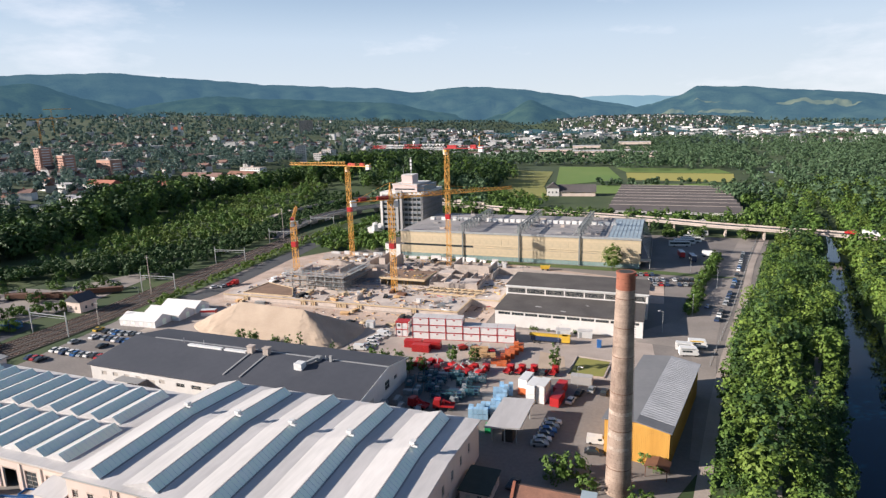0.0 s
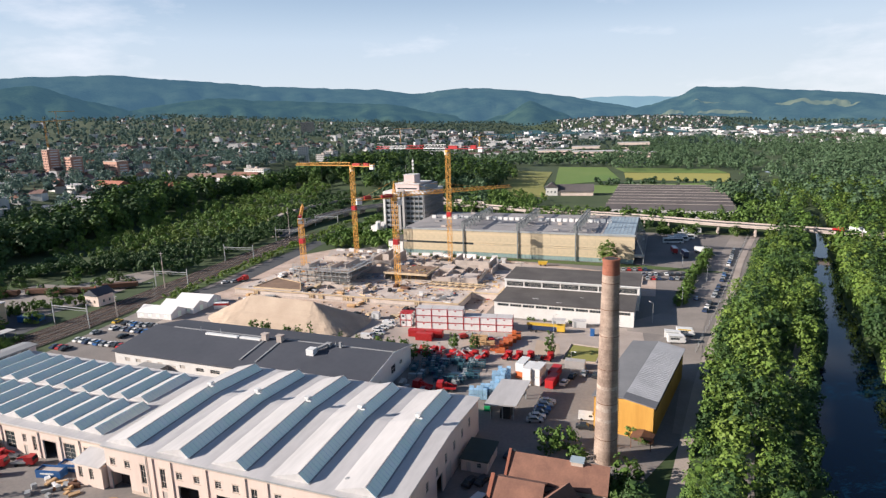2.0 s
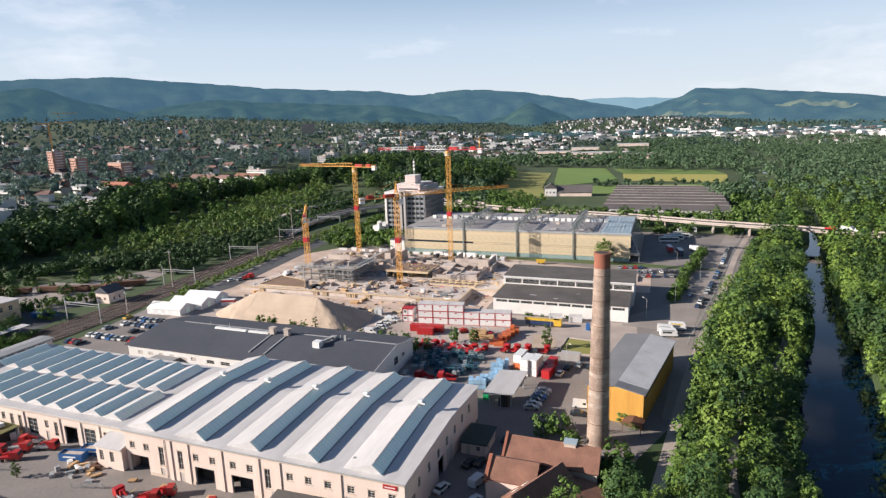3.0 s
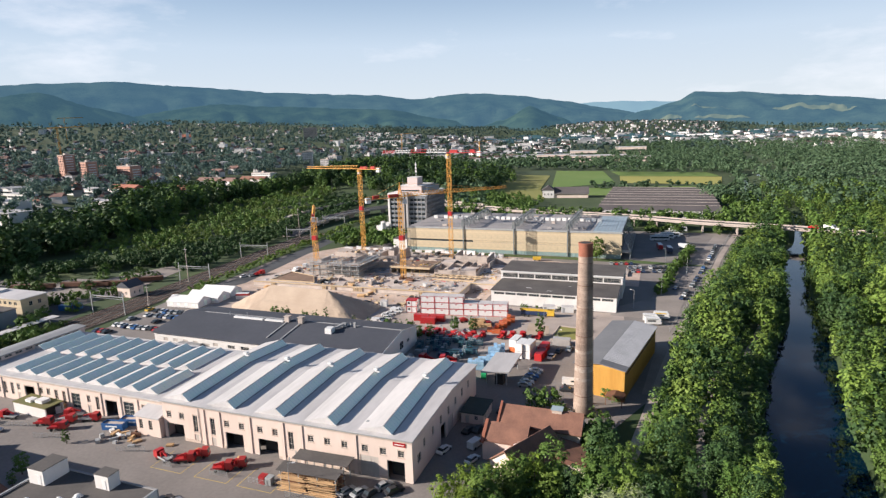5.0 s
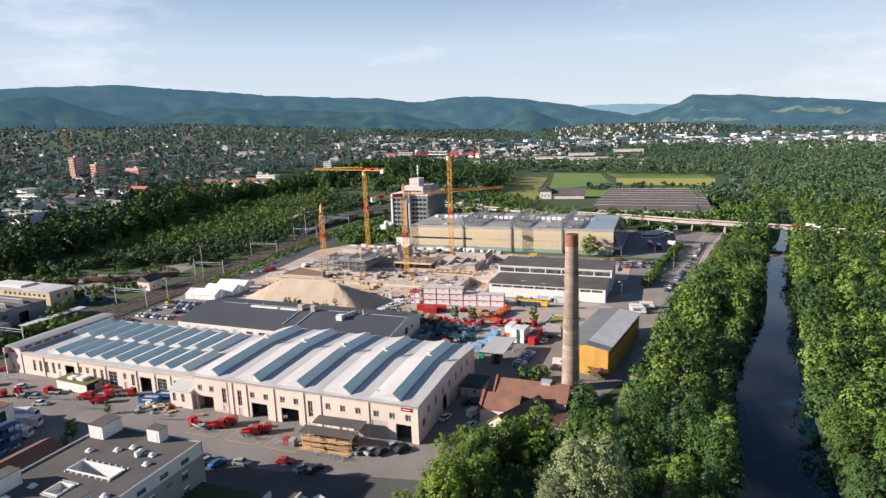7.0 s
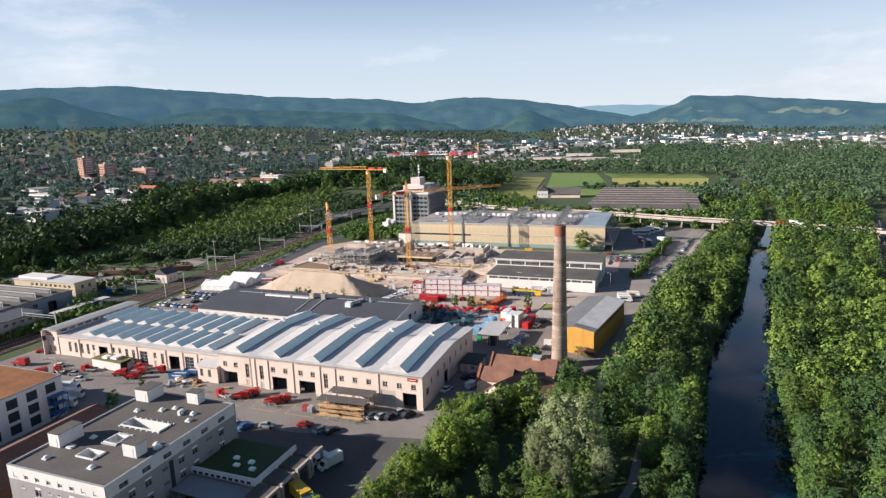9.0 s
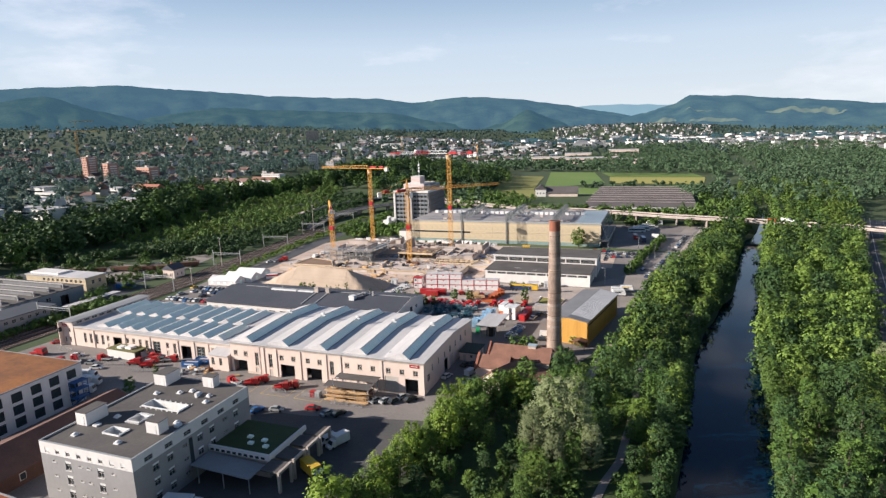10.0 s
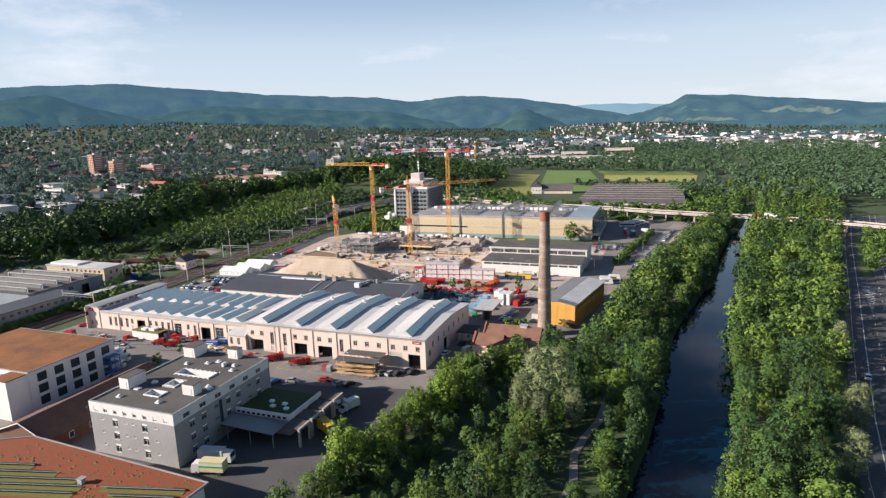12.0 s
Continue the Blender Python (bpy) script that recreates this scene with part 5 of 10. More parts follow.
def office_tower():
    h = thing("office_tower", "pale concrete office tower with dark window bands and a roof mast", "office building")
    X0, X1, Y0, Y1, Z = -139.6, -109.6, 284, 322, 30.5
    part("core", Solid().box(X0 + 0.9, X1 - 0.9, Y0 + 0.9, Y1 - 0.9, 0, Z - 0.6), M_GLASS, h)
    for k in range(9):
        z = 3.4 * k
        part("spandrel", Solid().box(X0 + 0.6, X1 - 0.5, Y0 + 0.5, Y1 - 0.5, z, z + 1.35), M_PANEL, h, "grey-blue spandrel panel")
        part("floor_edge", Solid().box(X0 + 0.35, X1 - 0.3, Y0 + 0.3, Y1 - 0.3, z + 1.35, z + 1.6), M_GREY, h)
    part("cornice", Solid().box(X0 - 0.2, X1 + 0.2, Y0 - 0.2, Y1 + 0.2, Z - 1.1, Z + 0.5), M_WHITE, h, "pale concrete roof edge")
    part("corner_pier", Solid().box(X0 - 0.2, X0 + 1.3, Y0 - 0.2, Y0 + 1.3, 0, Z - 1.1), M_WHITE, h)
    mullion = Solid().box(-0.11, 0.11, -0.2, 0.2, 0, Z - 1.1).mesh("mullion", M_GREY)
    for i in range(10):
        part("mullion", mullion, None, h, "", Matrix.Translation((X0 + 1.6 + i * 3.06, Y0 + 0.3, 0)))
    fin = Solid().box(-0.55, 0.3, -0.12, 0.12, 0, Z - 1.1).mesh("fin", M_GREYDARK)
    for i in range(15):
        part("fin", fin, None, h, "", Matrix.Translation((X1 - 0.1, Y0 + 0.5 + i * 37 / 14, 0)))
    shaft = Solid().box(-127.4, -125.9, Y0 - 2.2, Y0 - 0.25, 0, Z + 0.6).box(-124.6, -123.1, Y0 - 2.2, Y0 - 0.25, 0, Z + 0.6).box(-127.4, -123.1, Y0 - 2.2, Y0 - 0.25, Z + 0.6, Z + 1.8)
    part("stair_shaft", shaft, M_GREY, h, "grey stair shaft with a rounded top")
    part("shaft_glazing", Solid().box(-125.88, -124.62, Y0 - 1.6, Y0 - 0.3, 0, Z + 0.55), M_GLASS, h)
    p = part("penthouse", Solid().box(-132, -114.5, 288, 312, Z + 0.5, Z + 5.2), M_ROSE, h, "pale rose rendered penthouse")
    part("penthouse_window", Solid().box(-130.4, -116, 287.9, 287.98, Z + 1.7, Z + 2.6), M_GLASS, p)
    part("penthouse_roof", Solid().box(-132.3, -114.2, 287.7, 312.3, Z + 5.2, Z + 5.6), M_WHITE, p)
    part("plant_house", Solid().box(-114.4, -110.6, 290, 314, Z + 0.5, Z + 4.6), M_PANEL, h)
    part("lift_house", Solid().box(-126.2, -118.4, 290, 300, Z + 5.6, Z + 11.2), M_ROSE, h, "pale rose lift house")
    part("lift_roof", Solid().box(-126.4, -118.2, 289.8, 300.2, Z + 11.2, Z + 11.5), M_WHITE, h)
    mast = Solid().tube((-119.5, 291, Z + 11.5), (-119.5, 291, Z + 23.0), 0.22, 0.12, 8)
    for k in range(3):
        mast.box(-120.1, -118.9, 290.7, 291.3, Z + 15 + k * 2.4, Z + 16.6 + k * 2.4)
    part("mast", mast, M_WPAINT, h, "slender antenna mast")
    part("antenna", Solid().tube((-125, 291, Z + 11.5), (-125, 291, Z + 18), 0.1, 0.05, 6).tube((-130, 290, Z + 5.6), (-130, 290, Z + 11), 0.1, 0.05, 6), M_STEEL, h)
    part("low_wing", Solid().box(-152, -141.5, 286, 306, 0, 6.0).box(-146, -143.5, 283, 285.9, 0, 10), M_WHITE, h)
    part("tank", Solid().tube((-143.2, 281, 0), (-143.2, 281, 9.5), 1.6, 1.6, 16), M_WPAINT, h, "white upright tank")


def yellow_hall():
    h = thing("ochre_shed", "ochre boarded storage shed with a two-tone grey roof", "shed", pose(27, 56.8, 0, 0, 0, -10.6))
    W, L, Z = 14.2, 41, 8.8
    four_walls(h, M_YELLOW, 0, W, 0, L, 0, Z, thick=0.3)
    boards = Solid()
    for i in range(36):
        boards.box(i * W / 36 + 0.02, i * W / 36 + 0.06, -0.04, -0.003, 0.1, Z)
    for i in range(70):
        boards.box(W + 0.003, W + 0.04, i * L / 70 + 0.02, i * L / 70 + 0.07, 0.1, Z)
    tagged(part("board_joints", boards, M_YELLOW, h), kind="stuff")
    for a, b in ((0, 0.3), (L - 0.3, L)):
        part("gable", Solid().extrude_y([(0, Z), (W, Z), (W * 0.5, Z + 1.0)], a, b), M_YELLOW, h)
    part("roof", Solid().extrude_y([(-0.5, Z), (W * 0.5, Z + 1.05), (W * 0.5, Z + 1.3), (-0.5, Z + 0.25)], -0.5, L + 0.4), M_SLATE, h, "dark grey sheet roof")
    roof = material("corrugated_fibre_cement", (0.46, 0.46, 0.47), (0.34, 0.34, 0.35), 0.2, 0.8, fine=1.5)
    part("roof", Solid().extrude_y([(W * 0.5, Z + 1.05), (W + 0.5, Z), (W + 0.5, Z + 0.25), (W * 0.5, Z + 1.3)], 3.2, L + 0.4), roof, h, "pale weathered corrugated roof")
    part("roof", Solid().extrude_y([(W * 0.5, Z + 1.05), (W + 0.5, Z), (W + 0.5, Z + 0.25), (W * 0.5, Z + 1.3)], -0.5, 3.18), M_SLATE, h, "dark grey sheet roof")
    ribs = Solid()
    for i in range(34):
        y = 3.4 + i * 1.1
        ribs.beam((W * 0.5, y, Z + 1.32), (W + 0.5, y, Z + 0.27), 0.09, 0.06)
    tagged(part("roof_ribs", ribs, roof, h), kind="stuff")
    part("side_strip", Solid().box(W + 0.05, W + 0.1, 2, L - 2, 7.0, 7.5), M_DARK, h)


def chimney():
    c = thing("brick_chimney", "tall round brick chimney with pale lime rings and a red top", "chimney", pose(31.1, 43.2, 0))
    H, R0, R1, n = 47.0, 2.62, 1.72, 40
    rg = random.Random(3)

    def ring(s, za, zb, grow=0.0):
        ra, rb = R0 + (R1 - R0) * za / H + grow, R0 + (R1 - R0) * zb / H + grow
        s.tube((0, 0, za), (0, 0, zb), ra, rb, n)

    z = 0.0
    k = 0
    pale = (10.4, 13.2, 17.6)
    while z < H - 3.4:
        dz = min(0.85, H - 3.4 - z)
        m = M_BRICK
        if any(abs(z - q) < 0.5 for q in pale):
            m = M_BRICKPALE
        s = Solid()
        ring(s, z, z + dz - 0.03, rg.uniform(-0.012, 0.012))
        part("brick_course", s, m, c, "lime-stained brick course" if m is M_BRICKPALE else "")
        z += dz
        k += 1
    while z < H - 0.5:
        dz = 0.75
        s = Solid()
        ring(s, z, min(H, z + dz) - 0.03, 0.02)
        part("brick_course", s, M_BRICKRED, c, "red brick course of the chimney top")
        z += dz
    s = Solid()
    ring(s, H - 0.5, H, 0.14)
    part("rim", s, M_BRICKRED, c)
    # dark disc laid on top in place of the open flue's shaded depth
    part("flue", Solid().tube((0, 0, H), (0, 0, H + 0.03), 1.35, 1.35, 24), M_DARK, c)
    for zb in (6, 14.5, 22.5, 30, 36, 41.8):
        bands = Solid()
        ring(bands, zb, zb + 0.12, 0.05)
        part("iron_band", bands, M_RUST, c)
    ladder = Solid()
    for i in range(90):
        zz = 2 + i * 0.5
        r = R0 + (R1 - R0) * zz / H + 0.05
        ladder.box(r, r + 0.15, -0.2, 0.2, zz, zz + 0.04)
    tagged(part("climbing_iron_run", ladder, M_RUST, c), kind="stuff")


def brown_house():
    h = thing("tiled_workshop_house", "old workshop house with brown tiled roofs and brick parapets", "house")
    # back wing, ridge along x
    part("wall", Solid().box(13.5, 33, 22, 31, 0, 5.4), M_CREAM, h)
    part("roof", Solid().extrude_x([(21.4, 5.3), (26.5, 8.4), (31.6, 5.3), (31.6, 5.55), (26.5, 8.7), (21.4, 5.55)], 13.6, 33.4), M_TILE, h, "weathered brown tiled roof")
    part("parapet", Solid().extrude_x([(21.2, 5.0), (26.5, 8.9), (26.5, 9.3), (21.0, 5.5)], 13.0, 13.55), M_BRICKRED, h, "red brick gable parapet")
    # small front wing behind a brick parapet
    part("wall", Solid().box(11.6, 19, 14.2, 21.9, 0, 5.0), M_CREAM, h)
    part("roof", Solid().extrude_x([(13.8, 4.9), (18.2, 7.6), (22.0, 5.5), (22.0, 5.8), (18.2, 7.9), (13.8, 5.2)], 12.2, 22), M_TILE, h, "weathered brown tiled roof")
    part("parapet", Solid().extrude_x([(13.4, 4.6), (18.2, 8.0), (18.2, 8.4), (13.2, 5.1)], 11.4, 12.15), M_BRICKRED, h, "red brick gable parapet")
    # long skew wing
    m = pose(22.6, 13.2, 0, 0, 0, -27.5)
    part("wall", Solid().box(-4.6, 4.6, -7.6, 7.6, 0, 3.7), M_CREAM, h, "", m)
    part("gable", Solid().extrude_y([(-4.6, 3.7), (4.6, 3.7), (0, 7.5)], -7.6, -7.3), M_CREAM, h, "", m)
    part("roof", Solid().extrude_y([(-5.2, 3.3), (0, 7.5), (5.2, 3.3), (5.2, 3.55), (0, 7.8), (-5.2, 3.55)], -8.0, 8.0), M_TILE, h, "weathered brown tiled roof", m)
    for y in (-4.6, -1.6, 1.4):
        part("roof_light", Solid().extrude_y([(-2.9, 5.42), (-2.2, 5.98), (-2.2, 6.08), (-2.9, 5.52)], y, y + 1.6), M_WPAINT, h, "", m)
    lan = part("roof_lantern", Solid().box(25.8, 28.2, 25.6, 27.6, 8.0, 9.0), M_TRIM, h, "weathered roof lantern")
    part("lantern_glass", Solid().box(25.6, 28.4, 25.4, 27.8, 9.0, 9.15), M_COLDGLASS, lan)
    part("lean_to", Solid().extrude_y([(28.6, 2.8), (35.5, 2.8), (35.5, 3.2), (28.6, 4.6)], 13, 21.3), M_TILE, h)
    part("lean_to_wall", Solid().box(28.8, 35.2, 13.2, 21.0, 0, 2.9), M_CREAM, h)


def canopy():
    c = thing("loading_canopy", "pale flat loading canopy on a steel frame", "canopy")
    part("roof", Solid().prism([(0.0, 51.8), (8.2, 53.4), (8.6, 69.2), (0.6, 68.0)], 4.6, 5.0), M_ROOFWHITE, c)
    for x, y in ((1, 54), (6.8, 55), (1.4, 66.5), (7.4, 67.5), (4, 54.5)):
        part("post", Solid().box(x, x + 0.25, y, y + 0.25, 0, 4.6), M_STEEL, c)
    part("wall", Solid().box(3.4, 6.0, 55.0, 60.0, 0, 3.2), M_DARK, c)


machine_hall()
low_hall()
dark_hall()
white_hall()
gold_hall()
office_tower()
yellow_hall()
chimney()
brown_house()
canopy()

# ---- buildings south of the yard ----
def grey_block():
    h = thing("grey_office_block", "three-storey grey rendered block with a flat gravel roof and rooflights", "office building")
    X0, X1, Y0, Y1, Z = -61.9, -35.2, -71.2, -34.6, 13.6
    south = [(1.5 + i * 3.15, 2.7 + i * 3.15, 11.4, 12.5) for i in range(8)]
    for z in (8.0, 4.6, 1.2):
        south += [(7.2, 8.9, z, z + 2.2), (16.6, 18.3, z, z + 2.2)]
        south += [(x, x + 1.0, z + 1.4, z + 1.75) for x in (3.5, 11.2, 13.6, 20.6)]
    wall(h, M_GREYDARK, X0, X1, Y0, Y1, 0, Z - 2.6, "S", [q for q in south if q[2] < 11], name="wall")
    wall(h, M_WHITE, X0, X1, Y0 - 0.03, Y1, Z - 2.6, Z + 0.25, "S", [q for q in south if q[2] > 11], name="parapet_wall")
    east = []
    for z in (8.0, 4.6, 1.2):
        east += [(x, x + 1.7, z, z + 2.0) for x in (4.5, 8.5, 17.5, 21.5, 30.0)] + [(x, x + 1.6, z + 0.9, z + 1.7) for x in (13.0, 26.0)]
    wall(h, M_GREYDARK, X0, X1, Y0 + 0.35, Y1 - 0.35, 0, Z - 2.6, "E", east)
    wall(h, M_WHITE, X0, X1 + 0.03, Y0 + 0.35, Y1 - 0.35, Z - 2.6, Z + 0.25, "E", every(6, 1, 34, 2.2, 11.4, 12.5), name="parapet_wall")
    wall(h, M_GREYDARK, X0, X1, Y0, Y1, 0, Z + 0.25, "N", every(7, 1, 25, 1.6, 8, 10) + every(7, 1, 25, 1.6, 4.6, 6.6))
    wall(h, M_GREYDARK, X0, X1, Y0 + 0.35, Y1 - 0.35, 0, Z + 0.25, "W", every(8, 1, 34, 1.6, 8, 10) + every(8, 1, 34, 1.6, 4.6, 6.6))
    for q in south:
        part("window_sill", Solid().box(X0 + q[0] - 0.08, X0 + q[1] + 0.08, Y0 - 0.16, Y0 - 0.035, q[2] - 0.1, q[2] - 0.004), M_WPAINT, h)
        if q[2] > 11 or q[1] - q[0] > 1.5:
            drop = 0.75 if q[2] > 11 and q[0] < 4 or q[0] > 19 else 0.28
            part("roller_blind", Solid().box(X0 + q[0] + 0.03, X0 + q[1] - 0.03, Y0 + 0.03, Y0 + 0.09, q[3] - (q[3] - q[2]) * drop, q[3] - 0.03), M_WPAINT, h, "white roller blind")
    for q in east:
        if q[1] - q[0] > 1.65:
            part("roller_blind", Solid().box(X1 - 0.09, X1 - 0.03, Y0 + 0.35 + q[0] + 0.03, Y0 + 0.35 + q[1] - 0.03, q[3] - 0.5, q[3] - 0.03), M_WPAINT, h, "white roller blind")
    part("stair_glazing", Solid().box(X1 + 0.004, X1 + 0.05, Y0 + 15.2, Y0 + 16.3, 3.2, 10.4), M_GLASS, h, "tall glazed stair strip")
    part("roof_edge", Solid().box(X0 - 0.06, X1 + 0.08, Y0 - 0.09, Y0 + 0.35, Z + 0.25, Z + 0.33).box(X1 - 0.33, X1 + 0.08, Y0 + 0.35, Y1 - 0.35, Z + 0.25, Z + 0.33).box(X0 - 0.06, X0 + 0.35, Y0 + 0.35, Y1 - 0.35, Z + 0.25, Z + 0.33), M_STEEL, h)
    rail = Solid()
    for x0, x1, y0, y1 in ((-53.5, -42.0, -51.4, -47.8), (-50.6, -46.8, -58.4, -54.8)):
        for k in range(8):
            for yy in (y0 - 0.5, y1 + 0.4):
                rail.box(x0 + (x1 - x0) * k / 7, x0 + (x1 - x0) * k / 7 + 0.25, yy, yy + 0.25, Z, Z + 0.3)
    tagged(part("paving_weights", rail, M_WPAINT, h), kind="stuff")
    for x0, x1, y0, y1, up in ((-56.4, -55.0, -62.6, -61.2, 0.35), (-44.3, -43.6, -43.6, -42.4, 1.1), (-37.6, -36.4, -57.4, -56.0, 0.5)):
        part("roof_duct", Solid().box(x0, x1, y0, y1, Z, Z + up), M_WPAINT, h)
    wells = ((-53.5, -42.0, -51.4, -47.8), (-50.6, -46.8, -58.4, -54.8), (-51.2, -46.2, -64.5, -61.4))
    xs = sorted({X0 + 0.35, X1 - 0.35, *(v for q in wells for v in q[:2])})
    ys = sorted({Y0 + 0.35, Y1 - 0.35, *(v for q in wells for v in q[2:])})
    deck = Solid()
    deck.add([(x, y, Z) for x in xs for y in ys], [(i * len(ys) + j, (i + 1) * len(ys) + j, (i + 1) * len(ys) + j + 1, i * len(ys) + j + 1) for i in range(len(xs) - 1) for j in range(len(ys) - 1)
             if not any(q[0] <= xs[i] < q[1] and q[2] <= ys[j] < q[3] for q in wells)])
    part("roof", deck, M_FLATROOF, h, "dark gravel flat roof")
    for x0, x1, y0, y1, zz in ((-60.8, -57.6, -62.9, -57.2, 3.0), (-41.6, -38.0, -61.2, -58.4, 2.8), (-60.8, -56.8, -40.2, -35.2, 3.0), (-47.0, -43.6, -37.6, -35.2, 2.8)):
        b = part("stair_house", Solid().box(x0, x1, y0, y1, Z, Z + zz), M_WHITE, h, "white metal-clad roof house")
        part("cap", Solid().box(x0 - 0.1, x1 + 0.1, y0 - 0.1, y1 + 0.1, Z + zz, Z + zz + 0.12), M_FLATROOF, b)
        part("access_door", Solid().box(x1 - 1.6, x1 - 0.7, y0 - 0.05, y0 - 0.004, Z + 0.1, Z + 2.1), M_WPAINT, b)
    for x0, x1, y0, y1 in wells:
        t = part("light_well", Solid().box(x0, x1, y0, y0 + 0.2, Z - 4, Z + 0.35).box(x0, x1, y1 - 0.2, y1, Z - 4, Z + 0.35).box(x0, x0 + 0.2, y0 + 0.2, y1 - 0.2, Z - 4, Z + 0.35).box(x1 - 0.2, x1, y0 + 0.2, y1 - 0.2, Z - 4, Z + 0.35), M_WPAINT, h, "white-walled light well sunk into the roof")
        part("well_floor", Solid().box(x0 + 0.2, x1 - 0.2, y0 + 0.2, y1 - 0.2, Z - 4, Z - 3.9), M_GREENROOF, t)
    for i, (x, y) in enumerate(((-56.5, -66.8), (-44.0, -66.6), (-54.6, -57.4), (-38.4, -55.6), (-55.6, -44.6), (-50.0, -42.6), (-47.6, -40.8), (-44.8, -41.6), (-41.2, -42.0), (-39.6, -45.0))):
        dome = Solid()
        for k in range(3):
            a, b = k * 0.5, (k + 1) * 0.5
            dome.tube((x, y, Z + 0.25 + 0.45 * math.sin(a)), (x, y, Z + 0.25 + 0.45 * math.sin(b)), 0.62 * math.cos(a), 0.62 * math.cos(b), 12)
        d = part("dome_light", dome, M_WPAINT, h, "white domed rooflight")
        part("kerb", Solid().box(x - 0.65, x + 0.65, y - 0.65, y + 0.65, Z, Z + 0.25), M_WPAINT, d)
    a = thing("loading_annex", "low annex with a planted roof and concrete loading frames", "annex")
    part("wall", Solid().box(-35.0, -18.4, -50, -36, 0, 4.6), M_CONC, a)
    part("parapet", Solid().box(-35.0, -17.6, -50.6, -50.1, 4.6, 6.1).box(-18.1, -17.6, -50.1, -35.6, 4.6, 6.1), M_WHITE, a)
    for i in range(10):
        part("clerestory_pane", Solid().box(-34.4 + i * 1.6, -33.4 + i * 1.6, -50.66, -50.61, 4.8, 5.4), M_GLASS, a)
    # dark scrub tone puts the block's shadow into the roof's colour
    part("planted_roof", Solid().box(-35.0, -18.2, -50, -36, 4.6, 5.2), M_SCRUB, a, "green planted roof")
    for x, y in ((-29, -44), (-27, -46.5), (-24.5, -44.5), (-22.5, -46.8)):
        part("rooflight", Solid().box(x, x + 1.3, y, y + 1.0, 5.2, 5.7), M_GLAZE, a)
    for i, y in enumerate((-54.5, -48.8, -43.0, -37.5)):
        part("loading_frame", Solid().box(-13.0, -12.4, y, y + 0.6, 0, 4.4).box(-13.0, -12.4, y + 4.4, y + 5.0, 0, 4.4).box(-13.0, -12.4, y, y + 5.0, 4.4, 5.0), M_CONC, a, "pale concrete portal frame")
        part("loading_roof", Solid().box(-17.6, -13.003, y + 0.2, y + 4.8, 4.5, 4.86), M_FLATROOF, a, "dark felt roof over a loading bay")
    c = part("lean_to_roof", Solid().extrude_y([(-34.8, 4.3), (-18.6, 3.7), (-18.6, 3.9), (-34.8, 4.5)], -57.0, -50.7), M_ZINC, a, "grey-blue sheet canopy")
    for x in (-33, -26, -19):
        part("post", Solid().box(x, x + 0.2, -56.8, -56.6, 0, 3.7), M_STEEL, c)


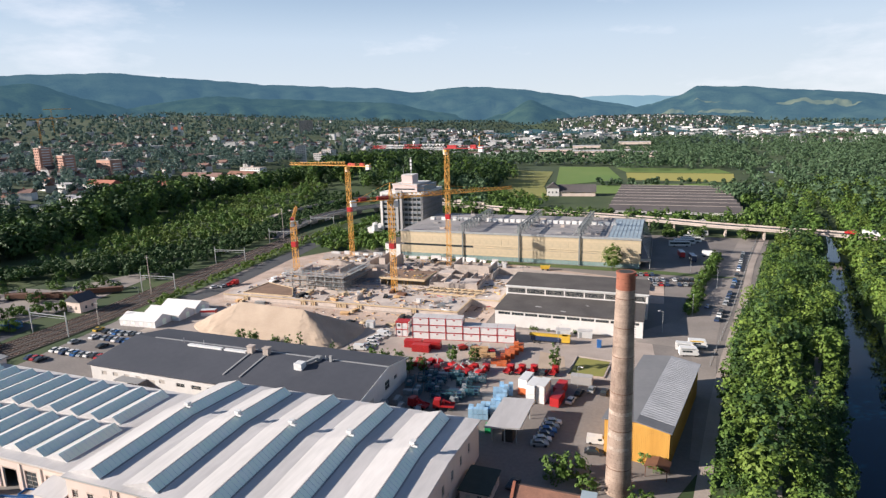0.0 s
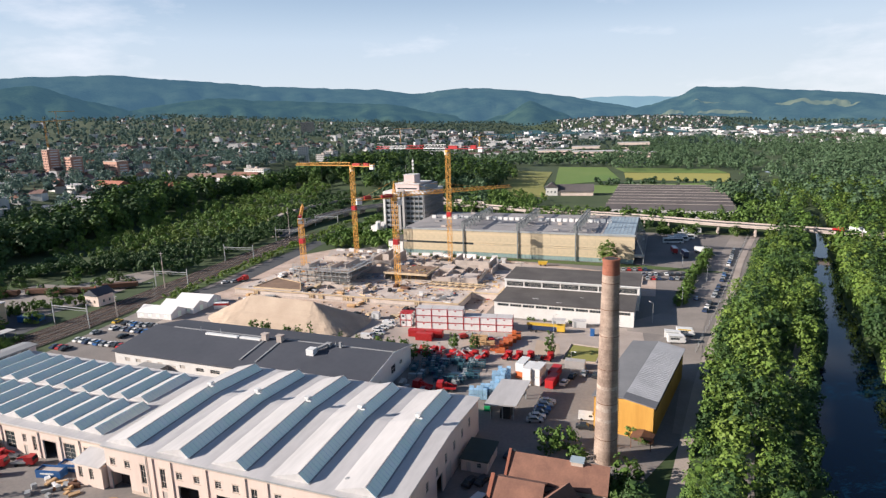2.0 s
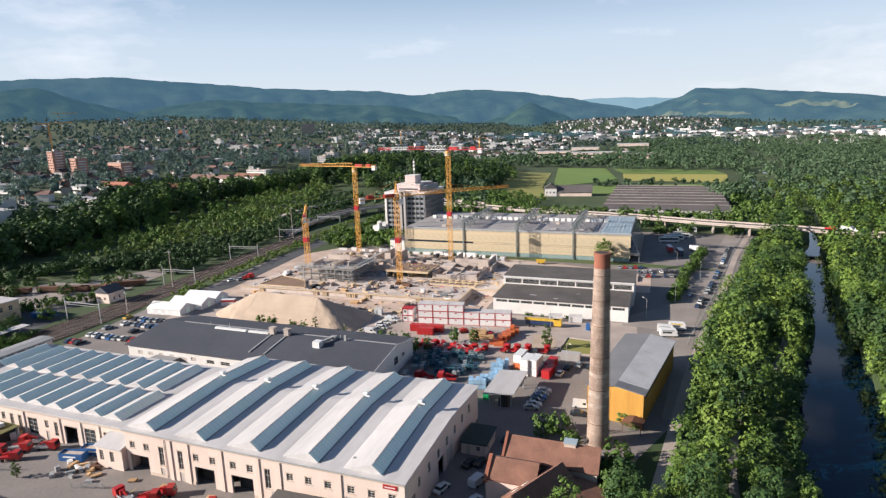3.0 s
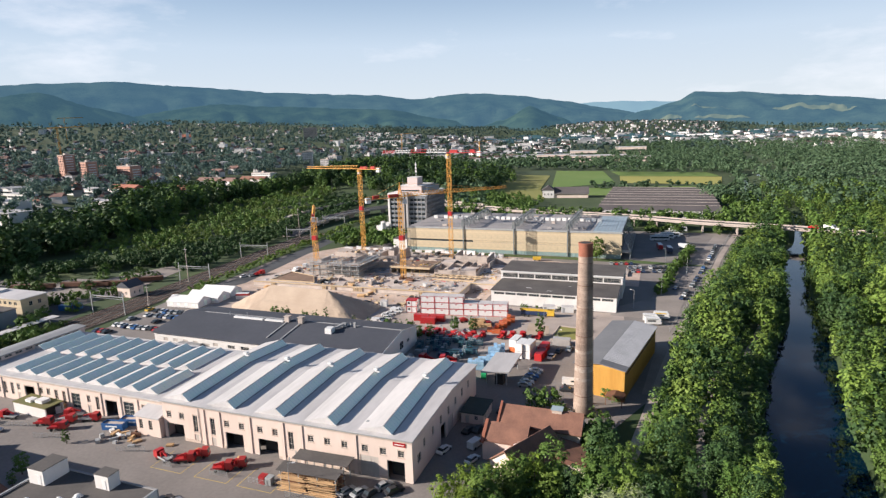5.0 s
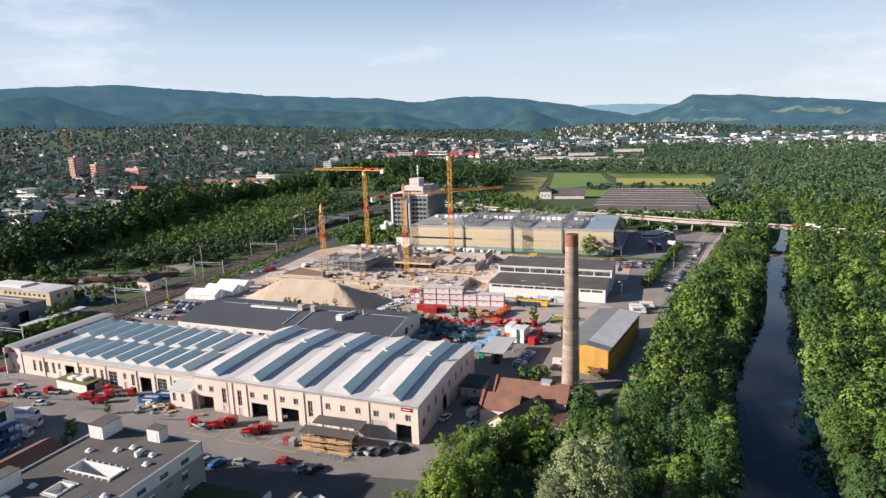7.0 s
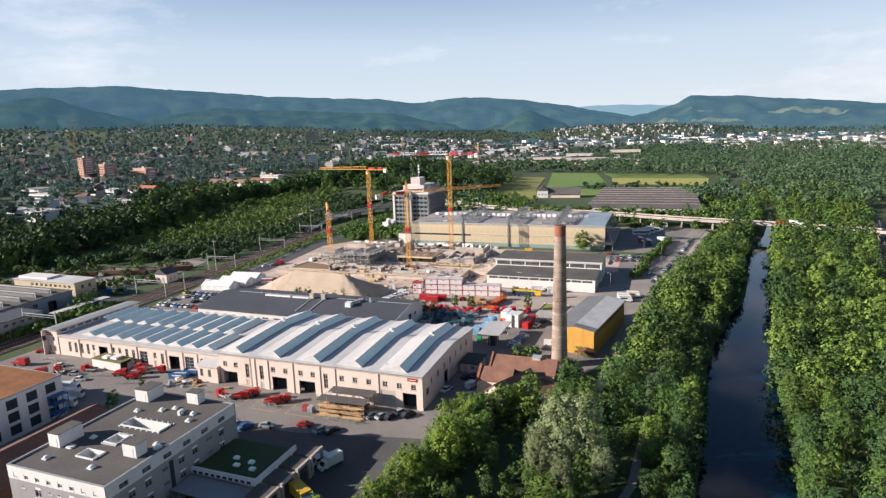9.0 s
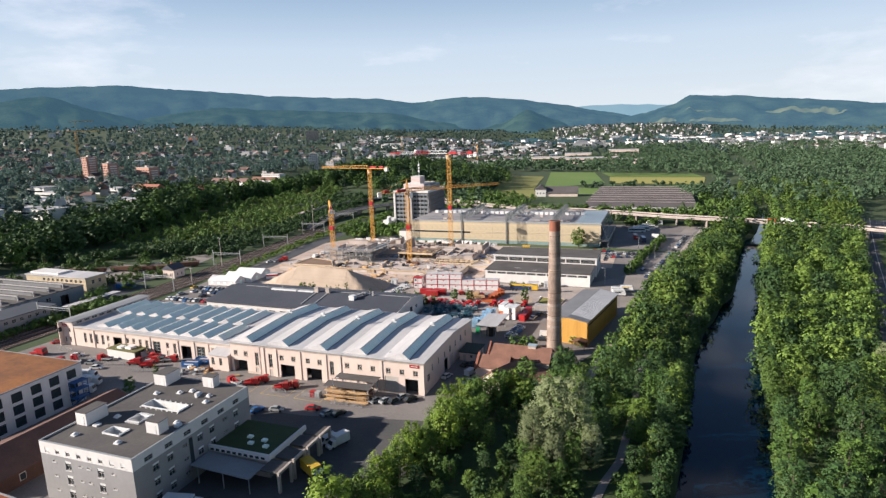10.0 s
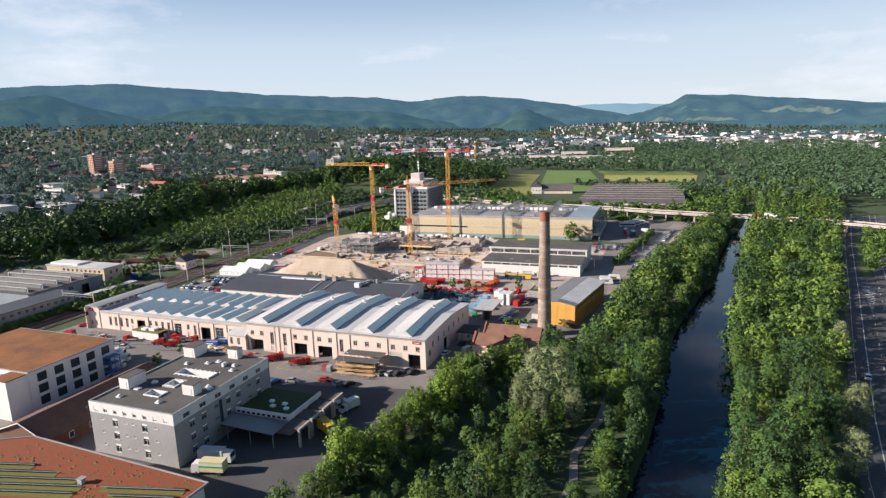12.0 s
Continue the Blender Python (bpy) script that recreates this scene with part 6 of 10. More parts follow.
def white_block():
    h = thing("white_office_block", "white rendered block with dark square windows and a rust-coloured planted roof", "office building")
    X0, X1, Y0, Y1, Z = -144, -99.6, -60, -31, 11.9
    east = [(2.1 + i * 5.4, 5.1 + i * 5.4, z, z + 2.7) for i in range(5) for z in (1.0, 4.6, 8.2)]
    frames = M_DARK
    wall(h, M_WHITE, X0, X1, Y0 + 0.35, Y1 - 0.35, 0, Z, "E", east, frame_mat=frames, bars=(1, 1))
    south = [(2.4 + i * 6, 4.6 + i * 6, z, z + 2.2) for i in range(7) for z in (1.0, 4.6, 8.2)]
    wall(h, M_WHITE, X0, X1, Y0, Y1, 0, Z, "S", south, frame_mat=frames, bars=(1, 1))
    wall(h, M_WHITE, X0, X1, Y0, Y1, 0, Z, "N", south, frame_mat=frames, bars=(1, 1))
    wall(h, M_WHITE, X0, X1, Y0 + 0.35, Y1 - 0.35, 0, Z, "W", east, frame_mat=frames, bars=(1, 1))
    part("roof", Solid().box(X0 + 0.1, X1 - 0.1, Y0 + 0.1, Y1 - 0.1, Z, Z + 0.25), M_SEDUMDRY, h, "rust-brown planted roof")
    part("roof_edge", Solid().box(X0 - 0.1, X1 + 0.1, Y0 - 0.1, Y0 + 0.08, Z, Z + 0.35).box(X1 - 0.08, X1 + 0.1, Y0 + 0.1, Y1 + 0.1, Z, Z + 0.35).box(X0, X1 - 0.1, Y1 - 0.08, Y1 + 0.1, Z, Z + 0.35), M_ZINC, h)
    part("wing", Solid().box(-106.6, -99.9, -66.2, -60.1, 0, Z - 0.4), M_WHITE, h)
    part("wing_roof", Solid().box(-106.5, -100.0, -66.1, -60.1, Z - 0.4, Z - 0.1), M_SEDUMDRY, h)
    st = part("fire_stair", Solid().beam((-99.0, -36.4, 0), (-96.9, -33.0, 2.4), 0.8, 0.15), M_BLUE, h, "blue steel outside stair")
    for x in (-99.2, -96.8):
        for y in (-36, -32):
            part("post", Solid().box(x, x + 0.15, y, y + 0.15, 0, 7.6), M_BLUE, st)
    for z in (2.4, 5.0, 7.4):
        part("landing", Solid().box(-99.2, -96.6, -36.2, -31.7, z, z + 0.15), M_BLUE, st)
        part("railing", Solid().beam((-99.2, -36.1, z + 0.95), (-96.65, -36.1, z + 0.95), 0.07).beam((-96.65, -36.1, z + 0.95), (-96.65, -31.8, z + 0.95), 0.07).beam((-96.65, -31.8, z + 0.95), (-99.2, -31.8, z + 0.95), 0.07), M_BLUE, st)
    o = thing("old_store", "long low dark brick store under a dark brown tiled roof", "shed")
    part("wall", Solid().box(-90, -72.5, -76, -36, 0, 4.0), M_OLDTILE, o)
    part("roof", Solid().extrude_y([(-91, 3.6), (-81, 7.4), (-71.8, 3.6), (-71.8, 3.9), (-81, 7.7), (-91, 3.9)], -76.6, -35), M_OLDTILE, o, "dark brown tiled roof")
    part("gable", Solid().extrude_y([(-90, 4.0), (-72.5, 4.0), (-81, 7.3)], -75.9, -75.6), M_OLDTILE, o)
    part("verge_board", Solid().beam((-91, -76.7, 3.8), (-81, -76.7, 7.6), 0.12, 0.3).beam((-81, -76.7, 7.6), (-71.8, -76.7, 3.8), 0.12, 0.3), M_WPAINT, o)
    for y in (-70, -64, -58, -50):
        w = part("window", Solid().box(-72.49, -72.4, y, y + 1.5, 1.2, 3.0), M_WPAINT, o)
        part("pane", Solid().box(-72.39, -72.36, y + 0.12, y + 1.38, 1.32, 2.88), M_GLASS, w)
    for x, y in ((-76, -62), (-77, -52), (-78, -44)):
        part("roof_window", Solid().box(x, x + 1.2, y, y + 1.0, 5.3, 5.75), M_GLASS, o)


def planted_block():
    h = thing("planted_roof_block", "flat-roofed block with red sedum and rows of solar panels", "building")
    poly = [(-12.3, -86.2), (-65.0, -83.2), (-78, -90), (-78, -150), (-16, -150)]
    part("wall", Solid().prism([(-12.8, -86.9), (-16.5, -149.5), (-77.5, -149.5), (-77.5, -90.3), (-64.9, -83.9)][::-1], 0, 9.6), M_WHITE, h)
    part("roof", Solid().prism(poly[::1], 9.6, 9.95), M_SEDUM, h, "red and green sedum roof")
    edge = Solid()
    for a, b in zip(poly, poly[1:] + poly[:1]):
        edge.beam((*a, 9.95), (*b, 9.95), 0.3, 0.4)
    part("roof_edge", edge, M_ZINC, h)
    for x, y, length in ROWS:
        m = pose(x, y, 0, 0, 0, 14)
        part("sedum_bed", Solid().box(0, length, -1.5, 0.5, 9.96, 10.03), M_SEDUMGREEN, h, "yellow-green sedum under the panels", m)
        for i in range(int(length / 1.7)):
            part("solar_panel", SOLAR, None, h, "", m @ Matrix.Translation((i * 1.7, -0.4, 10.12)))
        part("panel_rail", Solid().box(0, length, -0.46, -0.41, 10.45, 10.56), M_STEEL, h, "", m)
    rg = random.Random(8)
    tufts = Solid()
    while len(tufts.f) < 190 * 6:
        x, y = rg.uniform(-66, -16), rg.uniform(-106, -85)
        if any(-0.5 < (x - p) * 0.97 + (y - v) * 0.242 < q + 0.5 and -1.8 < (y - v) * 0.97 - (x - p) * 0.242 < 0.8 for p, v, q in ROWS) or y > -83.9 - (x + 65) * 0.055:
            continue
        r, k = rg.uniform(0.12, 0.42), rg.uniform(0, 1)
        tufts.add([(x + r * math.cos(a + k) * rg.uniform(0.7, 1.2), y + r * math.sin(a + k), 9.95) for a in (0, 1.05, 2.1, 3.15, 4.2, 5.25)] + [(x, y, 9.98 + r * 0.35)],
                  [(j, (j + 1) % 6, 6) for j in range(6)])
    t = part("sedum", tufts, M_SEDUMGREEN, h, "yellow-green sedum tufts")
    t["kind"] = "stuff"
    part("roof_fan", Solid().box(-37.5, -36.4, -94.4, -93.4, 9.95, 10.9).box(-37.7, -36.2, -94.6, -93.2, 10.95, 11.1), M_STEEL, h)


# solar rows: start and length
ROWS = ((-72.3, -97.0, 20.5), (-69.5, -98.8, 25.3), (-67.0, -100.5, 29.4), (-64.5, -102.1, 30.0), (-62.0, -103.8, 27.8), (-31.4, -93.9, 17.4), (-27.9, -95.6, 13.6))
SOLAR = Solid().add([(0, 0, 0.32), (1.64, 0, 0.32), (1.64, 0.95, 0.04), (0, 0.95, 0.04), (0, 0, 0.37), (1.64, 0, 0.37), (1.64, 0.95, 0.09), (0, 0.95, 0.09)],
                    [(0, 1, 2, 3), (4, 5, 6, 7), (0, 1, 5, 4), (2, 3, 7, 6), (0, 3, 7, 4), (1, 2, 6, 5)]).mesh("solar_panel", M_SOLAR)
grey_block()
white_block()
planted_block()

# ---- the building site ----
def lattice(s, a, b, w, step, bar, top_point=False):
    """A square lattice mast or boom from a to b: four chords, rungs and diagonals."""
    a, b, bar = Vector(a), Vector(b), bar * 0.56
    d = (b - a).normalized()
    u = d.orthogonal().normalized() if abs(d.z) < 0.9 else Vector((1, 0, 0))
    if abs(d.z) < 0.9:
        u = d.cross(Vector((0, 0, 1))).normalized()
    v = d.cross(u)
    n = max(1, round((b - a).length / step))
    cs = [(u + v) * w / 2, (u - v) * w / 2, (-u - v) * w / 2, (-u + v) * w / 2]
    for c in cs:
        s.beam(a + c, b + c, bar)
    for i in range(n):
        p, q = a + (b - a) * (i / n), a + (b - a) * ((i + 1) / n)
        for j in range(4):
            c, e = cs[j], cs[(j + 1) % 4]
            s.beam(p + c, p + e, bar * 0.6)
            s.beam(p + (c if i % 2 else e), q + (e if i % 2 else c), bar * 0.6)


def tower_crane(x, y, top, jib, counter, turn, red_at, label, red_jib=False, head=0.0):
    """A flat-top tower crane. turn: heading of the jib in degrees."""
    c = thing("tower_crane", label, "crane", pose(x, y, 0), "tower cranes on the building site")
    s = Solid()
    lattice(s, (0, 0, 0.6), (0, 0, top), 2.0, 2.3, 0.30)
    part("mast", s, M_CRANE, c)
    part("base", Solid().box(-3, 3, -3, 3, 0, 0.6).box(-1.6, 1.6, -1.6, 1.6, 0.6, 1.6), M_CONC, c)
    part("collar", Solid().box(-1.2, 1.2, -1.2, 1.2, red_at, red_at + 2.4), M_RED, c, "red climbing collar with white bars")
    rig = part("slewing_ring", Solid().tube((0, 0, top), (0, 0, top + 1.0), 1.5, 1.5, 14), M_CRANE, c, "", pose(0, 0, 0, 0, 0, turn))
    b = Solid()
    z = top + 1.9
    n = round(jib / 2.2)
    chord = 0.24
    col = M_RED if red_jib else M_CRANE
    for k, (f0, f1) in enumerate(((0, 0.30), (0.30, 0.55), (0.55, 0.8), (0.8, 1.0))):
        seg = Solid()
        xa, xb = jib * f0 + 1, jib * f1 + 1
        h = 1.9 - 0.25 * k
        for yy in (-0.75, 0.75):
            seg.beam((xa, yy, z), (xb, yy, z), chord)
        seg.beam((xa, 0, z + h), (xb, 0, z + h), chord)
        m = max(2, round((xb - xa) / 2.0))
        for i in range(m):
            p, q = xa + (xb - xa) * i / m, xa + (xb - xa) * (i + 1) / m
            for yy in (-0.75, 0.75):
                seg.beam((p, yy, z), ((p + q) / 2, 0, z + h), 0.13)
                seg.beam(((p + q) / 2, 0, z + h), (q, yy, z), 0.13)
            seg.beam((p, -0.75, z), (p, 0.75, z), 0.12)
        part("jib_section", seg, (M_WPAINT if k in (0, 2) else M_RED) if red_jib else M_CRANE, rig)
    cj = Solid()
    for yy in (-0.8, 0.8):
        cj.beam((-counter, yy, z - 0.2), (1, yy, z - 0.2), 0.35)
    cj.box(-counter, 0, -0.7, 0.7, z - 0.2, z - 0.05)
    cj.beam((-counter, 0.9, z + 1.0), (0, 0.9, z + 1.0), 0.08).beam((-counter, -0.9, z + 1.0), (0, -0.9, z + 1.0), 0.08)
    part("counter_jib", cj, col, rig)
    part("counterweight", Solid().box(-counter + 0.3, -counter + 2.6, -0.9, 0.9, z - 2.0, z + 0.5), M_WPAINT, rig)
    part("winch", Solid().box(-counter + 4, -counter + 7, -0.6, 0.6, z, z + 1.5).box(-6, -1, -0.7, 0.7, z, z + 1.4), M_RED, rig)
    cab = part("cab", Solid().box(0.8, 2.6, -2.4, -0.9, top - 1.6, top + 0.8), M_WPAINT, rig)
    part("cab_window", Solid().box(2.61, 2.65, -2.3, -1.0, top - 1.0, top + 0.5), M_GLASS, cab)
    part("hook_rope", Solid().tube((jib * 0.55, 0, z), (jib * 0.55, 0, z - 12), 0.04, 0.04, 5).box(jib * 0.55 - 0.3, jib * 0.55 + 0.3, -0.2, 0.2, z - 12.8, z - 12), M_BLACK, rig)
    if head:
        apex = Vector((0, 0, z + head))
        hd = Solid()
        for x0 in (-0.9, 0.9):
            for y0 in (-0.9, 0.9):
                hd.beam((x0, y0, top + 1.0), apex, 0.24)
        for k in range(1, 5):
            r, zz = 0.9 * (1 - k / 5), top + 1.0 + (apex.z - top - 1.0) * k / 5
            hd.box(-r - 0.06, r + 0.06, -r - 0.06, r + 0.06, zz - 0.08, zz + 0.08)
        part("tower_head", hd, M_CRANE, rig)
        for tx in (-counter + 1.5, jib * 0.36, jib * 0.72):
            part("tie_bar", Solid().beam(apex, (tx, 0, z + (0.2 if tx < 0 else 1.7)), 0.11), M_CRANE, rig)
    return c


tower_crane(-128.4, 222, 51.4, 42, 16, 170, 27.5, "yellow tower crane with a long lattice jib")
tower_crane(-66.4, 214, 60.9, 45, 21, 170, 26.5, "yellow tower crane with a red and white jib", red_jib=True)
tower_crane(-71.8, 157, 42.3, 60, 18, 46, 22.5, "yellow tower crane with an outstretched jib held by ties", head=7.0)
tower_crane(-126, 163, 30.6, 42, 9, 122, 19.5, "shorter yellow tower crane turned away")


STARTER = Solid().box(-0.05, 0.05, -0.05, 0.05, 0, 1.4).box(0.2, 0.3, -0.05, 0.05, 0, 1.3).mesh("starter_bar", M_RUST)


def site():
    rg = random.Random(12)
    d = tagged(new("podium", Solid().prism([(-146, 134.6), (-36, 138), (-36, 156), (-24, 156), (-24, 196), (-60, 205), (-140, 205)], 0.1, 2.6).mesh("podium", M_DECK)), "pale concrete basement deck under construction", "concrete deck", kind="structure")
    for a, b in (((-146, 134.5), (-36, 137.9)), ((-36, 138), (-36, 156)), ((-36, 156), (-24, 156)), ((-24, 156), (-24, 180))):
        part("deck_edge", Solid().beam((*a, 2.75), (*b, 2.75), 0.6, 0.45), M_FORM, d)
    part("base_kerb", Solid().beam((-146, 134.0, 0.4), (-36, 137.4, 0.4), 0.7, 0.7), M_CONC, d)
    form = Solid().box(0, 2.3, -0.14, 0, 0, 2.3).box(0.1, 0.2, -0.3, -0.14, 0, 2.3).box(1.1, 1.2, -0.3, -0.14, 0, 2.3).box(2.1, 2.2, -0.3, -0.14, 0, 2.3).mesh("formwork_panel", M_FORM)
    for i in range(44):
        x = -145 + i * 2.42
        if rg.random() < 0.1:
            part("formwork_panel", form, None, d, "", pose(x, 134.6 + (x + 146) * 0.031 - 0.2, 0.1, 0, 0, 1.8))
    # earth-covered deck with board edges, a pit with painted shade and a wall with gateways
    e = thing("earth_deck", "brown earth-covered deck framed by timber boards", "deck")
    quad = [(-138, 138), (-112.5, 138.6), (-120, 150), (-137, 155.5)]
    part("earth", Solid().prism(quad, 2.6, 3.0), M_EARTH, e)
    for a, b in zip(quad, quad[1:] + quad[:1]):
        part("edge_board", Solid().beam((*a, 2.95), (*b, 2.95), 0.35, 0.6), M_FORM, e)
    p = thing("basement_pit", "basement pit with low concrete walls and shade painted as blue-grey floor", "pit")
    quad = [(-96, 160.5), (-79, 165), (-85.5, 179), (-102.5, 175)]
    # blue-grey slab on the deck stands in for the pit's shade
    part("floor", Solid().prism(quad, 2.6, 2.64), M_PANEL, p)
    for a, b, hh in zip(quad, quad[1:] + quad[:1], (0.8, 1.6, 3.4, 2.6)):
        part("wall", Solid().beam((*a, 2.6 + hh / 2), (*b, 2.6 + hh / 2), 0.35, hh), M_CONC, p)
    for k in range(9):
        part("rebar_mat", Solid().box(0, rg.uniform(1.5, 4), 0, rg.uniform(0.6, 1.6), 0, 0.15), rg.choice((M_RUST, M_SKYBLUE, M_STEEL)), p, "", pose(rg.uniform(-97, -85), rg.uniform(165, 174), 2.65, 0, 0, rg.uniform(0, 180)))
    g = thing("gateway_wall", "raw concrete wall with tall door openings", "concrete wall", pose(-100, 180, 0, 0, 0, 12))
    wall(g, M_CONC, 0, 13, 0, 0.4, 2.6, 8.2, "S", [(1.0, 3.4, 2.6, 6.6), (5.2, 7.6, 2.6, 6.6), (9.6, 11.6, 2.6, 6.0)], thick=0.4, glass=False)
    part("return_wall", Solid().box(12.6, 13.0, 0.4, 11, 2.6, 8.0).box(0, 0.4, 0.4, 9, 2.6, 7.4), M_CONC, g)
    # maze of raw walls and half-laid slabs
    q = thing("concrete_shell", "raw grey concrete walls and slabs of a half-built storey", "building shell", pose(-60, 169, 0, 0, 0, 3))
    for x0, x1, y0, y1, z in ((0, 22, 0, 0.35, 5.0), (0, 0.35, 0.35, 20, 5.6), (22, 22.35, 0, 19, 4.6), (7, 7.3, 0.35, 12, 6.2), (13, 13.3, 4, 19, 5.8), (0.35, 13, 12, 12.3, 6.0), (13.3, 22, 9, 9.3, 5.2), (3, 18, 19, 19.35, 6.6), (17, 17.3, 9.3, 19, 5.4)):
        part("wall", Solid().box(x0, x1, y0, y1, 2.6, z), M_CONC, q)
    for x0, x1, y0, y1, z in ((0.4, 7, 12.3, 19, 6.0), (13.4, 22, 0.4, 8.9, 4.9), (7.4, 12.9, 0.4, 6, 5.0)):
        part("slab", Solid().box(x0, x1, y0, y1, z, z + 0.3), M_DECK, q)
    for x0, y0, z0, x1, z1 in ((1, 6, 2.7, 6, 5.4), (14, 12, 2.7, 16.8, 5.2)):
        part("stair_flight", Solid().beam((x0, y0, z0), (x1, y0, z1), 1.6, 0.4), M_DECK, q)
    for k in range(34):
        part("starter_bar", STARTER, None, q, "", pose(rg.choice((0.15, 7.1, 13.1, 22.1)) + rg.uniform(-0.1, 0.1), rg.uniform(0.5, 18.5), 4.6))
    prop = Solid().tube((0, 0, 0), (0, 0, 2.4), 0.05, 0.05, 6).mesh("prop", M_YPAINT)
    # scaffolded shell
    sc = thing("scaffolded_shell", "raw concrete storeys wrapped in grey scaffolding", "building shell", pose(3, -4, 0))
    for z in (5.4, 8.4):
        part("slab", Solid().box(-127, -99, 158, 182, z, z + 0.3), M_CONC, sc)
    for z in (2.6, 5.7):
        for i in range(7):
            for y in (158.4, 170, 181.2):
                part("column", Solid().box(-126.6 + i * 4.4, -126.1 + i * 4.4, y, y + 0.5, z, z + 2.8 - 0.1 * (z > 5)), M_CONC, sc)
        part("wall", Solid().box(-120, -106, 176, 176.3, z, z + 2.7), M_CONC, sc)
        part("wall", Solid().box(-115, -114.7, 160, 174, z, z + 2.7), M_CONC, sc)
    for x0, x1, y0, y1, zz in ((-124, -104, 178, 178.3, 10.9), (-122, -121.7, 160, 170, 10.6), (-110, -109.7, 160, 172, 10.4), (-104, -103.7, 164, 178, 10.8)):
        part("wall", Solid().box(x0, x1, y0, y1, 8.7, zz), M_CONC, sc)
    for z in (2.6, 4.6, 6.6, 8.6, 10.2):
        part("scaffold_deck", Solid().box(-128.6, -97.6, 156.2, 157.2, z, z + 0.12).box(-98.6, -97.6, 157.2, 183, z, z + 0.12), M_STEEL, sc)
        part("guard_rail", Solid().box(-128.6, -97.6, 156.15, 156.22, z + 1.0, z + 1.1).box(-97.66, -97.58, 156.2, 183, z + 1.0, z + 1.1), M_STEEL, sc)
    pole = Solid().tube((0, 0, 2.6), (0, 0, 12), 0.07, 0.07, 6).mesh("scaffold_pole", M_STEEL)
    for i in range(14):
        for yy in (156.25, 157.15):
            part("scaffold_pole", pole, None, sc, "", Matrix.Translation((-128.5 + i * 2.36, yy, 0)))
    for i in range(11):
        part("scaffold_pole", pole, None, sc, "", Matrix.Translation((-97.65, 158.5 + i * 2.4, 0)))
    # second block with a dark roof deck on props
    b = thing("concrete_shell", "concrete storey with a dark roof deck and yellow edge boards", "building shell", pose(2, -8.5, 0))
    part("roof_deck", Solid().box(-86, -64, 176, 192, 5.6, 6.1), M_EARTH, b)
    part("edge_board", Solid().box(-86.3, -63.7, 175.7, 175.99, 5.4, 6.4), M_FORM, b)
    part("edge_board", Solid().box(-63.99, -63.7, 176, 192, 5.4, 6.4), M_FORM, b)
    for i in range(9):
        part("prop", prop, None, b, "", Matrix.Translation((-85.4 + i * 2.6, 176.6, 2.6)) @ Matrix.Diagonal((1, 1, 1.25, 1)))
    part("wall", Solid().box(-86, -85.6, 176, 192, 2.6, 5.6), M_CONC, b)
    part("wall", Solid().box(-75, -74.7, 178, 191, 2.6, 5.6), M_CONC, b)
    w = thing("concrete_shell", "raw grey concrete walls with door openings", "building shell")
    for x0, x1, y0, y1, z in ((-58, -40, 196, 196.4, 7.0), (-58, -57.6, 196, 210, 7.5), (-40, -39.6, 196, 212, 6.2), (-52, -51.6, 197, 208, 6.5), (-46, -45.6, 197, 206, 7.2), (-100, -96, 198, 198.4, 7.6), (-100, -99.6, 198, 212, 7.6), (-93, -92.6, 200, 214, 7.0), (-106, -104, 196, 210, 6.0), (-36, -24, 200, 200.4, 5.6), (-36, -35.6, 188, 200, 5.6)):
        part("wall", Solid().box(x0, x1, y0, y1, 0.1, z), M_CONC, w)
    part("slab", Solid().prism([(-140, 205.2), (-60, 205.2), (-24, 196.2), (34, 196), (34, 208), (-60, 226), (-150, 228)], 0.12, 1.0), M_CONC, w)
    yf = thing("formwork_table", "yellow steel formwork frames on the deck", "formwork", pose(1, -8, 0))
    for i in range(9):
        part("frame_beam", Solid().beam((-62 + i * 3.2, 168, 3.4 + 0.2 * (i % 2)), (-58 + i * 3.2, 174, 3.6), 0.25, 0.4), M_FORM, yf)
    for x0, x1, y0, y1, z0, z1 in ((-60, -34, 170, 170.4, 3.2, 3.9), (-60, -34, 173.5, 173.9, 3.2, 3.9), (-58, -36, 166.5, 167, 2.7, 3.3)):
        part("frame_deck", Solid().box(x0, x1, y0, y1, z0, z1), M_FORM, yf)
    for i in range(16):
        x, y = rg.uniform(-110, -64), rg.choice((rg.uniform(140, 150), rg.uniform(194, 201)))
        g = thing("wall_stub", "freshly cast concrete wall stub", "concrete wall", pose(x, y, 2.6, 0, 0, rg.choice((0, 90))), "concrete wall stubs")
        part("wall", Solid().box(0, rg.uniform(3, 9), 0, 0.3, 0, rg.uniform(0.8, 2.6)), M_CONC, g)
    kinds = [("timber_stack", "stack of sawn timber on the site", "timber", M_WOOD), ("formwork_stack", "stack of yellow formwork panels", "formwork", M_FORM), ("steel_stack", "bundle of steel bars and props", "steel", M_STEEL),
             ("rebar_bundle", "rusty bundle of reinforcement bars", "steel", M_RUST), ("concrete_element", "precast pale grey concrete element", "concrete", M_CONC), ("site_crate", "white crate on the site", "crate", M_WPAINT), ("debris_heap", "small heap of dark building waste", "debris", M_DARK)]
    tmpl = []
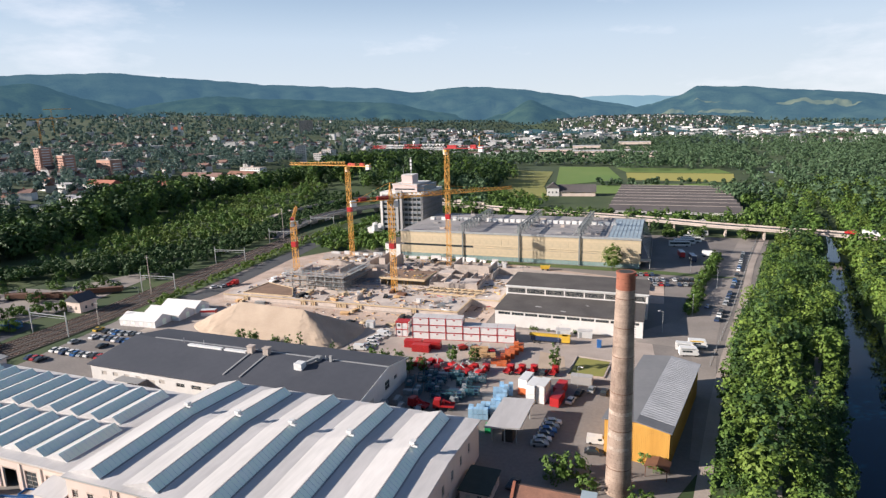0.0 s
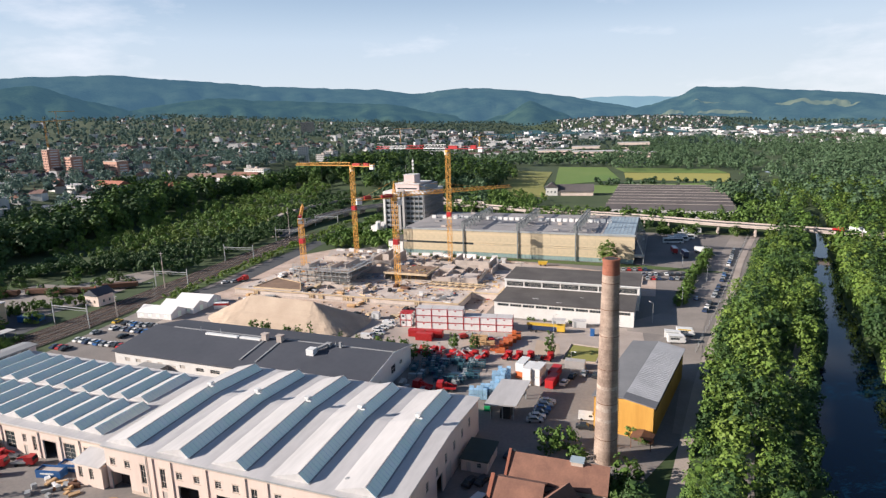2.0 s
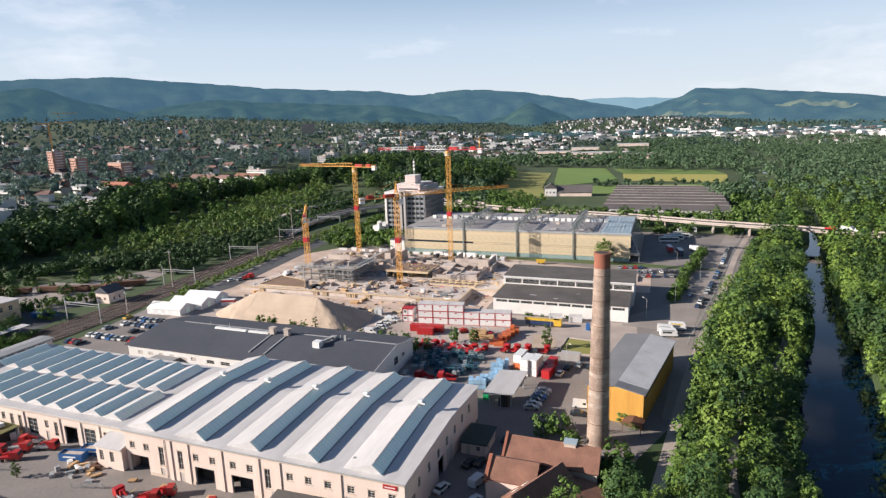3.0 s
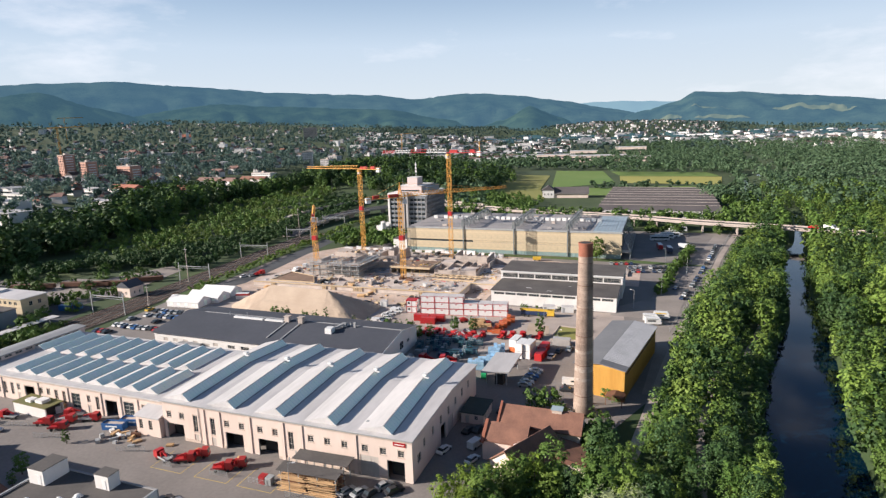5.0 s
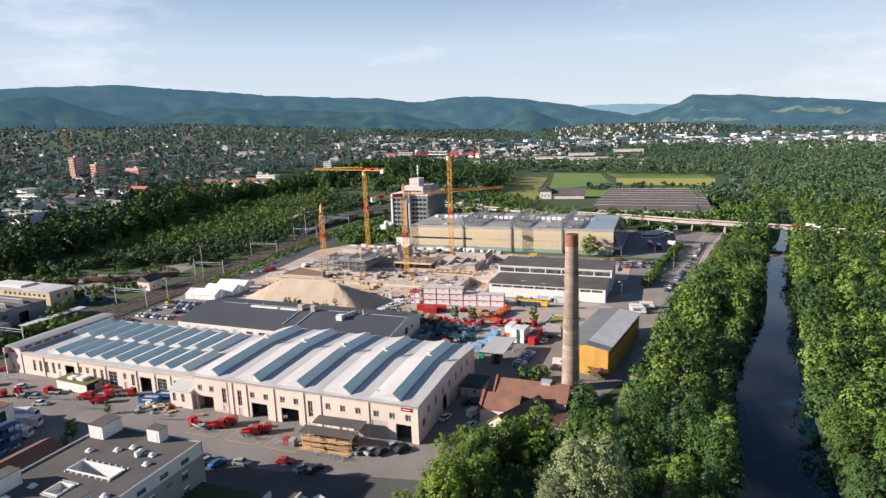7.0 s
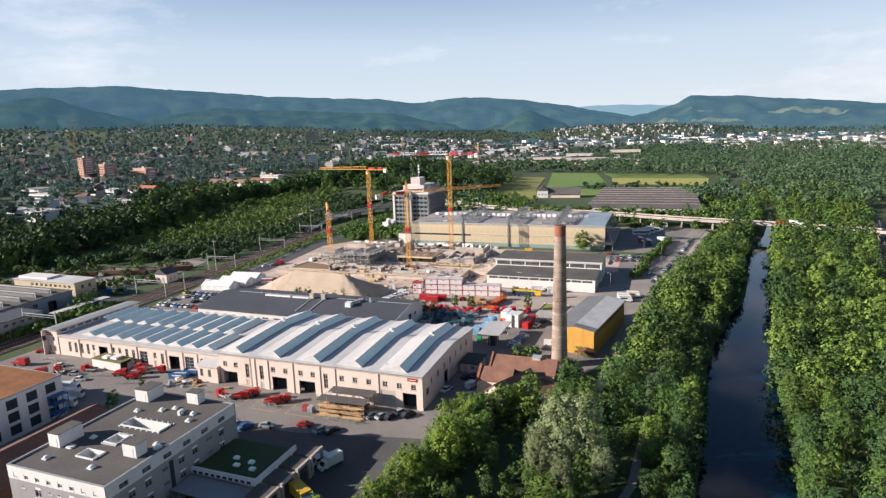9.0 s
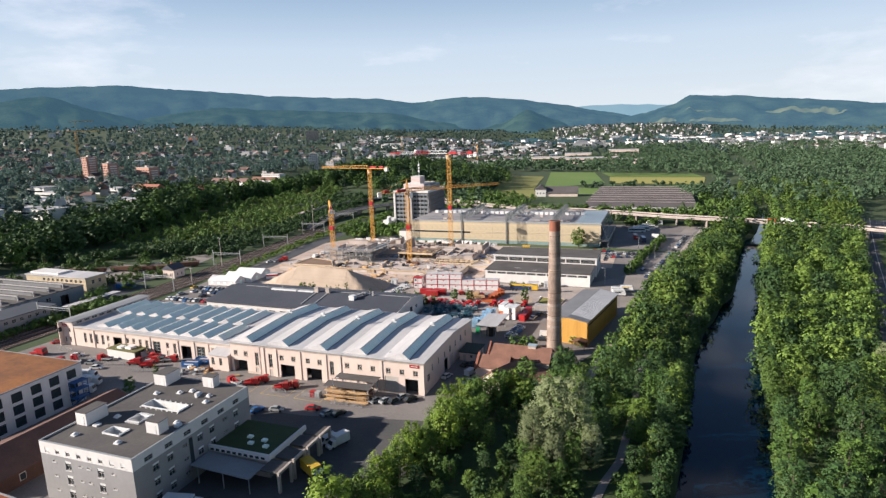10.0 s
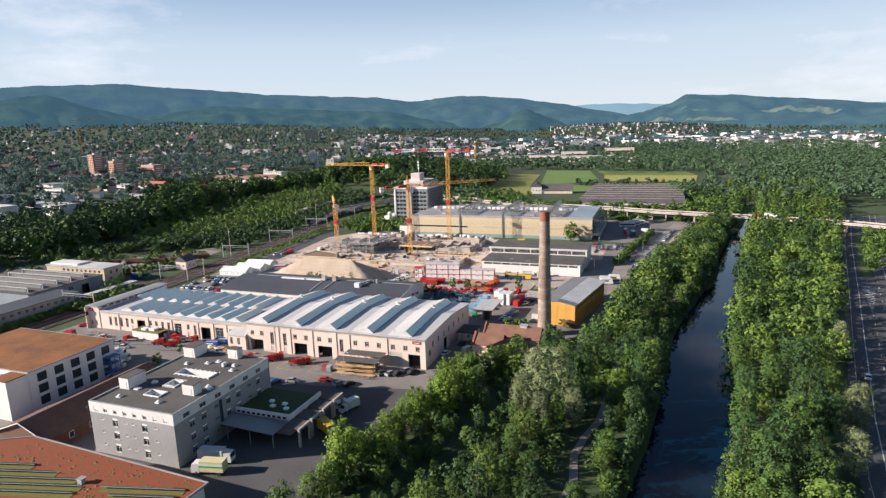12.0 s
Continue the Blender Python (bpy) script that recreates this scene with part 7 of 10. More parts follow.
    for name, label, cat, mat in kinds:
        t = thing(name, label, cat, pose(0, 0, -400), cat + " lying about the site")
        for j in range(4 if mat not in (M_WPAINT, M_CONC) else 1):
            s = Solid()
            if mat in (M_WPAINT, M_CONC):
                s.box(-1.2, 1.2, -0.8, 0.8, 0, 1.2).box(-1.3, 1.3, -0.9, 0.9, 1.2, 1.3)
            else:
                s.box(-2.0 + 0.2 * (j % 2), 2.0 - 0.3 * (j % 3), -0.9 + j * 0.05, 0.9 - 0.08 * j, j * 0.3, j * 0.3 + 0.24)
            part("layer", s, mat, t)
        tmpl.append(t)
    weights = [4, 4, 4, 3, 5, 3, 3]
    for i in range(190):
        if i < 120:
            x, y, z = rg.uniform(-141, -38), rg.uniform(139, 203), 2.6
            if -127 < x < -94 and 151 < y < 180 or -104 < x < -61 and 159 < y < 192 or -61 < x < -37 and 157 < y < 190 or -139 < x < -112 and y < 157:
                continue
        elif i < 160:
            x, y, z = rg.uniform(-140, 20), rg.uniform(208, 226), 1.0
            if y > 205 + 21 * (1 - (x + 150) / 184) and x > -60:
                z = 0.1
            if x > -30:
                y, z = rg.uniform(198, 206), 1.0
        else:
            x, y, z = rg.uniform(-140, -50), rg.uniform(120, 136), 0.1
            if x < -60 and y < 124:
                continue
        t = rg.choices(tmpl, weights)[0]
        o = copy_thing(t, pose(x, y, z, 0, 0, rg.choice((0, 90)) + rg.uniform(-25, 25)))
        k = rg.uniform(0.7, 1.3)
        o.scale = (k, k, rg.uniform(0.6, 1.2))
    for t in tmpl:
        for o in (*t.children_recursive, t):
            bpy.data.objects.remove(o)
    # loose small stuff all over the decks
    for mat, label, cnt in ((M_WOOD, "loose boards and battens over the site", 460), (M_RUST, "loose rusty reinforcement over the site", 220), (M_CONC, "small concrete rubble over the site", 320), (M_STEEL, "loose scaffold tubes over the site", 220), (M_DARK, "dark waste and sheeting over the site", 160), (M_WPAINT, "pale wrapped parcels over the site", 140), (M_YPAINT, "yellow formwork beams over the site", 50), (M_FORM, "pale formwork boards over the site", 260), (M_RED, "red props and tools over the site", 50)):
        s = Solid()
        while len(s.f) < cnt * 6:
            x, y = rg.uniform(-142, -26), rg.uniform(138.5, 226)
            if noise.noise((x / 9, y / 7, 2)) < -0.12:
                continue
            z = 2.6 if y < 203 and not (x > -37 and y < 158) else 1.0 if y > 205.5 and x < -62 else 0.12
            if -124 < x < -96 and 154 < y < 178:
                z = 8.7
            elif -84 < x < -62 and 167.5 < y < 183.5:
                z = 6.1
            elif -60 < x < -37 and 168 < y < 190:
                continue
            if 203 <= y <= 206:
                continue
            if rg.random() < 0.08:
                x, y, z = rg.uniform(-140, -48), rg.uniform(118, 137), 0.1
                if x < -62 and y < 125:
                    continue
            l, w, h = rg.uniform(0.4, 2.2) * rg.choice((1, 1, 1.9)), rg.uniform(0.1, 0.42), rg.uniform(0.06, 0.35)
            s.box(-l / 2, l / 2, -w / 2, w / 2, 0, h, pose(x, y, z, 0, 0, rg.uniform(0, 180)))
        tagged(new("site_clutter", s.mesh("site_clutter", mat)), label, "building material", kind="stuff")
    # white wrapped pipes and elements along the back
    for i in range(26):
        x = -146 + i * 7 + rg.uniform(-1, 1)
        y = 229.5 - max(0, x + 60) * 0.08
        if x > -40:
            break
        p = thing("wrapped_pallet", "white wrapped building elements in a row", "pallet", pose(x, y, 0.1, 0, 0, rg.uniform(-8, 8)), "wrapped pallets along the site's back")
        part("load", Solid().box(0, rg.uniform(3, 6), 0, 1.6, 0.2, rg.uniform(1.2, 2.4)), M_TARP, p)
        part("skid", Solid().box(0.2, 0.4, 0, 1.6, 0, 0.2).box(2.6, 2.8, 0, 1.6, 0, 0.2), M_WOOD, p)


def sand_mound():
    s = Solid()
    n, m = 72, 26
    top = Vector((-113.5, 106.5)), Vector((-83.5, 104.0))
    for j in range(m + 1):
        f = j / m
        for i in range(n):
            a = 2 * math.pi * i / n
            e = Vector((math.cos(a), math.sin(a)))
            core = top[1] if e.x > 0 else top[0]
            c = core + Vector((0, 0))
            rx = (19.0 if e.x > 0 else 22.0) * (1 - f)
            ry = (12.0 if e.y < 0 else 18.0) * (1 - f)
            r = (abs(e.x) ** 5 + abs(e.y) ** 5) ** -0.2 if e.x > 0 else 1.0
            r += 0.03 * noise.noise((e.x * 2.5, e.y * 2.5, f * 3)) + 0.015 * noise.noise((e.x * 11, e.y * 11, f * 9))
            x, y = c.x + e.x * rx * r, c.y + e.y * ry * r
            z = 10.2 * f + 0.35 * noise.noise((x / 3, y / 3, 1)) * (1 - f * 0.5) + 0.12 * noise.noise((x, y, 2))
            s.v.append((x, y, max(-0.1, z if j else -0.1)))
    s.f = [(j * n + i, j * n + (i + 1) % n, (j + 1) * n + (i + 1) % n, (j + 1) * n + i) for j in range(m) for i in range(n)]
    s.f.append(tuple(m * n + i for i in range(n)))
    ob = new("sand_mound", s.mesh("sand_mound", M_SAND))
    tagged(ob, "big flat-topped heap of beige sand", "sand heap")


def site_containers():
    # stacked office containers, with a thin red frame round each white box
    body = Solid().box(0.12, 5.94, 0.1, 2.34, 0.14, 2.46).mesh("body", M_WPAINT)
    fr = Solid()
    for x in (0, 5.92):
        for y in (0, 2.3):
            fr.box(x, x + 0.14, y, y + 0.14, 0, 2.6)
    for z in (0, 2.46):
        for y in (0, 2.3):
            fr.box(0.14, 5.92, y, y + 0.14, z, z + 0.14)
        for x in (0, 5.92):
            fr.box(x, x + 0.14, 0.14, 2.3, z, z + 0.14)
    fr = fr.mesh("frame", M_RED)
    logo = Solid().box(2.7, 3.4, 0.06, 0.098, 1.75, 2.15).mesh("logo_plate", M_RED)
    roof = Solid().box(0.05, 6.0, 0.05, 2.4, 2.58, 2.64).mesh("roof", M_ROOFWHITE)
    base = pose(-44.6, 112.9, 0.05, 0, 0, 8.5)
    for i in range(6):
        for k in range(3 if i < 3 else 2):
            for r in range(2):
                t = thing("site_container", "white stacked site office container with red edges", "container", base @ Matrix.Translation((i * 6.08, r * 2.46, k * 2.64)), "stacked site office containers")
                part("body", body, None, t)
                part("frame", fr, None, t, "red steel frame")
                part("roof", roof, None, t)
                if r == 0:
                    part("logo_plate", logo, None, t, "small red plate")
    for k in range(2):
        t = thing("site_container", "small white container with a red roof", "container", base @ Matrix.Translation((-6.6, 1.5, k * 2.64)) , "site containers")
        part("body", Solid().box(0.1, 4.4, 0.1, 3.9, 0.1, 2.5), M_WPAINT, t)
        part("frame", Solid().box(0, 4.5, 0, 0.09, 0, 0.14).box(0, 4.5, 0, 0.09, 2.46, 2.6).box(0, 0.14, 0, 0.09, 0.14, 2.46).box(4.36, 4.5, 0, 0.09, 0.14, 2.46).box(2.2, 2.3, 0, 0.09, 0.14, 2.46), M_RED, t)
        part("window", Solid().box(0.8, 1.6, 0.02, 0.098, 1.2, 2.0), M_GLASS, t)
        if k == 1:
            part("roof", Solid().box(-0.1, 4.6, -0.1, 4.0, 2.6, 2.8), M_RED, t)
    for i, (x, y) in enumerate(((-66, 118), (4, 128.5), (11.5, 129.3))):
        t = thing("site_container", "plain white site hut container", "container", pose(x, y, 0.05, 0, 0, 8), "site containers")
        part("body", Solid().box(0, 5 - 2 * (i == 0), 0, 2.4, 0.1, 2.6), M_WPAINT, t)
        part("roof", Solid().box(-0.06, 5.06 - 2 * (i == 0), -0.06, 2.46, 2.6, 2.7), M_ROOFWHITE, t)
        part("door", Solid().box(0.5, 1.4, -0.05, -0.004, 0.15, 2.2), M_STEEL, t)


def tents():
    for i, (x, y) in enumerate(((-163, 94), (-160, 103.4), (-160.5, 112.8))):
        t = thing("marquee", "white gabled marquee tent beside railway", "tent", pose(x, y, 0.05, 0, 0, 4), "white marquee tents")
        W, L = 8.8, 17
        part("wall", Solid().box(0, L, 0, 0.08, 0, 2.4).box(0, L, W - 0.08, W, 0, 2.4).box(0, 0.08, 0.08, W - 0.08, 0, 2.4).box(L - 0.08, L, 0.08, W - 0.08, 0, 2.4), M_TARP, t)
        part("roof", Solid().extrude_x([(-0.2, 2.35), (W / 2, 4.4), (W + 0.2, 2.35), (W + 0.2, 2.45), (W / 2, 4.52), (-0.2, 2.45)], -0.15, L + 0.15), M_TARP, t)
        for xx in (0.0, L - 0.08):
            part("gable", Solid().extrude_x([(0.08, 2.4), (W - 0.08, 2.4), (W / 2, 4.35)], xx, xx + 0.08), M_TARP, t)
        for k in range(4):
            part("window", Solid().box(1.6 + k * 4, 3.2 + k * 4, -0.04, -0.004, 0.8, 2.0), M_GLAZE, t)
        part("door", Solid().box(L + 0.005, L + 0.04, 4, 6, 0, 2.4), M_GLAZE, t)
    t = thing("site_container", "red and white kiosk container beside the tents", "container", pose(-139, 112, 0.05, 0, 0, 20))
    part("body", Solid().box(0, 6, 0, 2.4, 0, 2.6), M_WPAINT, t)
    part("stripe", Solid().box(0, 6, -0.04, -0.004, 1.6, 2.5).box(6.004, 6.04, 0, 2.4, 0.2, 2.5), M_RED, t)


def mixer(x, y, turn):
    t = thing("concrete_mixer", "white lorry with a concrete mixing drum", "lorry", pose(x, y, 0.1, 0, 0, turn))
    part("chassis", Solid().box(-4.2, 4.2, -1.1, 1.1, 0.7, 1.1), M_BLACK, t)
    part("cab", Solid().extrude_y([(2.4, 1.1), (4.4, 1.1), (4.4, 2.2), (4.1, 3.0), (2.4, 3.0)], -1.15, 1.15), M_WPAINT, t)
    part("windscreen", Solid().box(4.2, 4.42, -1.0, 1.0, 2.0, 2.8), M_GLASS, t)
    part("drum", Solid().tube((-3.6, 0, 2.9), (-2.4, 0, 2.75), 0.8, 1.3, 14).tube((-2.4, 0, 2.75), (0.4, 0, 2.4), 1.3, 1.25, 14).tube((0.4, 0, 2.4), (2.0, 0, 2.2), 1.25, 0.6, 14), M_TARP, t, "white mixing drum")
    part("chute", Solid().beam((-3.6, 0, 2.6), (-5.0, 0, 1.2), 0.5, 0.15), M_STEEL, t)
    for wx in (-3.2, -1.9, 3.0):
        for wy in (-1.0, 1.0):
            part("wheel", Solid().tube((wx, wy - 0.16, 0.5), (wx, wy + 0.16, 0.5), 0.5, 0.5, 12), M_TYRE, t)


mixer(-41, 217.6, 12)
t = thing("dumper", "ochre yellow site dumper skip", "machine", pose(-17, 221.6, 0.1, 0, 0, 8))
part("skip", Solid().extrude_y([(-2.2, 0.8), (1.6, 0.8), (2.4, 2.4), (-2.6, 2.4)], -1.1, 1.1), M_YPAINT, t)
for wx in (-1.2, 1.2):
    for wy in (-1.0, 1.0):
        part("wheel", Solid().tube((wx, wy - 0.2, 0.5), (wx, wy + 0.2, 0.5), 0.5, 0.5, 12), M_TYRE, t)
site()
sand_mound()
site_containers()
tents()

# ---- vehicles and yard things ----
def wheels(parent, xs, half, r=0.34, w=0.24):
    for x in xs:
        for sgn in (-1, 1):
            part("wheel", Solid().tube((x, sgn * half - w / 2 * sgn, r), (x, sgn * half + w / 2 * sgn, r), r, r, 10), M_TYRE, parent)


def car(paint, label):
    c = thing("car", label, "car", pose(0, 0, -300))
    low = [(-2.15, 0.28), (2.12, 0.28), (2.2, 0.5), (2.12, 0.72), (1.1, 0.92), (-1.75, 0.98), (-2.18, 0.85), (-2.22, 0.5)]
    part("body", Solid().extrude_y(low, -0.88, 0.88), paint, c)
    v = []
    for x, y, z in ((-1.72, 0.8, 0.97), (1.05, 0.8, 0.92), (0.35, 0.64, 1.42), (-1.2, 0.64, 1.44)):
        v += [(x, -y, z), (x, y, z)]
    part("cabin", Solid().add(v, [(0, 2, 4, 6), (1, 7, 5, 3), (2, 3, 5, 4), (0, 6, 7, 1)]), M_GLASS, c, "dark tinted windows")
    part("roof", Solid().add([(0.37, -0.66, 1.42), (0.37, 0.66, 1.42), (-1.22, 0.66, 1.44), (-1.22, -0.66, 1.44), (0.3, -0.6, 1.48), (0.3, 0.6, 1.48), (-1.1, 0.6, 1.49), (-1.1, -0.6, 1.49)], [(4, 5, 6, 7), (0, 1, 5, 4), (1, 2, 6, 5), (2, 3, 7, 6), (3, 0, 4, 7)]), paint, c)
    wheels(c, (-1.35, 1.35), 0.78)
    return c


def van(paint, label, box=None):
    c = thing("van", label, "van", pose(0, 0, -300))
    if box:
        part("cab", Solid().extrude_y([(1.3, 0.4), (3.3, 0.4), (3.35, 1.0), (2.6, 1.25), (2.1, 2.1), (1.3, 2.2)], -0.98, 0.98), paint, c)
        part("box_body", Solid().box(-2.9, 1.25, -1.08, 1.08, 0.7, 3.0), box, c)
        part("windscreen", Solid().add([(2.66, -0.85, 1.27), (2.66, 0.85, 1.27), (2.2, 0.8, 2.05), (2.2, -0.8, 2.05)], [(0, 1, 2, 3)]), M_GLASS, c)
        wheels(c, (-1.9, 2.3), 0.9, 0.38)
    else:
        part("body", Solid().extrude_y([(-2.5, 0.35), (2.45, 0.35), (2.5, 0.95), (1.75, 1.15), (1.1, 1.95), (-2.4, 2.05)], -0.95, 0.95), paint, c)
        part("windscreen", Solid().add([(1.76, -0.8, 1.17), (1.76, 0.8, 1.17), (1.17, 0.75, 1.9), (1.17, -0.75, 1.9)], [(0, 1, 2, 3)]), M_GLASS, c)
        for y in (-0.96, 0.96):
            part("side_window", Solid().box(0.2, 1.1, y - 0.01, y + 0.01, 1.2, 1.75), M_GLASS, c)
        wheels(c, (-1.6, 1.6), 0.86)
    return c


def lorry(cab, bed, label, length=7.5, tall=0.0, bands=()):
    c = thing("lorry", label, "lorry", pose(0, 0, -300))
    part("cab", Solid().extrude_y([(length / 2 - 2.0, 0.6), (length / 2, 0.6), (length / 2, 1.6), (length / 2 - 0.25, 2.8), (length / 2 - 2.0, 2.9)], -1.15, 1.15), cab, c)
    part("windscreen", Solid().add([(length / 2 + 0.01, -1.0, 1.7), (length / 2 + 0.01, 1.0, 1.7), (length / 2 - 0.2, 0.95, 2.65), (length / 2 - 0.2, -0.95, 2.65)], [(0, 1, 2, 3)]), M_GLASS, c)
    part("chassis", Solid().box(-length / 2, length / 2 - 0.3, -0.5, 0.5, 0.55, 0.95), M_BLACK, c)
    if tall:
        body = part("box_body", Solid().box(-length / 2, length / 2 - 2.2, -1.22, 1.22, 0.98, 0.98 + tall), bed, c)
        for (za, zb), paint in zip(bands, (M_GREEN, M_WPAINT)):
            part("stripe", Solid().box(-length / 2, length / 2 - 2.2, -1.235, -1.223, za, zb).box(-length / 2, length / 2 - 2.2, 1.223, 1.235, za, zb), paint, body, "painted stripe")
    else:
        part("flatbed", Solid().box(-length / 2, length / 2 - 2.2, -1.2, 1.2, 0.98, 1.15).box(-length / 2, length / 2 - 2.2, -1.2, -1.14, 1.15, 1.6).box(-length / 2, length / 2 - 2.2, 1.14, 1.2, 1.15, 1.6), bed, c)
        part("hoist", Solid().box(length / 2 - 3.0, length / 2 - 2.4, -0.6, 0.6, 1.15, 2.6).beam((length / 2 - 2.7, 0, 2.6), (-length / 2 + 1, 0, 1.9), 0.4), cab, c)
    wheels(c, (-length / 2 + 1.2, length / 2 - 1.3), 1.0, 0.48, 0.3)
    return c


def coach(label):
    c = thing("coach", label, "coach", pose(0, 0, -300))
    part("body", Solid().extrude_y([(-6, 0.4), (6, 0.4), (6.05, 1.4), (5.7, 3.3), (-5.95, 3.35)], -1.25, 1.25), M_WPAINT, c)
    for y in (-1.26, 1.26):
        part("window_band", Solid().box(-5.6, 5.3, y - 0.015, y + 0.015, 1.7, 2.8), M_GLASS, c)
    wheels(c, (-3.4, 3.8), 1.1, 0.5, 0.3)
    return c


CARS = [car(M_WPAINT, "white parked car with dark windows"), car(M_BLACK, "black parked car with dark windows"), car(M_SILVER, "silver parked car with dark windows"), car(M_NAVY, "dark blue parked car with dark windows"), car(M_RED, "red parked car with dark windows"), car(M_BLUE, "blue parked car with dark windows"), car(M_STEEL, "grey parked car with dark windows"), car(M_YPAINT, "yellow parked car with dark windows")]
VAN = van(M_WPAINT, "white delivery van with dark windscreen")
BOXVAN = van(M_WPAINT, "white van with a tall box body", M_WPAINT)
REDLORRY = lorry(M_RED, M_STEEL, "small red flatbed lorry with a grey platform", 6.2)
REDTRUCK = lorry(M_RED, M_RED, "red works lorry with a flatbed", 5.8)
BOXLORRY = lorry(M_WPAINT, material("pale_yellow_tarpaulin", (0.72, 0.62, 0.36), (0.60, 0.56, 0.30), 0.6, 0.6), "white lorry with a green-striped pale yellow box body", 8.0, 2.6, ((2.1, 2.5), (2.5, 3.0)))
DARKLORRY = lorry(M_NAVY, M_YPAINT, "dark blue lorry with a yellow box body", 8.0, 2.4)
WHITELORRY = lorry(M_WPAINT, M_WPAINT, "white lorry with a white box body", 8.5, 2.5)
COACH = coach("white parked coach with dark windows")
yr = random.Random(21)


def park(src, x, y, turn, group="", z=0.03, size=1.0):
    o = copy_thing(src, pose(x, y, z, 0, 0, turn))
    o.scale = (size, size, size)
    if group:
        o["group"] = group
    return o


def mixed():
    return yr.choices(CARS, (4, 5, 4, 4, 1.5, 1, 3, 0.5))[0]


# staff car park behind the sawtooth hall
for row, (y, x0, n) in enumerate(((58.5, -164, 3), (66, -162, 9), (74, -163, 5), (80.5, -160, 8), (86.5, -166, 9))):
    for i in range(n):
        if yr.random() < 0.88:
            park(mixed(), x0 + i * 2.7 + (6 if row == 2 and i > 2 else 0), y + yr.uniform(-0.4, 0.4), 90 + yr.uniform(-4, 4), "cars in the staff car park")
# six cars beside the loading canopy
for i, k in enumerate((2, 0, 3, 5, 2, 0)):
    park(CARS[k], 12.4 + i * 0.25, 55.8 + i * 2.25, 12 + yr.uniform(-2, 2), "cars beside the loading canopy")
for x, y, k, a in ((25.0, 56.0, 1, 5), (1.8, 14.6, 0, 75), (-7.2, -6.2, 1, 70), (-5.6, -3.2, 2, 62), (-2.8, -4.0, 1, 55), (10.2, 38.2, 1, 80), (20.8, 88.5, 2, 85), (24.3, 88.0, 1, 85), (16.2, 80.2, 0, 80), (17.8, 85.5, 1, 80)):
    park(CARS[k], x, y, a, "cars in the yard")
park(VAN, 8.4, 19.2, 72)
park(VAN, 25.2, 60.8, 5)
# parking at the south side
for x, y, k, a in ((-48.6, -22.2, 1, 70), (-46.0, -22.4, 2, 70), (-42.8, -22.8, 5, 70), (-37.4, -20.8, 6, 10), (-27.6, -17.2, 4, 12), (-21.9, -18.6, 6, 65), (-18.8, -18.0, 1, 65)):
    park(CARS[k], x, y, a, "cars south of the machine hall")
park(BOXVAN, -10.6, -32.4, 246)
park(VAN, -14.0, -32.2, 246)
park(DARKLORRY, -9.0, -46.6, -30)
park(BOXLORRY, -26.7, -70.6, 192)
park(WHITELORRY, -28.5, -66.0, 12)
# rows by the golden hall
for y, x0, n in ((206.5, 36, 9), (214.5, 34, 10), (222, 24, 5)):
    for i in range(n):
        if yr.random() < 0.85:
            park(mixed(), x0 + i * 2.6, y + (i * 0.6), 96, "cars by the golden hall")
for (p, a) in along([(57.5, 162), (62.6, 186), (67.6, 212), (73.5, 246), (79.5, 284)], 5.6):
    if yr.random() < 0.9:
        park(mixed(), p.x + 1.2, p.y, math.degrees(a), "cars along the service road")
park(CARS[3], 56.4, 178, 75)
for x, y in ((48.4, 297), (51.2, 304), (55.0, 311), (57, 319), (60, 334)):
    park(COACH, x, y, 12, "coaches parked beside the golden hall")
for x, y, m in ((48.6, 268, M_RED), (54.0, 260, M_NAVY)):
    t = thing("trailer", "parked box trailer with white roof", "trailer", pose(x, y, 0.03, 0, 0, 100))
    part("box", Solid().box(-4, 4, -1.2, 1.2, 1.0, 3.6), m, t)
    part("roof", Solid().box(-4.02, 4.02, -1.22, 1.22, 3.6, 3.7), M_WPAINT, t)
    wheels(t, (-2.6, -1.4), 1.0, 0.45)
park(WHITELORRY, 63.5, 272, -10)
# red lorries in front of the halls
for x, y, a, src in ((-108, -5.0, 20, REDTRUCK), (-103.5, -2.0, 20, REDLORRY), (-101.5, -5.8, 25, REDTRUCK), (-61.8, -9.0, 165, REDLORRY), (-54.2, -5.4, 25, REDTRUCK), (-56.0, -8.0, 25, REDTRUCK), (-42.4, -6.4, 25, REDTRUCK), (-44.6, -8.4, 25, REDTRUCK), (-121.8, -5.2, 190, REDLORRY), (-104.2, 1.2, 200, REDLORRY), (-137, -12, 20, REDTRUCK), (-131, -9.5, 160, REDLORRY), (-97.5, 0.6, 20, REDLORRY)):
    park(src, x, y, a, "red works lorries", size=0.84)
for x, y, a in ((-69.5, 90, 80), (-66.5, 91, 80), (-4.6, 94.2, 78), (-1.2, 95.0, 78), (2.4, 95.8, 78), (8.8, 96.8, 82), (-15.2, 91.4, 80), (-11.8, 92.2, 80)):
    if x > -60:
        park(REDTRUCK, x, y, a, "red lorries in the gravel yard", size=0.8)
park(CARS[1], 5.8, 96.4, 80)
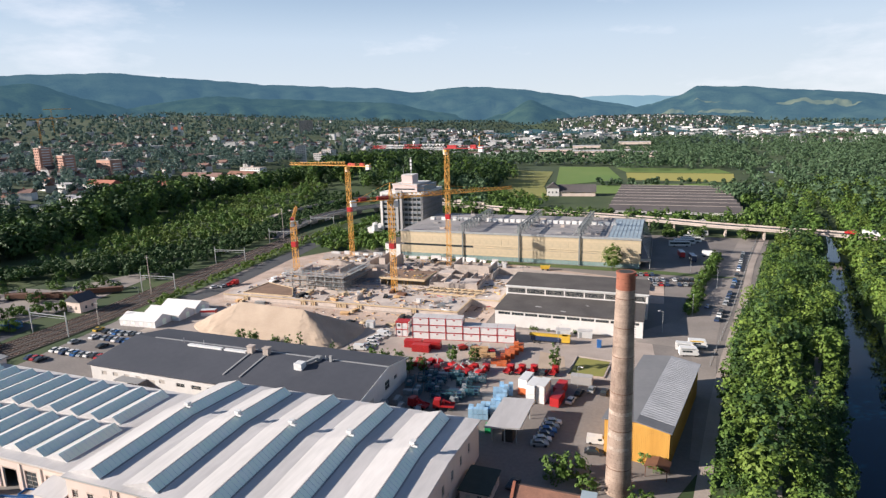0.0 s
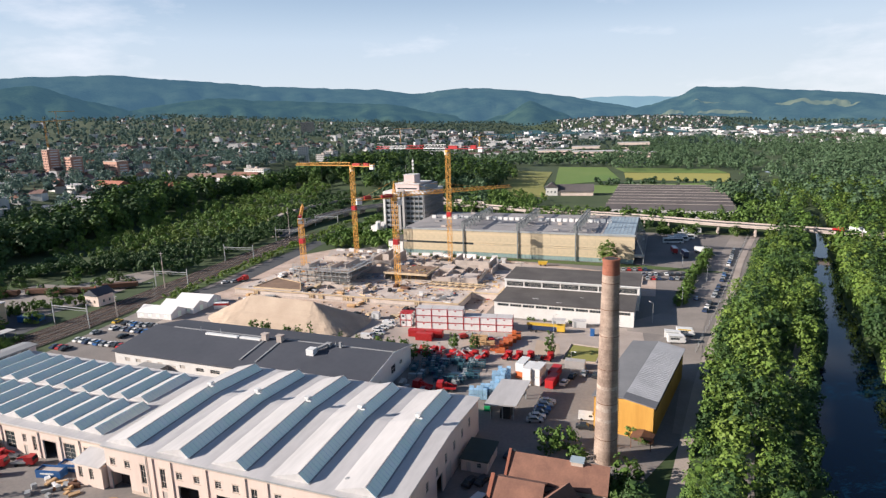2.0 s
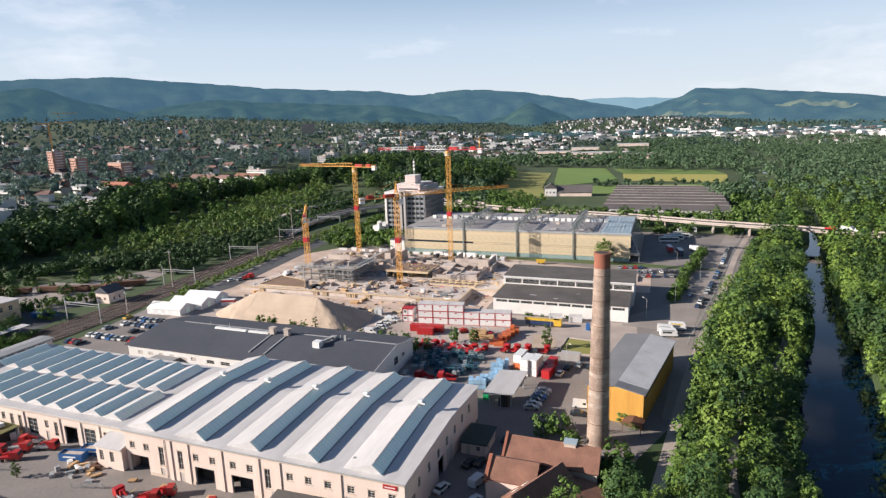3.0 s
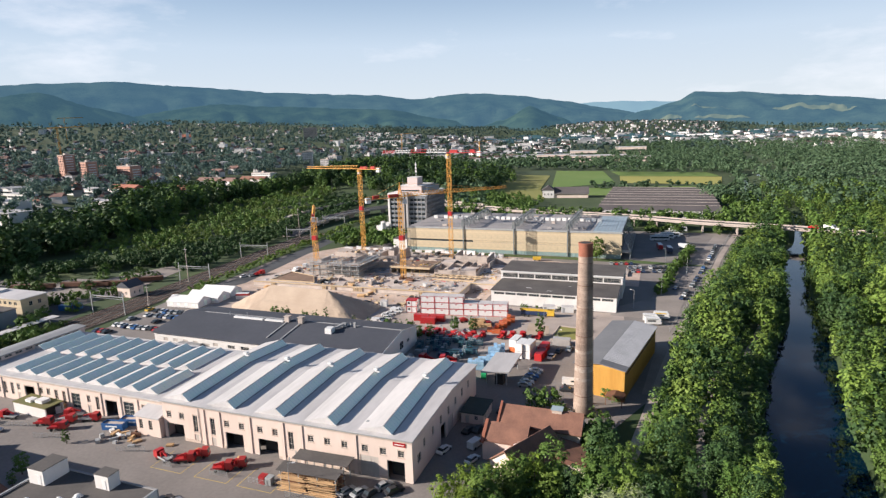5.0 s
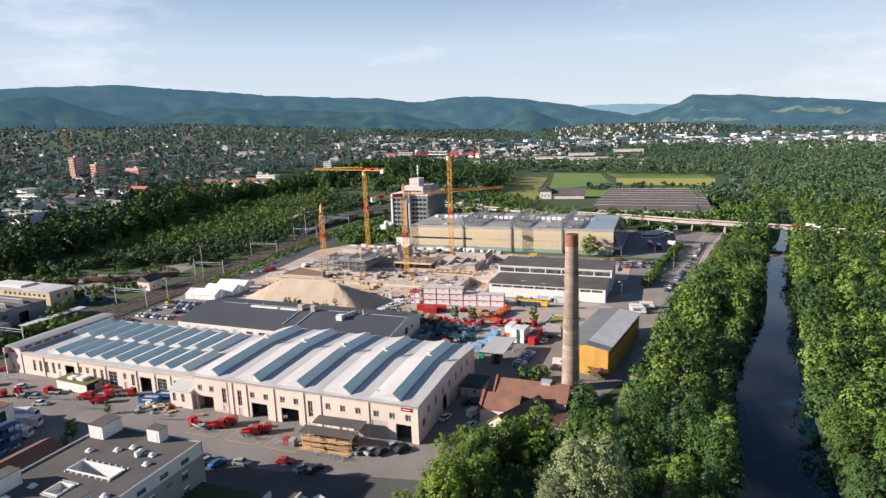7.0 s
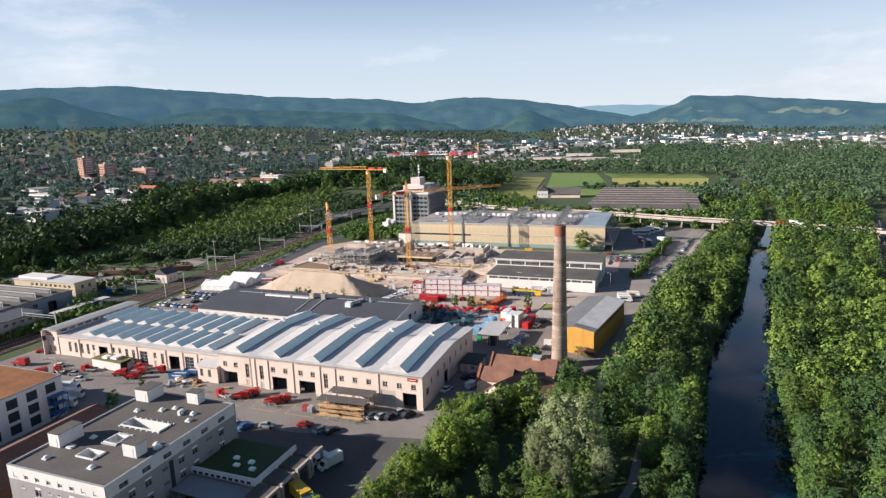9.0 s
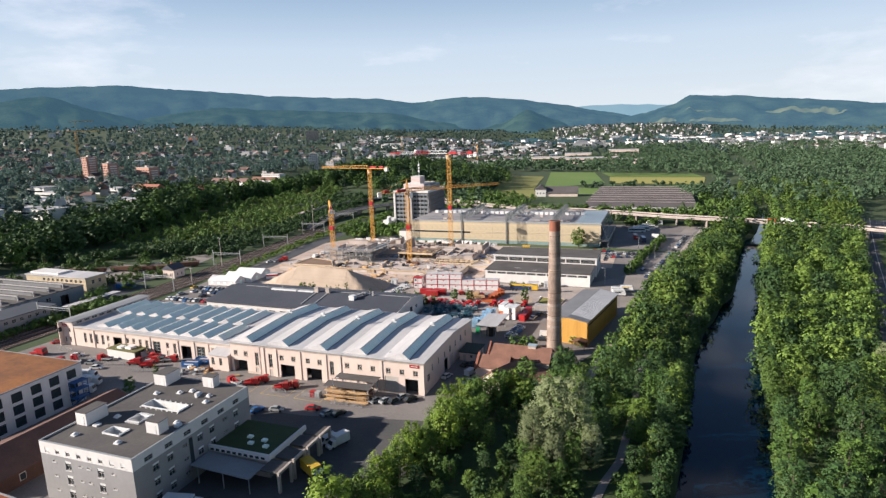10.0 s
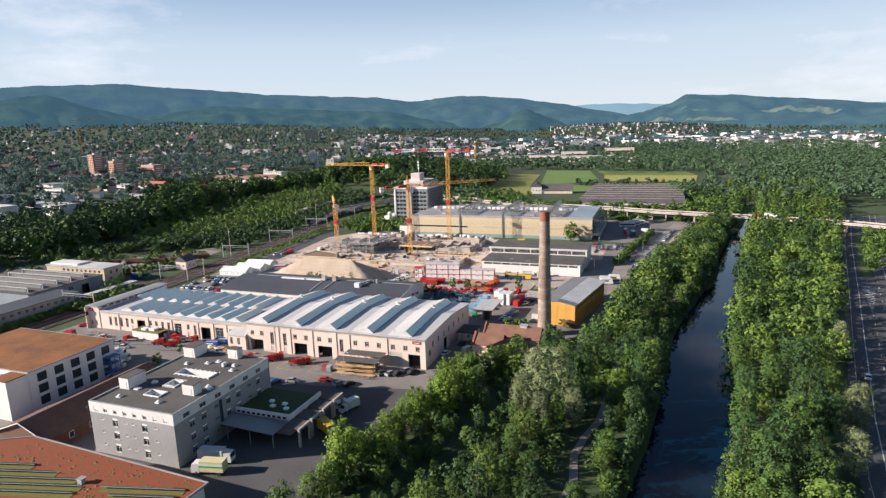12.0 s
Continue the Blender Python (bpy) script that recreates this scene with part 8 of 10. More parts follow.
# vehicles around the heap
for i in range(7):
    park(yr.choice((CARS[0], VAN, CARS[2], CARS[0])), -57.6 + (i % 3) * 1.0, 98 + i * 2.9, 10, "cars beside the sand heap")
for x, y, k in ((-70.5, 112.5, 1), (-69.5, 118, 3), (-74.8, 121.5, 1), (-164.2, 149.4, 0), (-160.4, 152, 2)):
    park(CARS[k], x, y, 70, "cars beside the sand heap")
park(REDTRUCK, -158, 155, 70)


def crate_stack(name, label, cat, x, y, turn, nx, ny, nz, size, mat, gap=0.08, group=""):
    t = thing(name, label, cat, pose(x, y, 0.05, 0, 0, turn), group)
    me = Solid().box(0, size[0] - gap, 0, size[1] - gap, 0.12, size[2] - 0.04).box(0.1, 0.25, 0, size[1] - gap, 0, 0.12).box(size[0] - 0.4, size[0] - 0.25, 0, size[1] - gap, 0, 0.12).mesh("bale", mat)
    for i in range(nx):
        for j in range(ny):
            for k in range(nz if yr.random() < 0.7 else max(1, nz - 1)):
                part("bale", me, None, t, "", Matrix.Translation((i * size[0], j * size[1], k * size[2])))
    return t


for x, y, nx, ny in ((-7.6, 62.6, 4, 2), (-6.6, 66.2, 4, 2), (-2.4, 65.2, 2, 2), (-3.6, 70.2, 3, 2), (-4.2, 74.4, 3, 2), (-3.4, 78.2, 3, 2)):
    crate_stack("wrapped_bale_stack", "stack of pale blue plastic-wrapped pallets", "pallets", x, y, 12, nx, ny, 2, (1.3, 1.5, 1.5), M_SKYBLUE, group="pale blue pallet stacks")
crate_stack("timber_stack", "stack of pale sawn timber", "timber", -19.6, 102.4, 8, 2, 3, 3, (2.8, 1.2, 0.9), M_WOOD)
crate_stack("timber_stack", "stack of pale sawn timber", "timber", -14.0, 103.0, 8, 1, 2, 2, (2.8, 1.2, 0.9), M_WOOD)
for i, (x, y, n) in enumerate(((-9.4, 97.5, 1), (-9.0, 100.8, 2), (-8.4, 104.2, 2), (-7.8, 107.6, 2), (-7.0, 111.0, 3), (-11.6, 98.6, 1))):
    crate_stack("orange_crate_stack", "stack of orange steel stillages", "crates", x, y, 10, 2, 2, n, (1.6, 1.5, 1.1), M_ORANGE, group="orange stillages")
crate_stack("green_tub", "bright green plastic waste tubs", "bins", -1.6, 57.2, 10, 1, 2, 1, (1.6, 1.5, 1.5), M_GREEN)


def container(x, y, turn, mat, label, z=0.04, length=6.06):
    t = thing("container", label, "container", pose(x, y, z, 0, 0, turn), "containers in the yard")
    part("body", Solid().box(0, length, 0, 2.44, 0.1, 2.5), mat, t)
    ribs, back_ribs = Solid(), Solid()
    for i in range(int(length / 0.5)):
        ribs.box(0.1 + i * 0.5, 0.35 + i * 0.5, -0.05, -0.003, 0.2, 2.4)
        back_ribs.box(0.1 + i * 0.5, 0.35 + i * 0.5, 2.443, 2.49, 0.2, 2.4)
    part("ribs", ribs, mat, t)
    part("ribs", back_ribs, mat, t)
    part("roof", Solid().box(-0.04, length + 0.04, -0.06, 2.5, 2.5, 2.6), mat, t)
    for yy in (0.05, 1.25):
        part("door", Solid().box(length + 0.004, length + 0.06, yy, yy + 1.14, 0.15, 2.42), mat, t)
    return t


for x, y, a, m, l, z in ((7.0, 76.0, 82, M_WPAINT, "white steel yard container", 0.04), (9.6, 76.4, 82, M_WPAINT, "white steel yard container", 0.04), (7.0, 76.0, 82, M_WPAINT, "white yard container stacked on another", 2.65), (9.6, 76.4, 82, M_WPAINT, "white yard container stacked on another", 2.65),
                         (13.6, 75.6, 82, M_RED, "red steel yard container", 0.04), (13.4, 82.0, 82, M_RED, "red steel yard container", 0.04), (4.0, 80.0, 82, M_ORANGE, "orange steel yard container", 0.04), (4.2, 79.0, 82, M_WPAINT, "white steel yard container", 2.65)):
    container(x, y, a, m, l, z)
for x, y, a in ((-44, 104.0, 6), (-37.4, 104.8, 6), (-40, 101.2, 4)):
    container(x, y, a, M_RED, "red steel equipment container", 0.06)
for x, y, a in ((14.5, 91.5, 0),):
    container(x, y, a, M_GREY, "grey steel yard container")
for x, y, a in ((-89.8, -2.4, 12), (-87.0, 1.0, 12)):
    t = thing("waste_skip", "blue open waste skip full of scrap", "skip", pose(x, y, 0.03, 0, 0, a), "blue waste skips")
    part("body", Solid().box(0, 6.2, 0, 0.12, 0.2, 1.9).box(0, 6.2, 2.2, 2.32, 0.2, 1.9).box(0, 0.12, 0.12, 2.2, 0.2, 1.9).box(6.08, 6.2, 0.12, 2.2, 0.2, 1.9).box(0, 6.2, 0, 2.32, 0, 0.2), M_BLUE, t)
    part("scrap", Solid().box(0.2, 6.0, 0.2, 2.1, 0.2, 1.5), M_CONC, t)
    part("lettering_bar", Solid().box(1.2, 4.6, -0.03, -0.003, 0.9, 1.3), M_WPAINT, t)


def machinery(x, y, turn, kind, group):
    """Building machines and frames stored in the yard."""
    if kind == "frame":
        t = thing("scaffold_pack", "dark teal steel scaffold frame", "equipment", pose(x, y, 0.04, 0, 0, turn), group)
        s = Solid()
        for i in range(4):
            for j in range(2):
                s.box(i * 1.5, i * 1.5 + 0.16, j * 1.8, j * 1.8 + 0.16, 0, 2.2)
        for z in (0.4, 1.3, 2.2):
            for j in range(2):
                s.box(0, 4.66, j * 1.8, j * 1.8 + 0.16, z, z + 0.16)
        part("frame", s, M_TEAL, t)
        for k in range(3):
            part("load", Solid().box(0.3 + k * 1.4, 1.4 + k * 1.4, 0.3, 1.6, 0.5, 0.5 + yr.uniform(0.6, 1.8)), yr.choice((M_TEAL, M_STEEL, M_NAVY)), t)
    elif kind == "winch":
        t = thing("site_machine", "red and grey building machine", "machine", pose(x, y, 0.04, 0, 0, turn), group)
        part("body", Solid().extrude_y([(-1.6, 0.5), (1.6, 0.5), (1.6, 1.2), (0.6, 1.9), (-1.6, 1.7)], -0.8, 0.8), M_RED, t)
        part("mast", Solid().beam((0, 0, 1.6), (2.6, 0, 2.5), 0.28), M_STEEL, t, "grey steel boom")
        part("engine", Solid().box(-2.2, -1.5, -0.6, 0.6, 0.4, 1.4), M_STEEL, t)
        wheels(t, (-1.0, 1.0), 0.8, 0.36)
    else:
        t = thing("steel_pack", "bundle of grey steel scaffold parts", "steel", pose(x, y, 0.04, 0, 0, turn), group)
        for k in range(3):
            part("layer", Solid().box(0, 4.4 - k * 0.5, k * 0.1, 1.5, k * 0.5, k * 0.5 + 0.42), M_STEEL, t)


M_TEAL = material("teal_paint", (0.035, 0.10, 0.13), (0.05, 0.13, 0.16), 0.5, 0.6, rand=0.3)
for i in range(20):
    machinery(-29 + (i % 5) * 3.9 + yr.uniform(-0.6, 0.6), 70.5 + (i // 5) * 4.4 + yr.uniform(-0.6, 0.6), yr.choice((0, 90)) + 8, "frame" if i % 4 else "pack", "stored scaffold frames")
for i in range(13):
    machinery(-34 + (i % 7) * 3.6 + yr.uniform(-1, 1), 89.5 + (i // 7) * 3.6 + yr.uniform(-1, 1), yr.uniform(0, 180), "winch", "stored red building machines")
for i in range(5):
    machinery(-31 + i * 2.6, 61.0 + (i % 2) * 3.5, 98, "pack", "steel packs beside the dark roofed hall")
park(REDTRUCK, -22.4, 64.8, 170)
park(REDTRUCK, -15.6, 66.2, 190)
for i in range(6):
    machinery(-12.6 + yr.uniform(-1, 1), 71 + i * 3.4, 98, "pack", "steel packs in the yard")
for i in range(8):
    machinery(-24 + i * 2.6, 107.5 + yr.uniform(-0.8, 0.8), yr.uniform(0, 180), "pack" if i % 2 else "winch", "machines in front of the site offices")

# yellow and blue long machine behind the gravel bed
t = thing("drilling_rig", "long yellow and dark blue drilling rig", "machine", pose(-3.6, 121.6, 0.06, 0, 0, 2))
part("body", Solid().box(0, 10, 0, 2.3, 0.6, 2.2), M_NAVY, t)
part("boom", Solid().box(-0.5, 12.5, 0.3, 1.7, 2.2, 2.9), M_YPAINT, t)
part("cab", Solid().box(10.6, 13.4, 0, 2.2, 0.6, 2.9), M_YPAINT, t)
wheels(t, (1.5, 3.2, 8.5), 1.1, 0.5)
t = thing("porta_cabin", "blue portable toilet cabin", "cabin", pose(18.8, 122.2, 0.06))
part("body", Solid().box(0, 1.4, 0, 1.4, 0, 2.3).box(-0.08, 1.48, -0.08, 1.48, 2.3, 2.42), M_BLUE, t)
part("door", Solid().box(0.3, 1.1, -0.04, -0.004, 0.1, 2.1), M_BLUE, t)
bed = Solid()
for a, b in zip([(12.6, 97.4), (23.4, 98.4), (24.6, 111.6), (13.6, 112.6)], [(23.4, 98.4), (24.6, 111.6), (13.6, 112.6), (12.6, 97.4)]):
    bed.beam((*a, 0.18), (*b, 0.18), 0.3, 0.36)
setting("kerb", bed, M_CONC, "pale stone kerb around the small lawn", "kerb")
for x, y, s in ((46.5, 127.5, 0), (50.5, 131.5, 4), (47.5, 123.5, 10)):
    t = thing("camper_van", "white motor caravan with side windows", "camper", pose(x, y, 0.05, 0, 0, s))
    part("body", Solid().extrude_y([(-3, 0.5), (2.6, 0.5), (3.0, 1.2), (2.4, 1.5), (2.7, 2.2), (2.2, 2.9), (-3, 2.9)], -1.1, 1.1), M_WPAINT, t)
    part("window_band", Solid().box(-2.2, 0.8, -1.14, -1.104, 1.5, 2.1), M_GLASS, t)
    part("awning", Solid().box(-2.5, 1.6, -1.14, -1.104, 2.3, 2.7), M_YPAINT if s == 4 else M_STEEL, t)
    wheels(t, (-1.8, 2.0), 0.95, 0.36)


# timber rack in front of the machine hall
def timber_rack():
    t = thing("timber_rack", "open timber rack with sheet roof and stacked boards", "rack", pose(-27.8, -9.6, 0.03, 0, 0, 2))
    for x in (0, 4.6, 9.2, 13.6):
        for y in (0, 3.8, 6.6):
            part("post", Solid().box(x, x + 0.2, y, y + 0.2, 0, 4.2 + (0.6 if y > 3 else 0)), M_STEEL, t)
    part("roof", Solid().extrude_x([(-0.5, 4.2), (2.9, 4.5), (2.9, 4.6), (-0.5, 4.3)], -0.6, 14.4), M_FLATROOF, t)
    part("roof", Solid().extrude_x([(3.5, 4.9), (7.2, 5.2), (7.2, 5.3), (3.5, 5.0)], 1.0, 14.8), M_FLATROOF, t)
    board = Solid().box(0, 6.2, 0, 0.24, 0, 0.09).mesh("board", M_WOOD)
    for level, z in enumerate((0.3, 1.5, 2.8)):
        part("shelf", Solid().box(-0.1, 13.9, 0, 4.0, z - 0.12, z), M_RUST, t)
        for side in range(2):
            for i in range(9):
                for k in range(2):
                    if yr.random() < 0.8:
                        part("board", board, None, t, "", pose(0.2 + side * 7.0 + yr.uniform(-0.8, 0.8), -1.1 + i * 0.5 - 0.3 * (2 - level), z + 0.005 + k * 0.1, 0, 0, yr.uniform(-2.5, 2.5)))
    for x, m in ((-2.6, M_RED), (-0.8, M_STEEL)):
        g = thing("steel_box", "steel storage box beside the timber rack", "box", pose(-30.5 + x, -10.4, 0.03))
        part("body", Solid().box(0, 1.5, 0, 1.6, 0.1, 1.8).box(-0.04, 1.54, -0.04, 1.64, 1.8, 1.9), m, g)
        part("door", Solid().box(0.2, 1.3, -0.04, -0.004, 0.3, 1.6), m, g)


timber_rack()


def cage(x, y, turn, n):
    t = thing("mesh_fence", "galvanised steel mesh fence panels", "fence", pose(x, y, 0.03, 0, 0, turn), "mesh fences in the yard")
    for i in range(n + 1):
        part("post", Solid().box(i * 2.5, i * 2.5 + 0.07, 0, 0.07, 0, 1.5), M_STEEL, t)
    for i in range(n):
        s = Solid()
        for z in (0.15, 0.5, 0.85, 1.2, 1.45):
            s.box(i * 2.5 + 0.07, i * 2.5 + 2.5, 0.02, 0.05, z, z + 0.04)
        for k in range(6):
            s.box(i * 2.5 + 0.3 + k * 0.4, i * 2.5 + 0.33 + k * 0.4, 0.02, 0.05, 0.15, 1.45)
        part("mesh_panel", s, M_STEEL, t)


for x, y, a, n in ((-59.8, -11.2, 0, 1), (-46.6, -10.6, 0, 2), (-35.8, -10.6, 0, 2), (-24.6, -12.6, 0, 4), (-76.5, -9.6, 15, 3), (-104, -11.0, 15, 3), (-121, -9.5, 15, 4), (-150, 4 - 6, 0, 3), (-133, -7.5, 12, 4)):
    cage(x, y, a, n)
# low white store with a green roof and a stone machine base
t = thing("white_store", "low white flat-roofed store with an open end", "shed", pose(-124.6, -1.8, 0.02, 0, 0, -3))
part("wall", Solid().box(0, 14, 0, 0.3, 0, 3.0).box(0, 0.3, 0.3, 5.2, 0, 3.0).box(0.3, 14, 4.9, 5.2, 0, 3.0), M_WHITE, t)
# dark sheet across the open end in place of the shade within
part("recess", Solid().box(12.9, 13.0, 0.3, 4.9, 0, 3.0), M_DARK, t)
part("roof", Solid().box(-0.15, 14.2, -0.15, 5.35, 3.0, 3.25), M_GREENROOF, t)
part("roof_load", Solid().box(4, 6.4, 1, 3, 3.25, 4.0).box(7.5, 10.5, 1.5, 4, 3.25, 4.1), M_TARP, t)
for i in range(22):
    x, y = -81 + yr.uniform(-5, 6), -4.2 + yr.uniform(-3.6, 2.2)
    o = thing("scrap_piece", "loose grey piece of scrap metal", "scrap", pose(x, y, 0.03, 0, 0, yr.uniform(0, 180)), "scrap heap beside the skips")
    part("piece", Solid().box(0, yr.uniform(0.6, 2.6), 0, yr.uniform(0.4, 1.2), 0, yr.uniform(0.3, 1.1)), yr.choice((M_STEEL, M_WPAINT, M_RUST, M_STEEL, M_WOOD)), o)
for i in range(12):
    x, y = -113.8 + yr.uniform(-4, 4), 1.4 + yr.uniform(-1.2, 1.8)
    o = thing("cast_part", "pale machine casting lying by the hall", "casting", pose(x, y, 0.03, 0, 0, yr.uniform(0, 180)), "castings by the hall")
    part("piece", Solid().box(0, yr.uniform(0.8, 2.2), 0, yr.uniform(0.6, 1.4), 0, yr.uniform(0.6, 2.2)), yr.choice((M_WPAINT, M_CONC, M_WOOD, M_RED)), o)
# shed against the hall's east wall
t = thing("lean_shed", "small pale shed with a dark green roof", "shed", pose(1.2, 29.5, 0.02))
four_walls(t, M_CREAM, 0, 6.0, 0, 8.5, 0, 3.0, S=[(3.6, 4.6, 1.2, 2.3), (1.2, 2.2, 0, 2.2, "blind")], E=[(1.5, 2.6, 1.1, 2.3), (5, 6.1, 1.1, 2.3)], thick=0.2)
part("roof", Solid().box(-0.3, 6.4, -0.5, 8.9, 3.0, 3.25), material("green_felt", (0.035, 0.05, 0.045), (0.05, 0.065, 0.055), 0.4, 0.9), t)
# yellow bay marking
s = Solid()
for x in (-62.5, -49.5, -37.5):
    s.box(x, x + 0.15, -12.5, -5, 0.024, 0.03).box(x + 0.15, x + 9.0, -12.5, -12.35, 0.024, 0.03).box(x + 9.0, x + 9.15, -12.5, -5, 0.024, 0.03)
setting("marking", s, M_YLINE, "faded yellow parking bay lines", "marking")


def street_lamp(x, y, turn, h=8.0):
    t = thing("street_lamp", "slender grey steel street lamp", "lamp", pose(x, y, 0, 0, 0, turn), "street lamps")
    part("pole", Solid().tube((0, 0, 0), (0, 0, h), 0.09, 0.05, 8), M_STEEL, t)
    part("arm", Solid().beam((0, 0, h), (1.2, 0, h + 0.2), 0.07), M_STEEL, t)
    part("head", Solid().box(1.0, 1.7, -0.12, 0.12, h + 0.12, h + 0.28), M_WPAINT, t)


for x, y in ((39.4, 142.7), (50.2, 165), (17.2, 86.2), (6.5, 118), (62, 208), (-23.5, -12.2), (52, 232), (-178, 118)):
    street_lamp(x, y, yr.uniform(0, 360))
# young trees along the dark roofed hall and in the yard
for x, y, k in ((-100, 88.5, "small"), (-94.8, 89.2, "small"), (-85.5, 88.8, "small"), (-80.4, 88.6, "small"), (-75.4, 88.4, "column"), (-62.0, 87.0, "column"), (-54.5, 85.8, "column"), (-49.4, 85.0, "small"), (-47, 86.4, "small"), (-43, 87, "small"), (-37.8, 86, "small"), (-34.0, 85.4, "small"), (-29.6, 86.0, "small"), (-23.8, 97.0, "small"), (-16.6, 97.5, "small"), (8.4, 100.2, "small")):
    plant(yr, k, x, y, 1.0 if k == "column" else 1.3, z=0.0, label="young green tree beside the works", group="young trees in the yard")
for x, y, k, sc in ((18.2, 44.0, "bush", 1.6), (21.4, 46.0, "bush", 1.5), (25.0, 41.8, "bush", 1.3), (36.4, 55.2, "bush", 0.9), (39.5, 53.5, "bush", 0.8), (12, 4, "bush", 0.9), (36.5, 36.5, "bush", 1.5), (36.6, 31.0, "bush", 1.6), (34.4, 26.2, "bush", 1.5), (37.5, 22.0, "bush", 1.6), (-66.5, -31.0, "bush", 1.3), (-70.6, -27.5, "bush", 1.2), (-77.4, -38.0, "bush", 1.4), (-82, -34.5, "bush", 1.2), (6.5, 138, "bush", 0.5), (10, 134, "bush", 0.4), (14, 133.7, "bush", 0.4), (-4, 133.5, "bush", 0.4), (0.5, 133.6, "bush", 0.4), (-5.8, 133.8, "bush", 0.4)):
    plant(yr, k, x, y, sc, z=0.0, label="green bush beside the buildings", group="bushes in the yard", name="bush", category="bush")
for (p, a) in along([(54.5, 168), (57.2, 190), (61, 214), (66, 238), (70, 268)], 4.6):
    plant(yr, "bush", p.x - 4.5 + yr.uniform(-1, 1), p.y, 1.35, z=0.0, label="dense green bush in the hedge along the service road", group="hedge along the service road", name="bush", category="bush")
plant(yr, "round", 15.2, 230, 1.15, z=0.0, label="round green tree in front of the golden hall", group="young trees in the yard")

t = thing("rusty_shed", "small rusty iron shed beside the ochre shed", "shed", pose(36.2, 50.2, 0.02, 0, 0, -10))
for px, py in ((0, 0), (4.4, 0), (0, 3.4), (4.4, 3.4)):
    part("post", Solid().box(px, px + 0.15, py, py + 0.15, 0, 2.6), M_RUST, t)
part("roof", Solid().extrude_y([(-0.2, 2.6), (2.3, 3.3), (4.8, 2.6), (4.8, 2.7), (2.3, 3.4), (-0.2, 2.7)], -0.2, 3.8), M_RUST, t)
part("side_sheet", Solid().box(0.2, 4.3, 3.42, 3.48, 0.1, 2.5), M_RUST, t)

# west end of the yard
for x, y, a in ((-108.3, -23.5, 24), (-104.8, -28.6, 24), (-113.5, -20.5, 24)):
    park(WHITELORRY, x, y, a)
for x, y, a, src in ((-152, -8, 10, REDTRUCK), (-136, -5, 40, CARS[0]), (-158, 4, 70, CARS[4]), (-124, -9, 15, CARS[2]), (-146, -14, 20, CARS[1]), (-118, -12, 20, CARS[0])):
    park(src, x, y, a)
yr = random.Random(91)
for x, y, k in ((-89.5, -24, 1.0), (-92.5, -10.5, 0.7), (-87, -28, 0.8)):
    plant(yr, "small", x, y, k, label="small bushy green tree in the works yard", group="small yard trees")
for x, y, k in ((35.6, 24.5, 2.0), (37.5, 20.0, 1.9), (36.5, 28.5, 1.6), (38.6, 16.0, 1.8), (33.8, 31.8, 1.3)):
    plant(yr, "bush", x, y, k, z=0.0, label="dense ivy-covered bush beside the workshop house", group="bushes beside the workshop house", name="bush", category="bush")
for x, y, k, a in ((4.6, 25.2, 1, 75), (7.0, 26.4, 1, 75), (9.6, 12.5, 0, 72), (-9.6, -6.8, 6, 68), (-12.4, -7.4, 2, 66)):
    park(CARS[k], x, y, a, "cars in the yard")
for x, y, a in ((-66, -4.2, 20), (-44, -4.4, 10), (-30.5, -3.2, 30), (-57.4, -3.6, 5)):
    crate_stack("pallet_stack", "low stack of wooden pallets by the gates", "pallets", x, y, a, 1, 1, 2, (1.8, 1.2, 0.5), M_WOOD, group="pallets by the hall gates")

# ---- railway, motorway, viaduct ----
RAIL = [(-176, -260), (-178, -120), (-179.5, 0), (-179.5, 72), (-181, 100), (-185.5, 142), (-191, 197), (-195, 240), (-203, 330), (-222, 460), (-250, 640)]
fine = [(p.x, p.y) for p, a in along(RAIL, 12)]
setting("railway_bed", band([(x, y) for x, y in fine], 17.5, 0.25), M_BALLAST, "brown ballast railway bed", "railway")
for off in (-7.2, -5.7, -2.4, -0.9, 2.4, 3.9, 6.6, 8.1):
    s = Solid()
    for (a, b) in zip(fine, fine[1:]):
        d = (Vector(b) - Vector(a)).normalized()
        n = Vector((-d.y, d.x)) * off
        s.beam((a[0] + n.x, a[1] + n.y, 0.36), (b[0] + n.x, b[1] + n.y, 0.36), 0.12, 0.18)
    setting("rail", s, M_RUST, "steel railway rail", "rail")
sleepers = Solid()
for p, a in along([q for q in RAIL if -130 < q[1] < 340], 1.3):
    for off in (-6.45, -1.65, 3.15, 7.35):
        m = Matrix.Translation((p.x, p.y, 0)) @ Matrix.Rotation(a, 4, "Z") @ Matrix.Translation((0, off, 0))
        sleepers.box(-0.13, 0.13, -1.3, 1.3, 0.24, 0.31, m)
tagged(new("sleepers", sleepers.mesh("sleepers", M_TRIM)), "rows of railway sleepers", "sleepers", kind="stuff")
setting("verge", band([(p.x + 12.4, p.y) for p, a in along(RAIL[4:], 14)], 7, 0.15), M_GRASS, "grassy railway verge", "verge")
setting("verge", band([(p.x - 13, p.y) for p, a in along(RAIL[5:], 14)], 9, 0.14), M_WEEDS, "grassy railway verge", "verge")
patch("yard", [(-330, -60), (-178, -60), (-186, 40), (-196, 84), (-300, 88), (-330, 60)], M_ROAD, 0.05, "asphalt depot yard", "yard")
setting("road", band([(p.x, p.y) for p, a in along([(-166, 112), (-160, 140), (-166, 190), (-172, 240), (-181, 320)], 14)], 11, 0.13), M_ROAD, "dark asphalt access road beside the railway", "road")
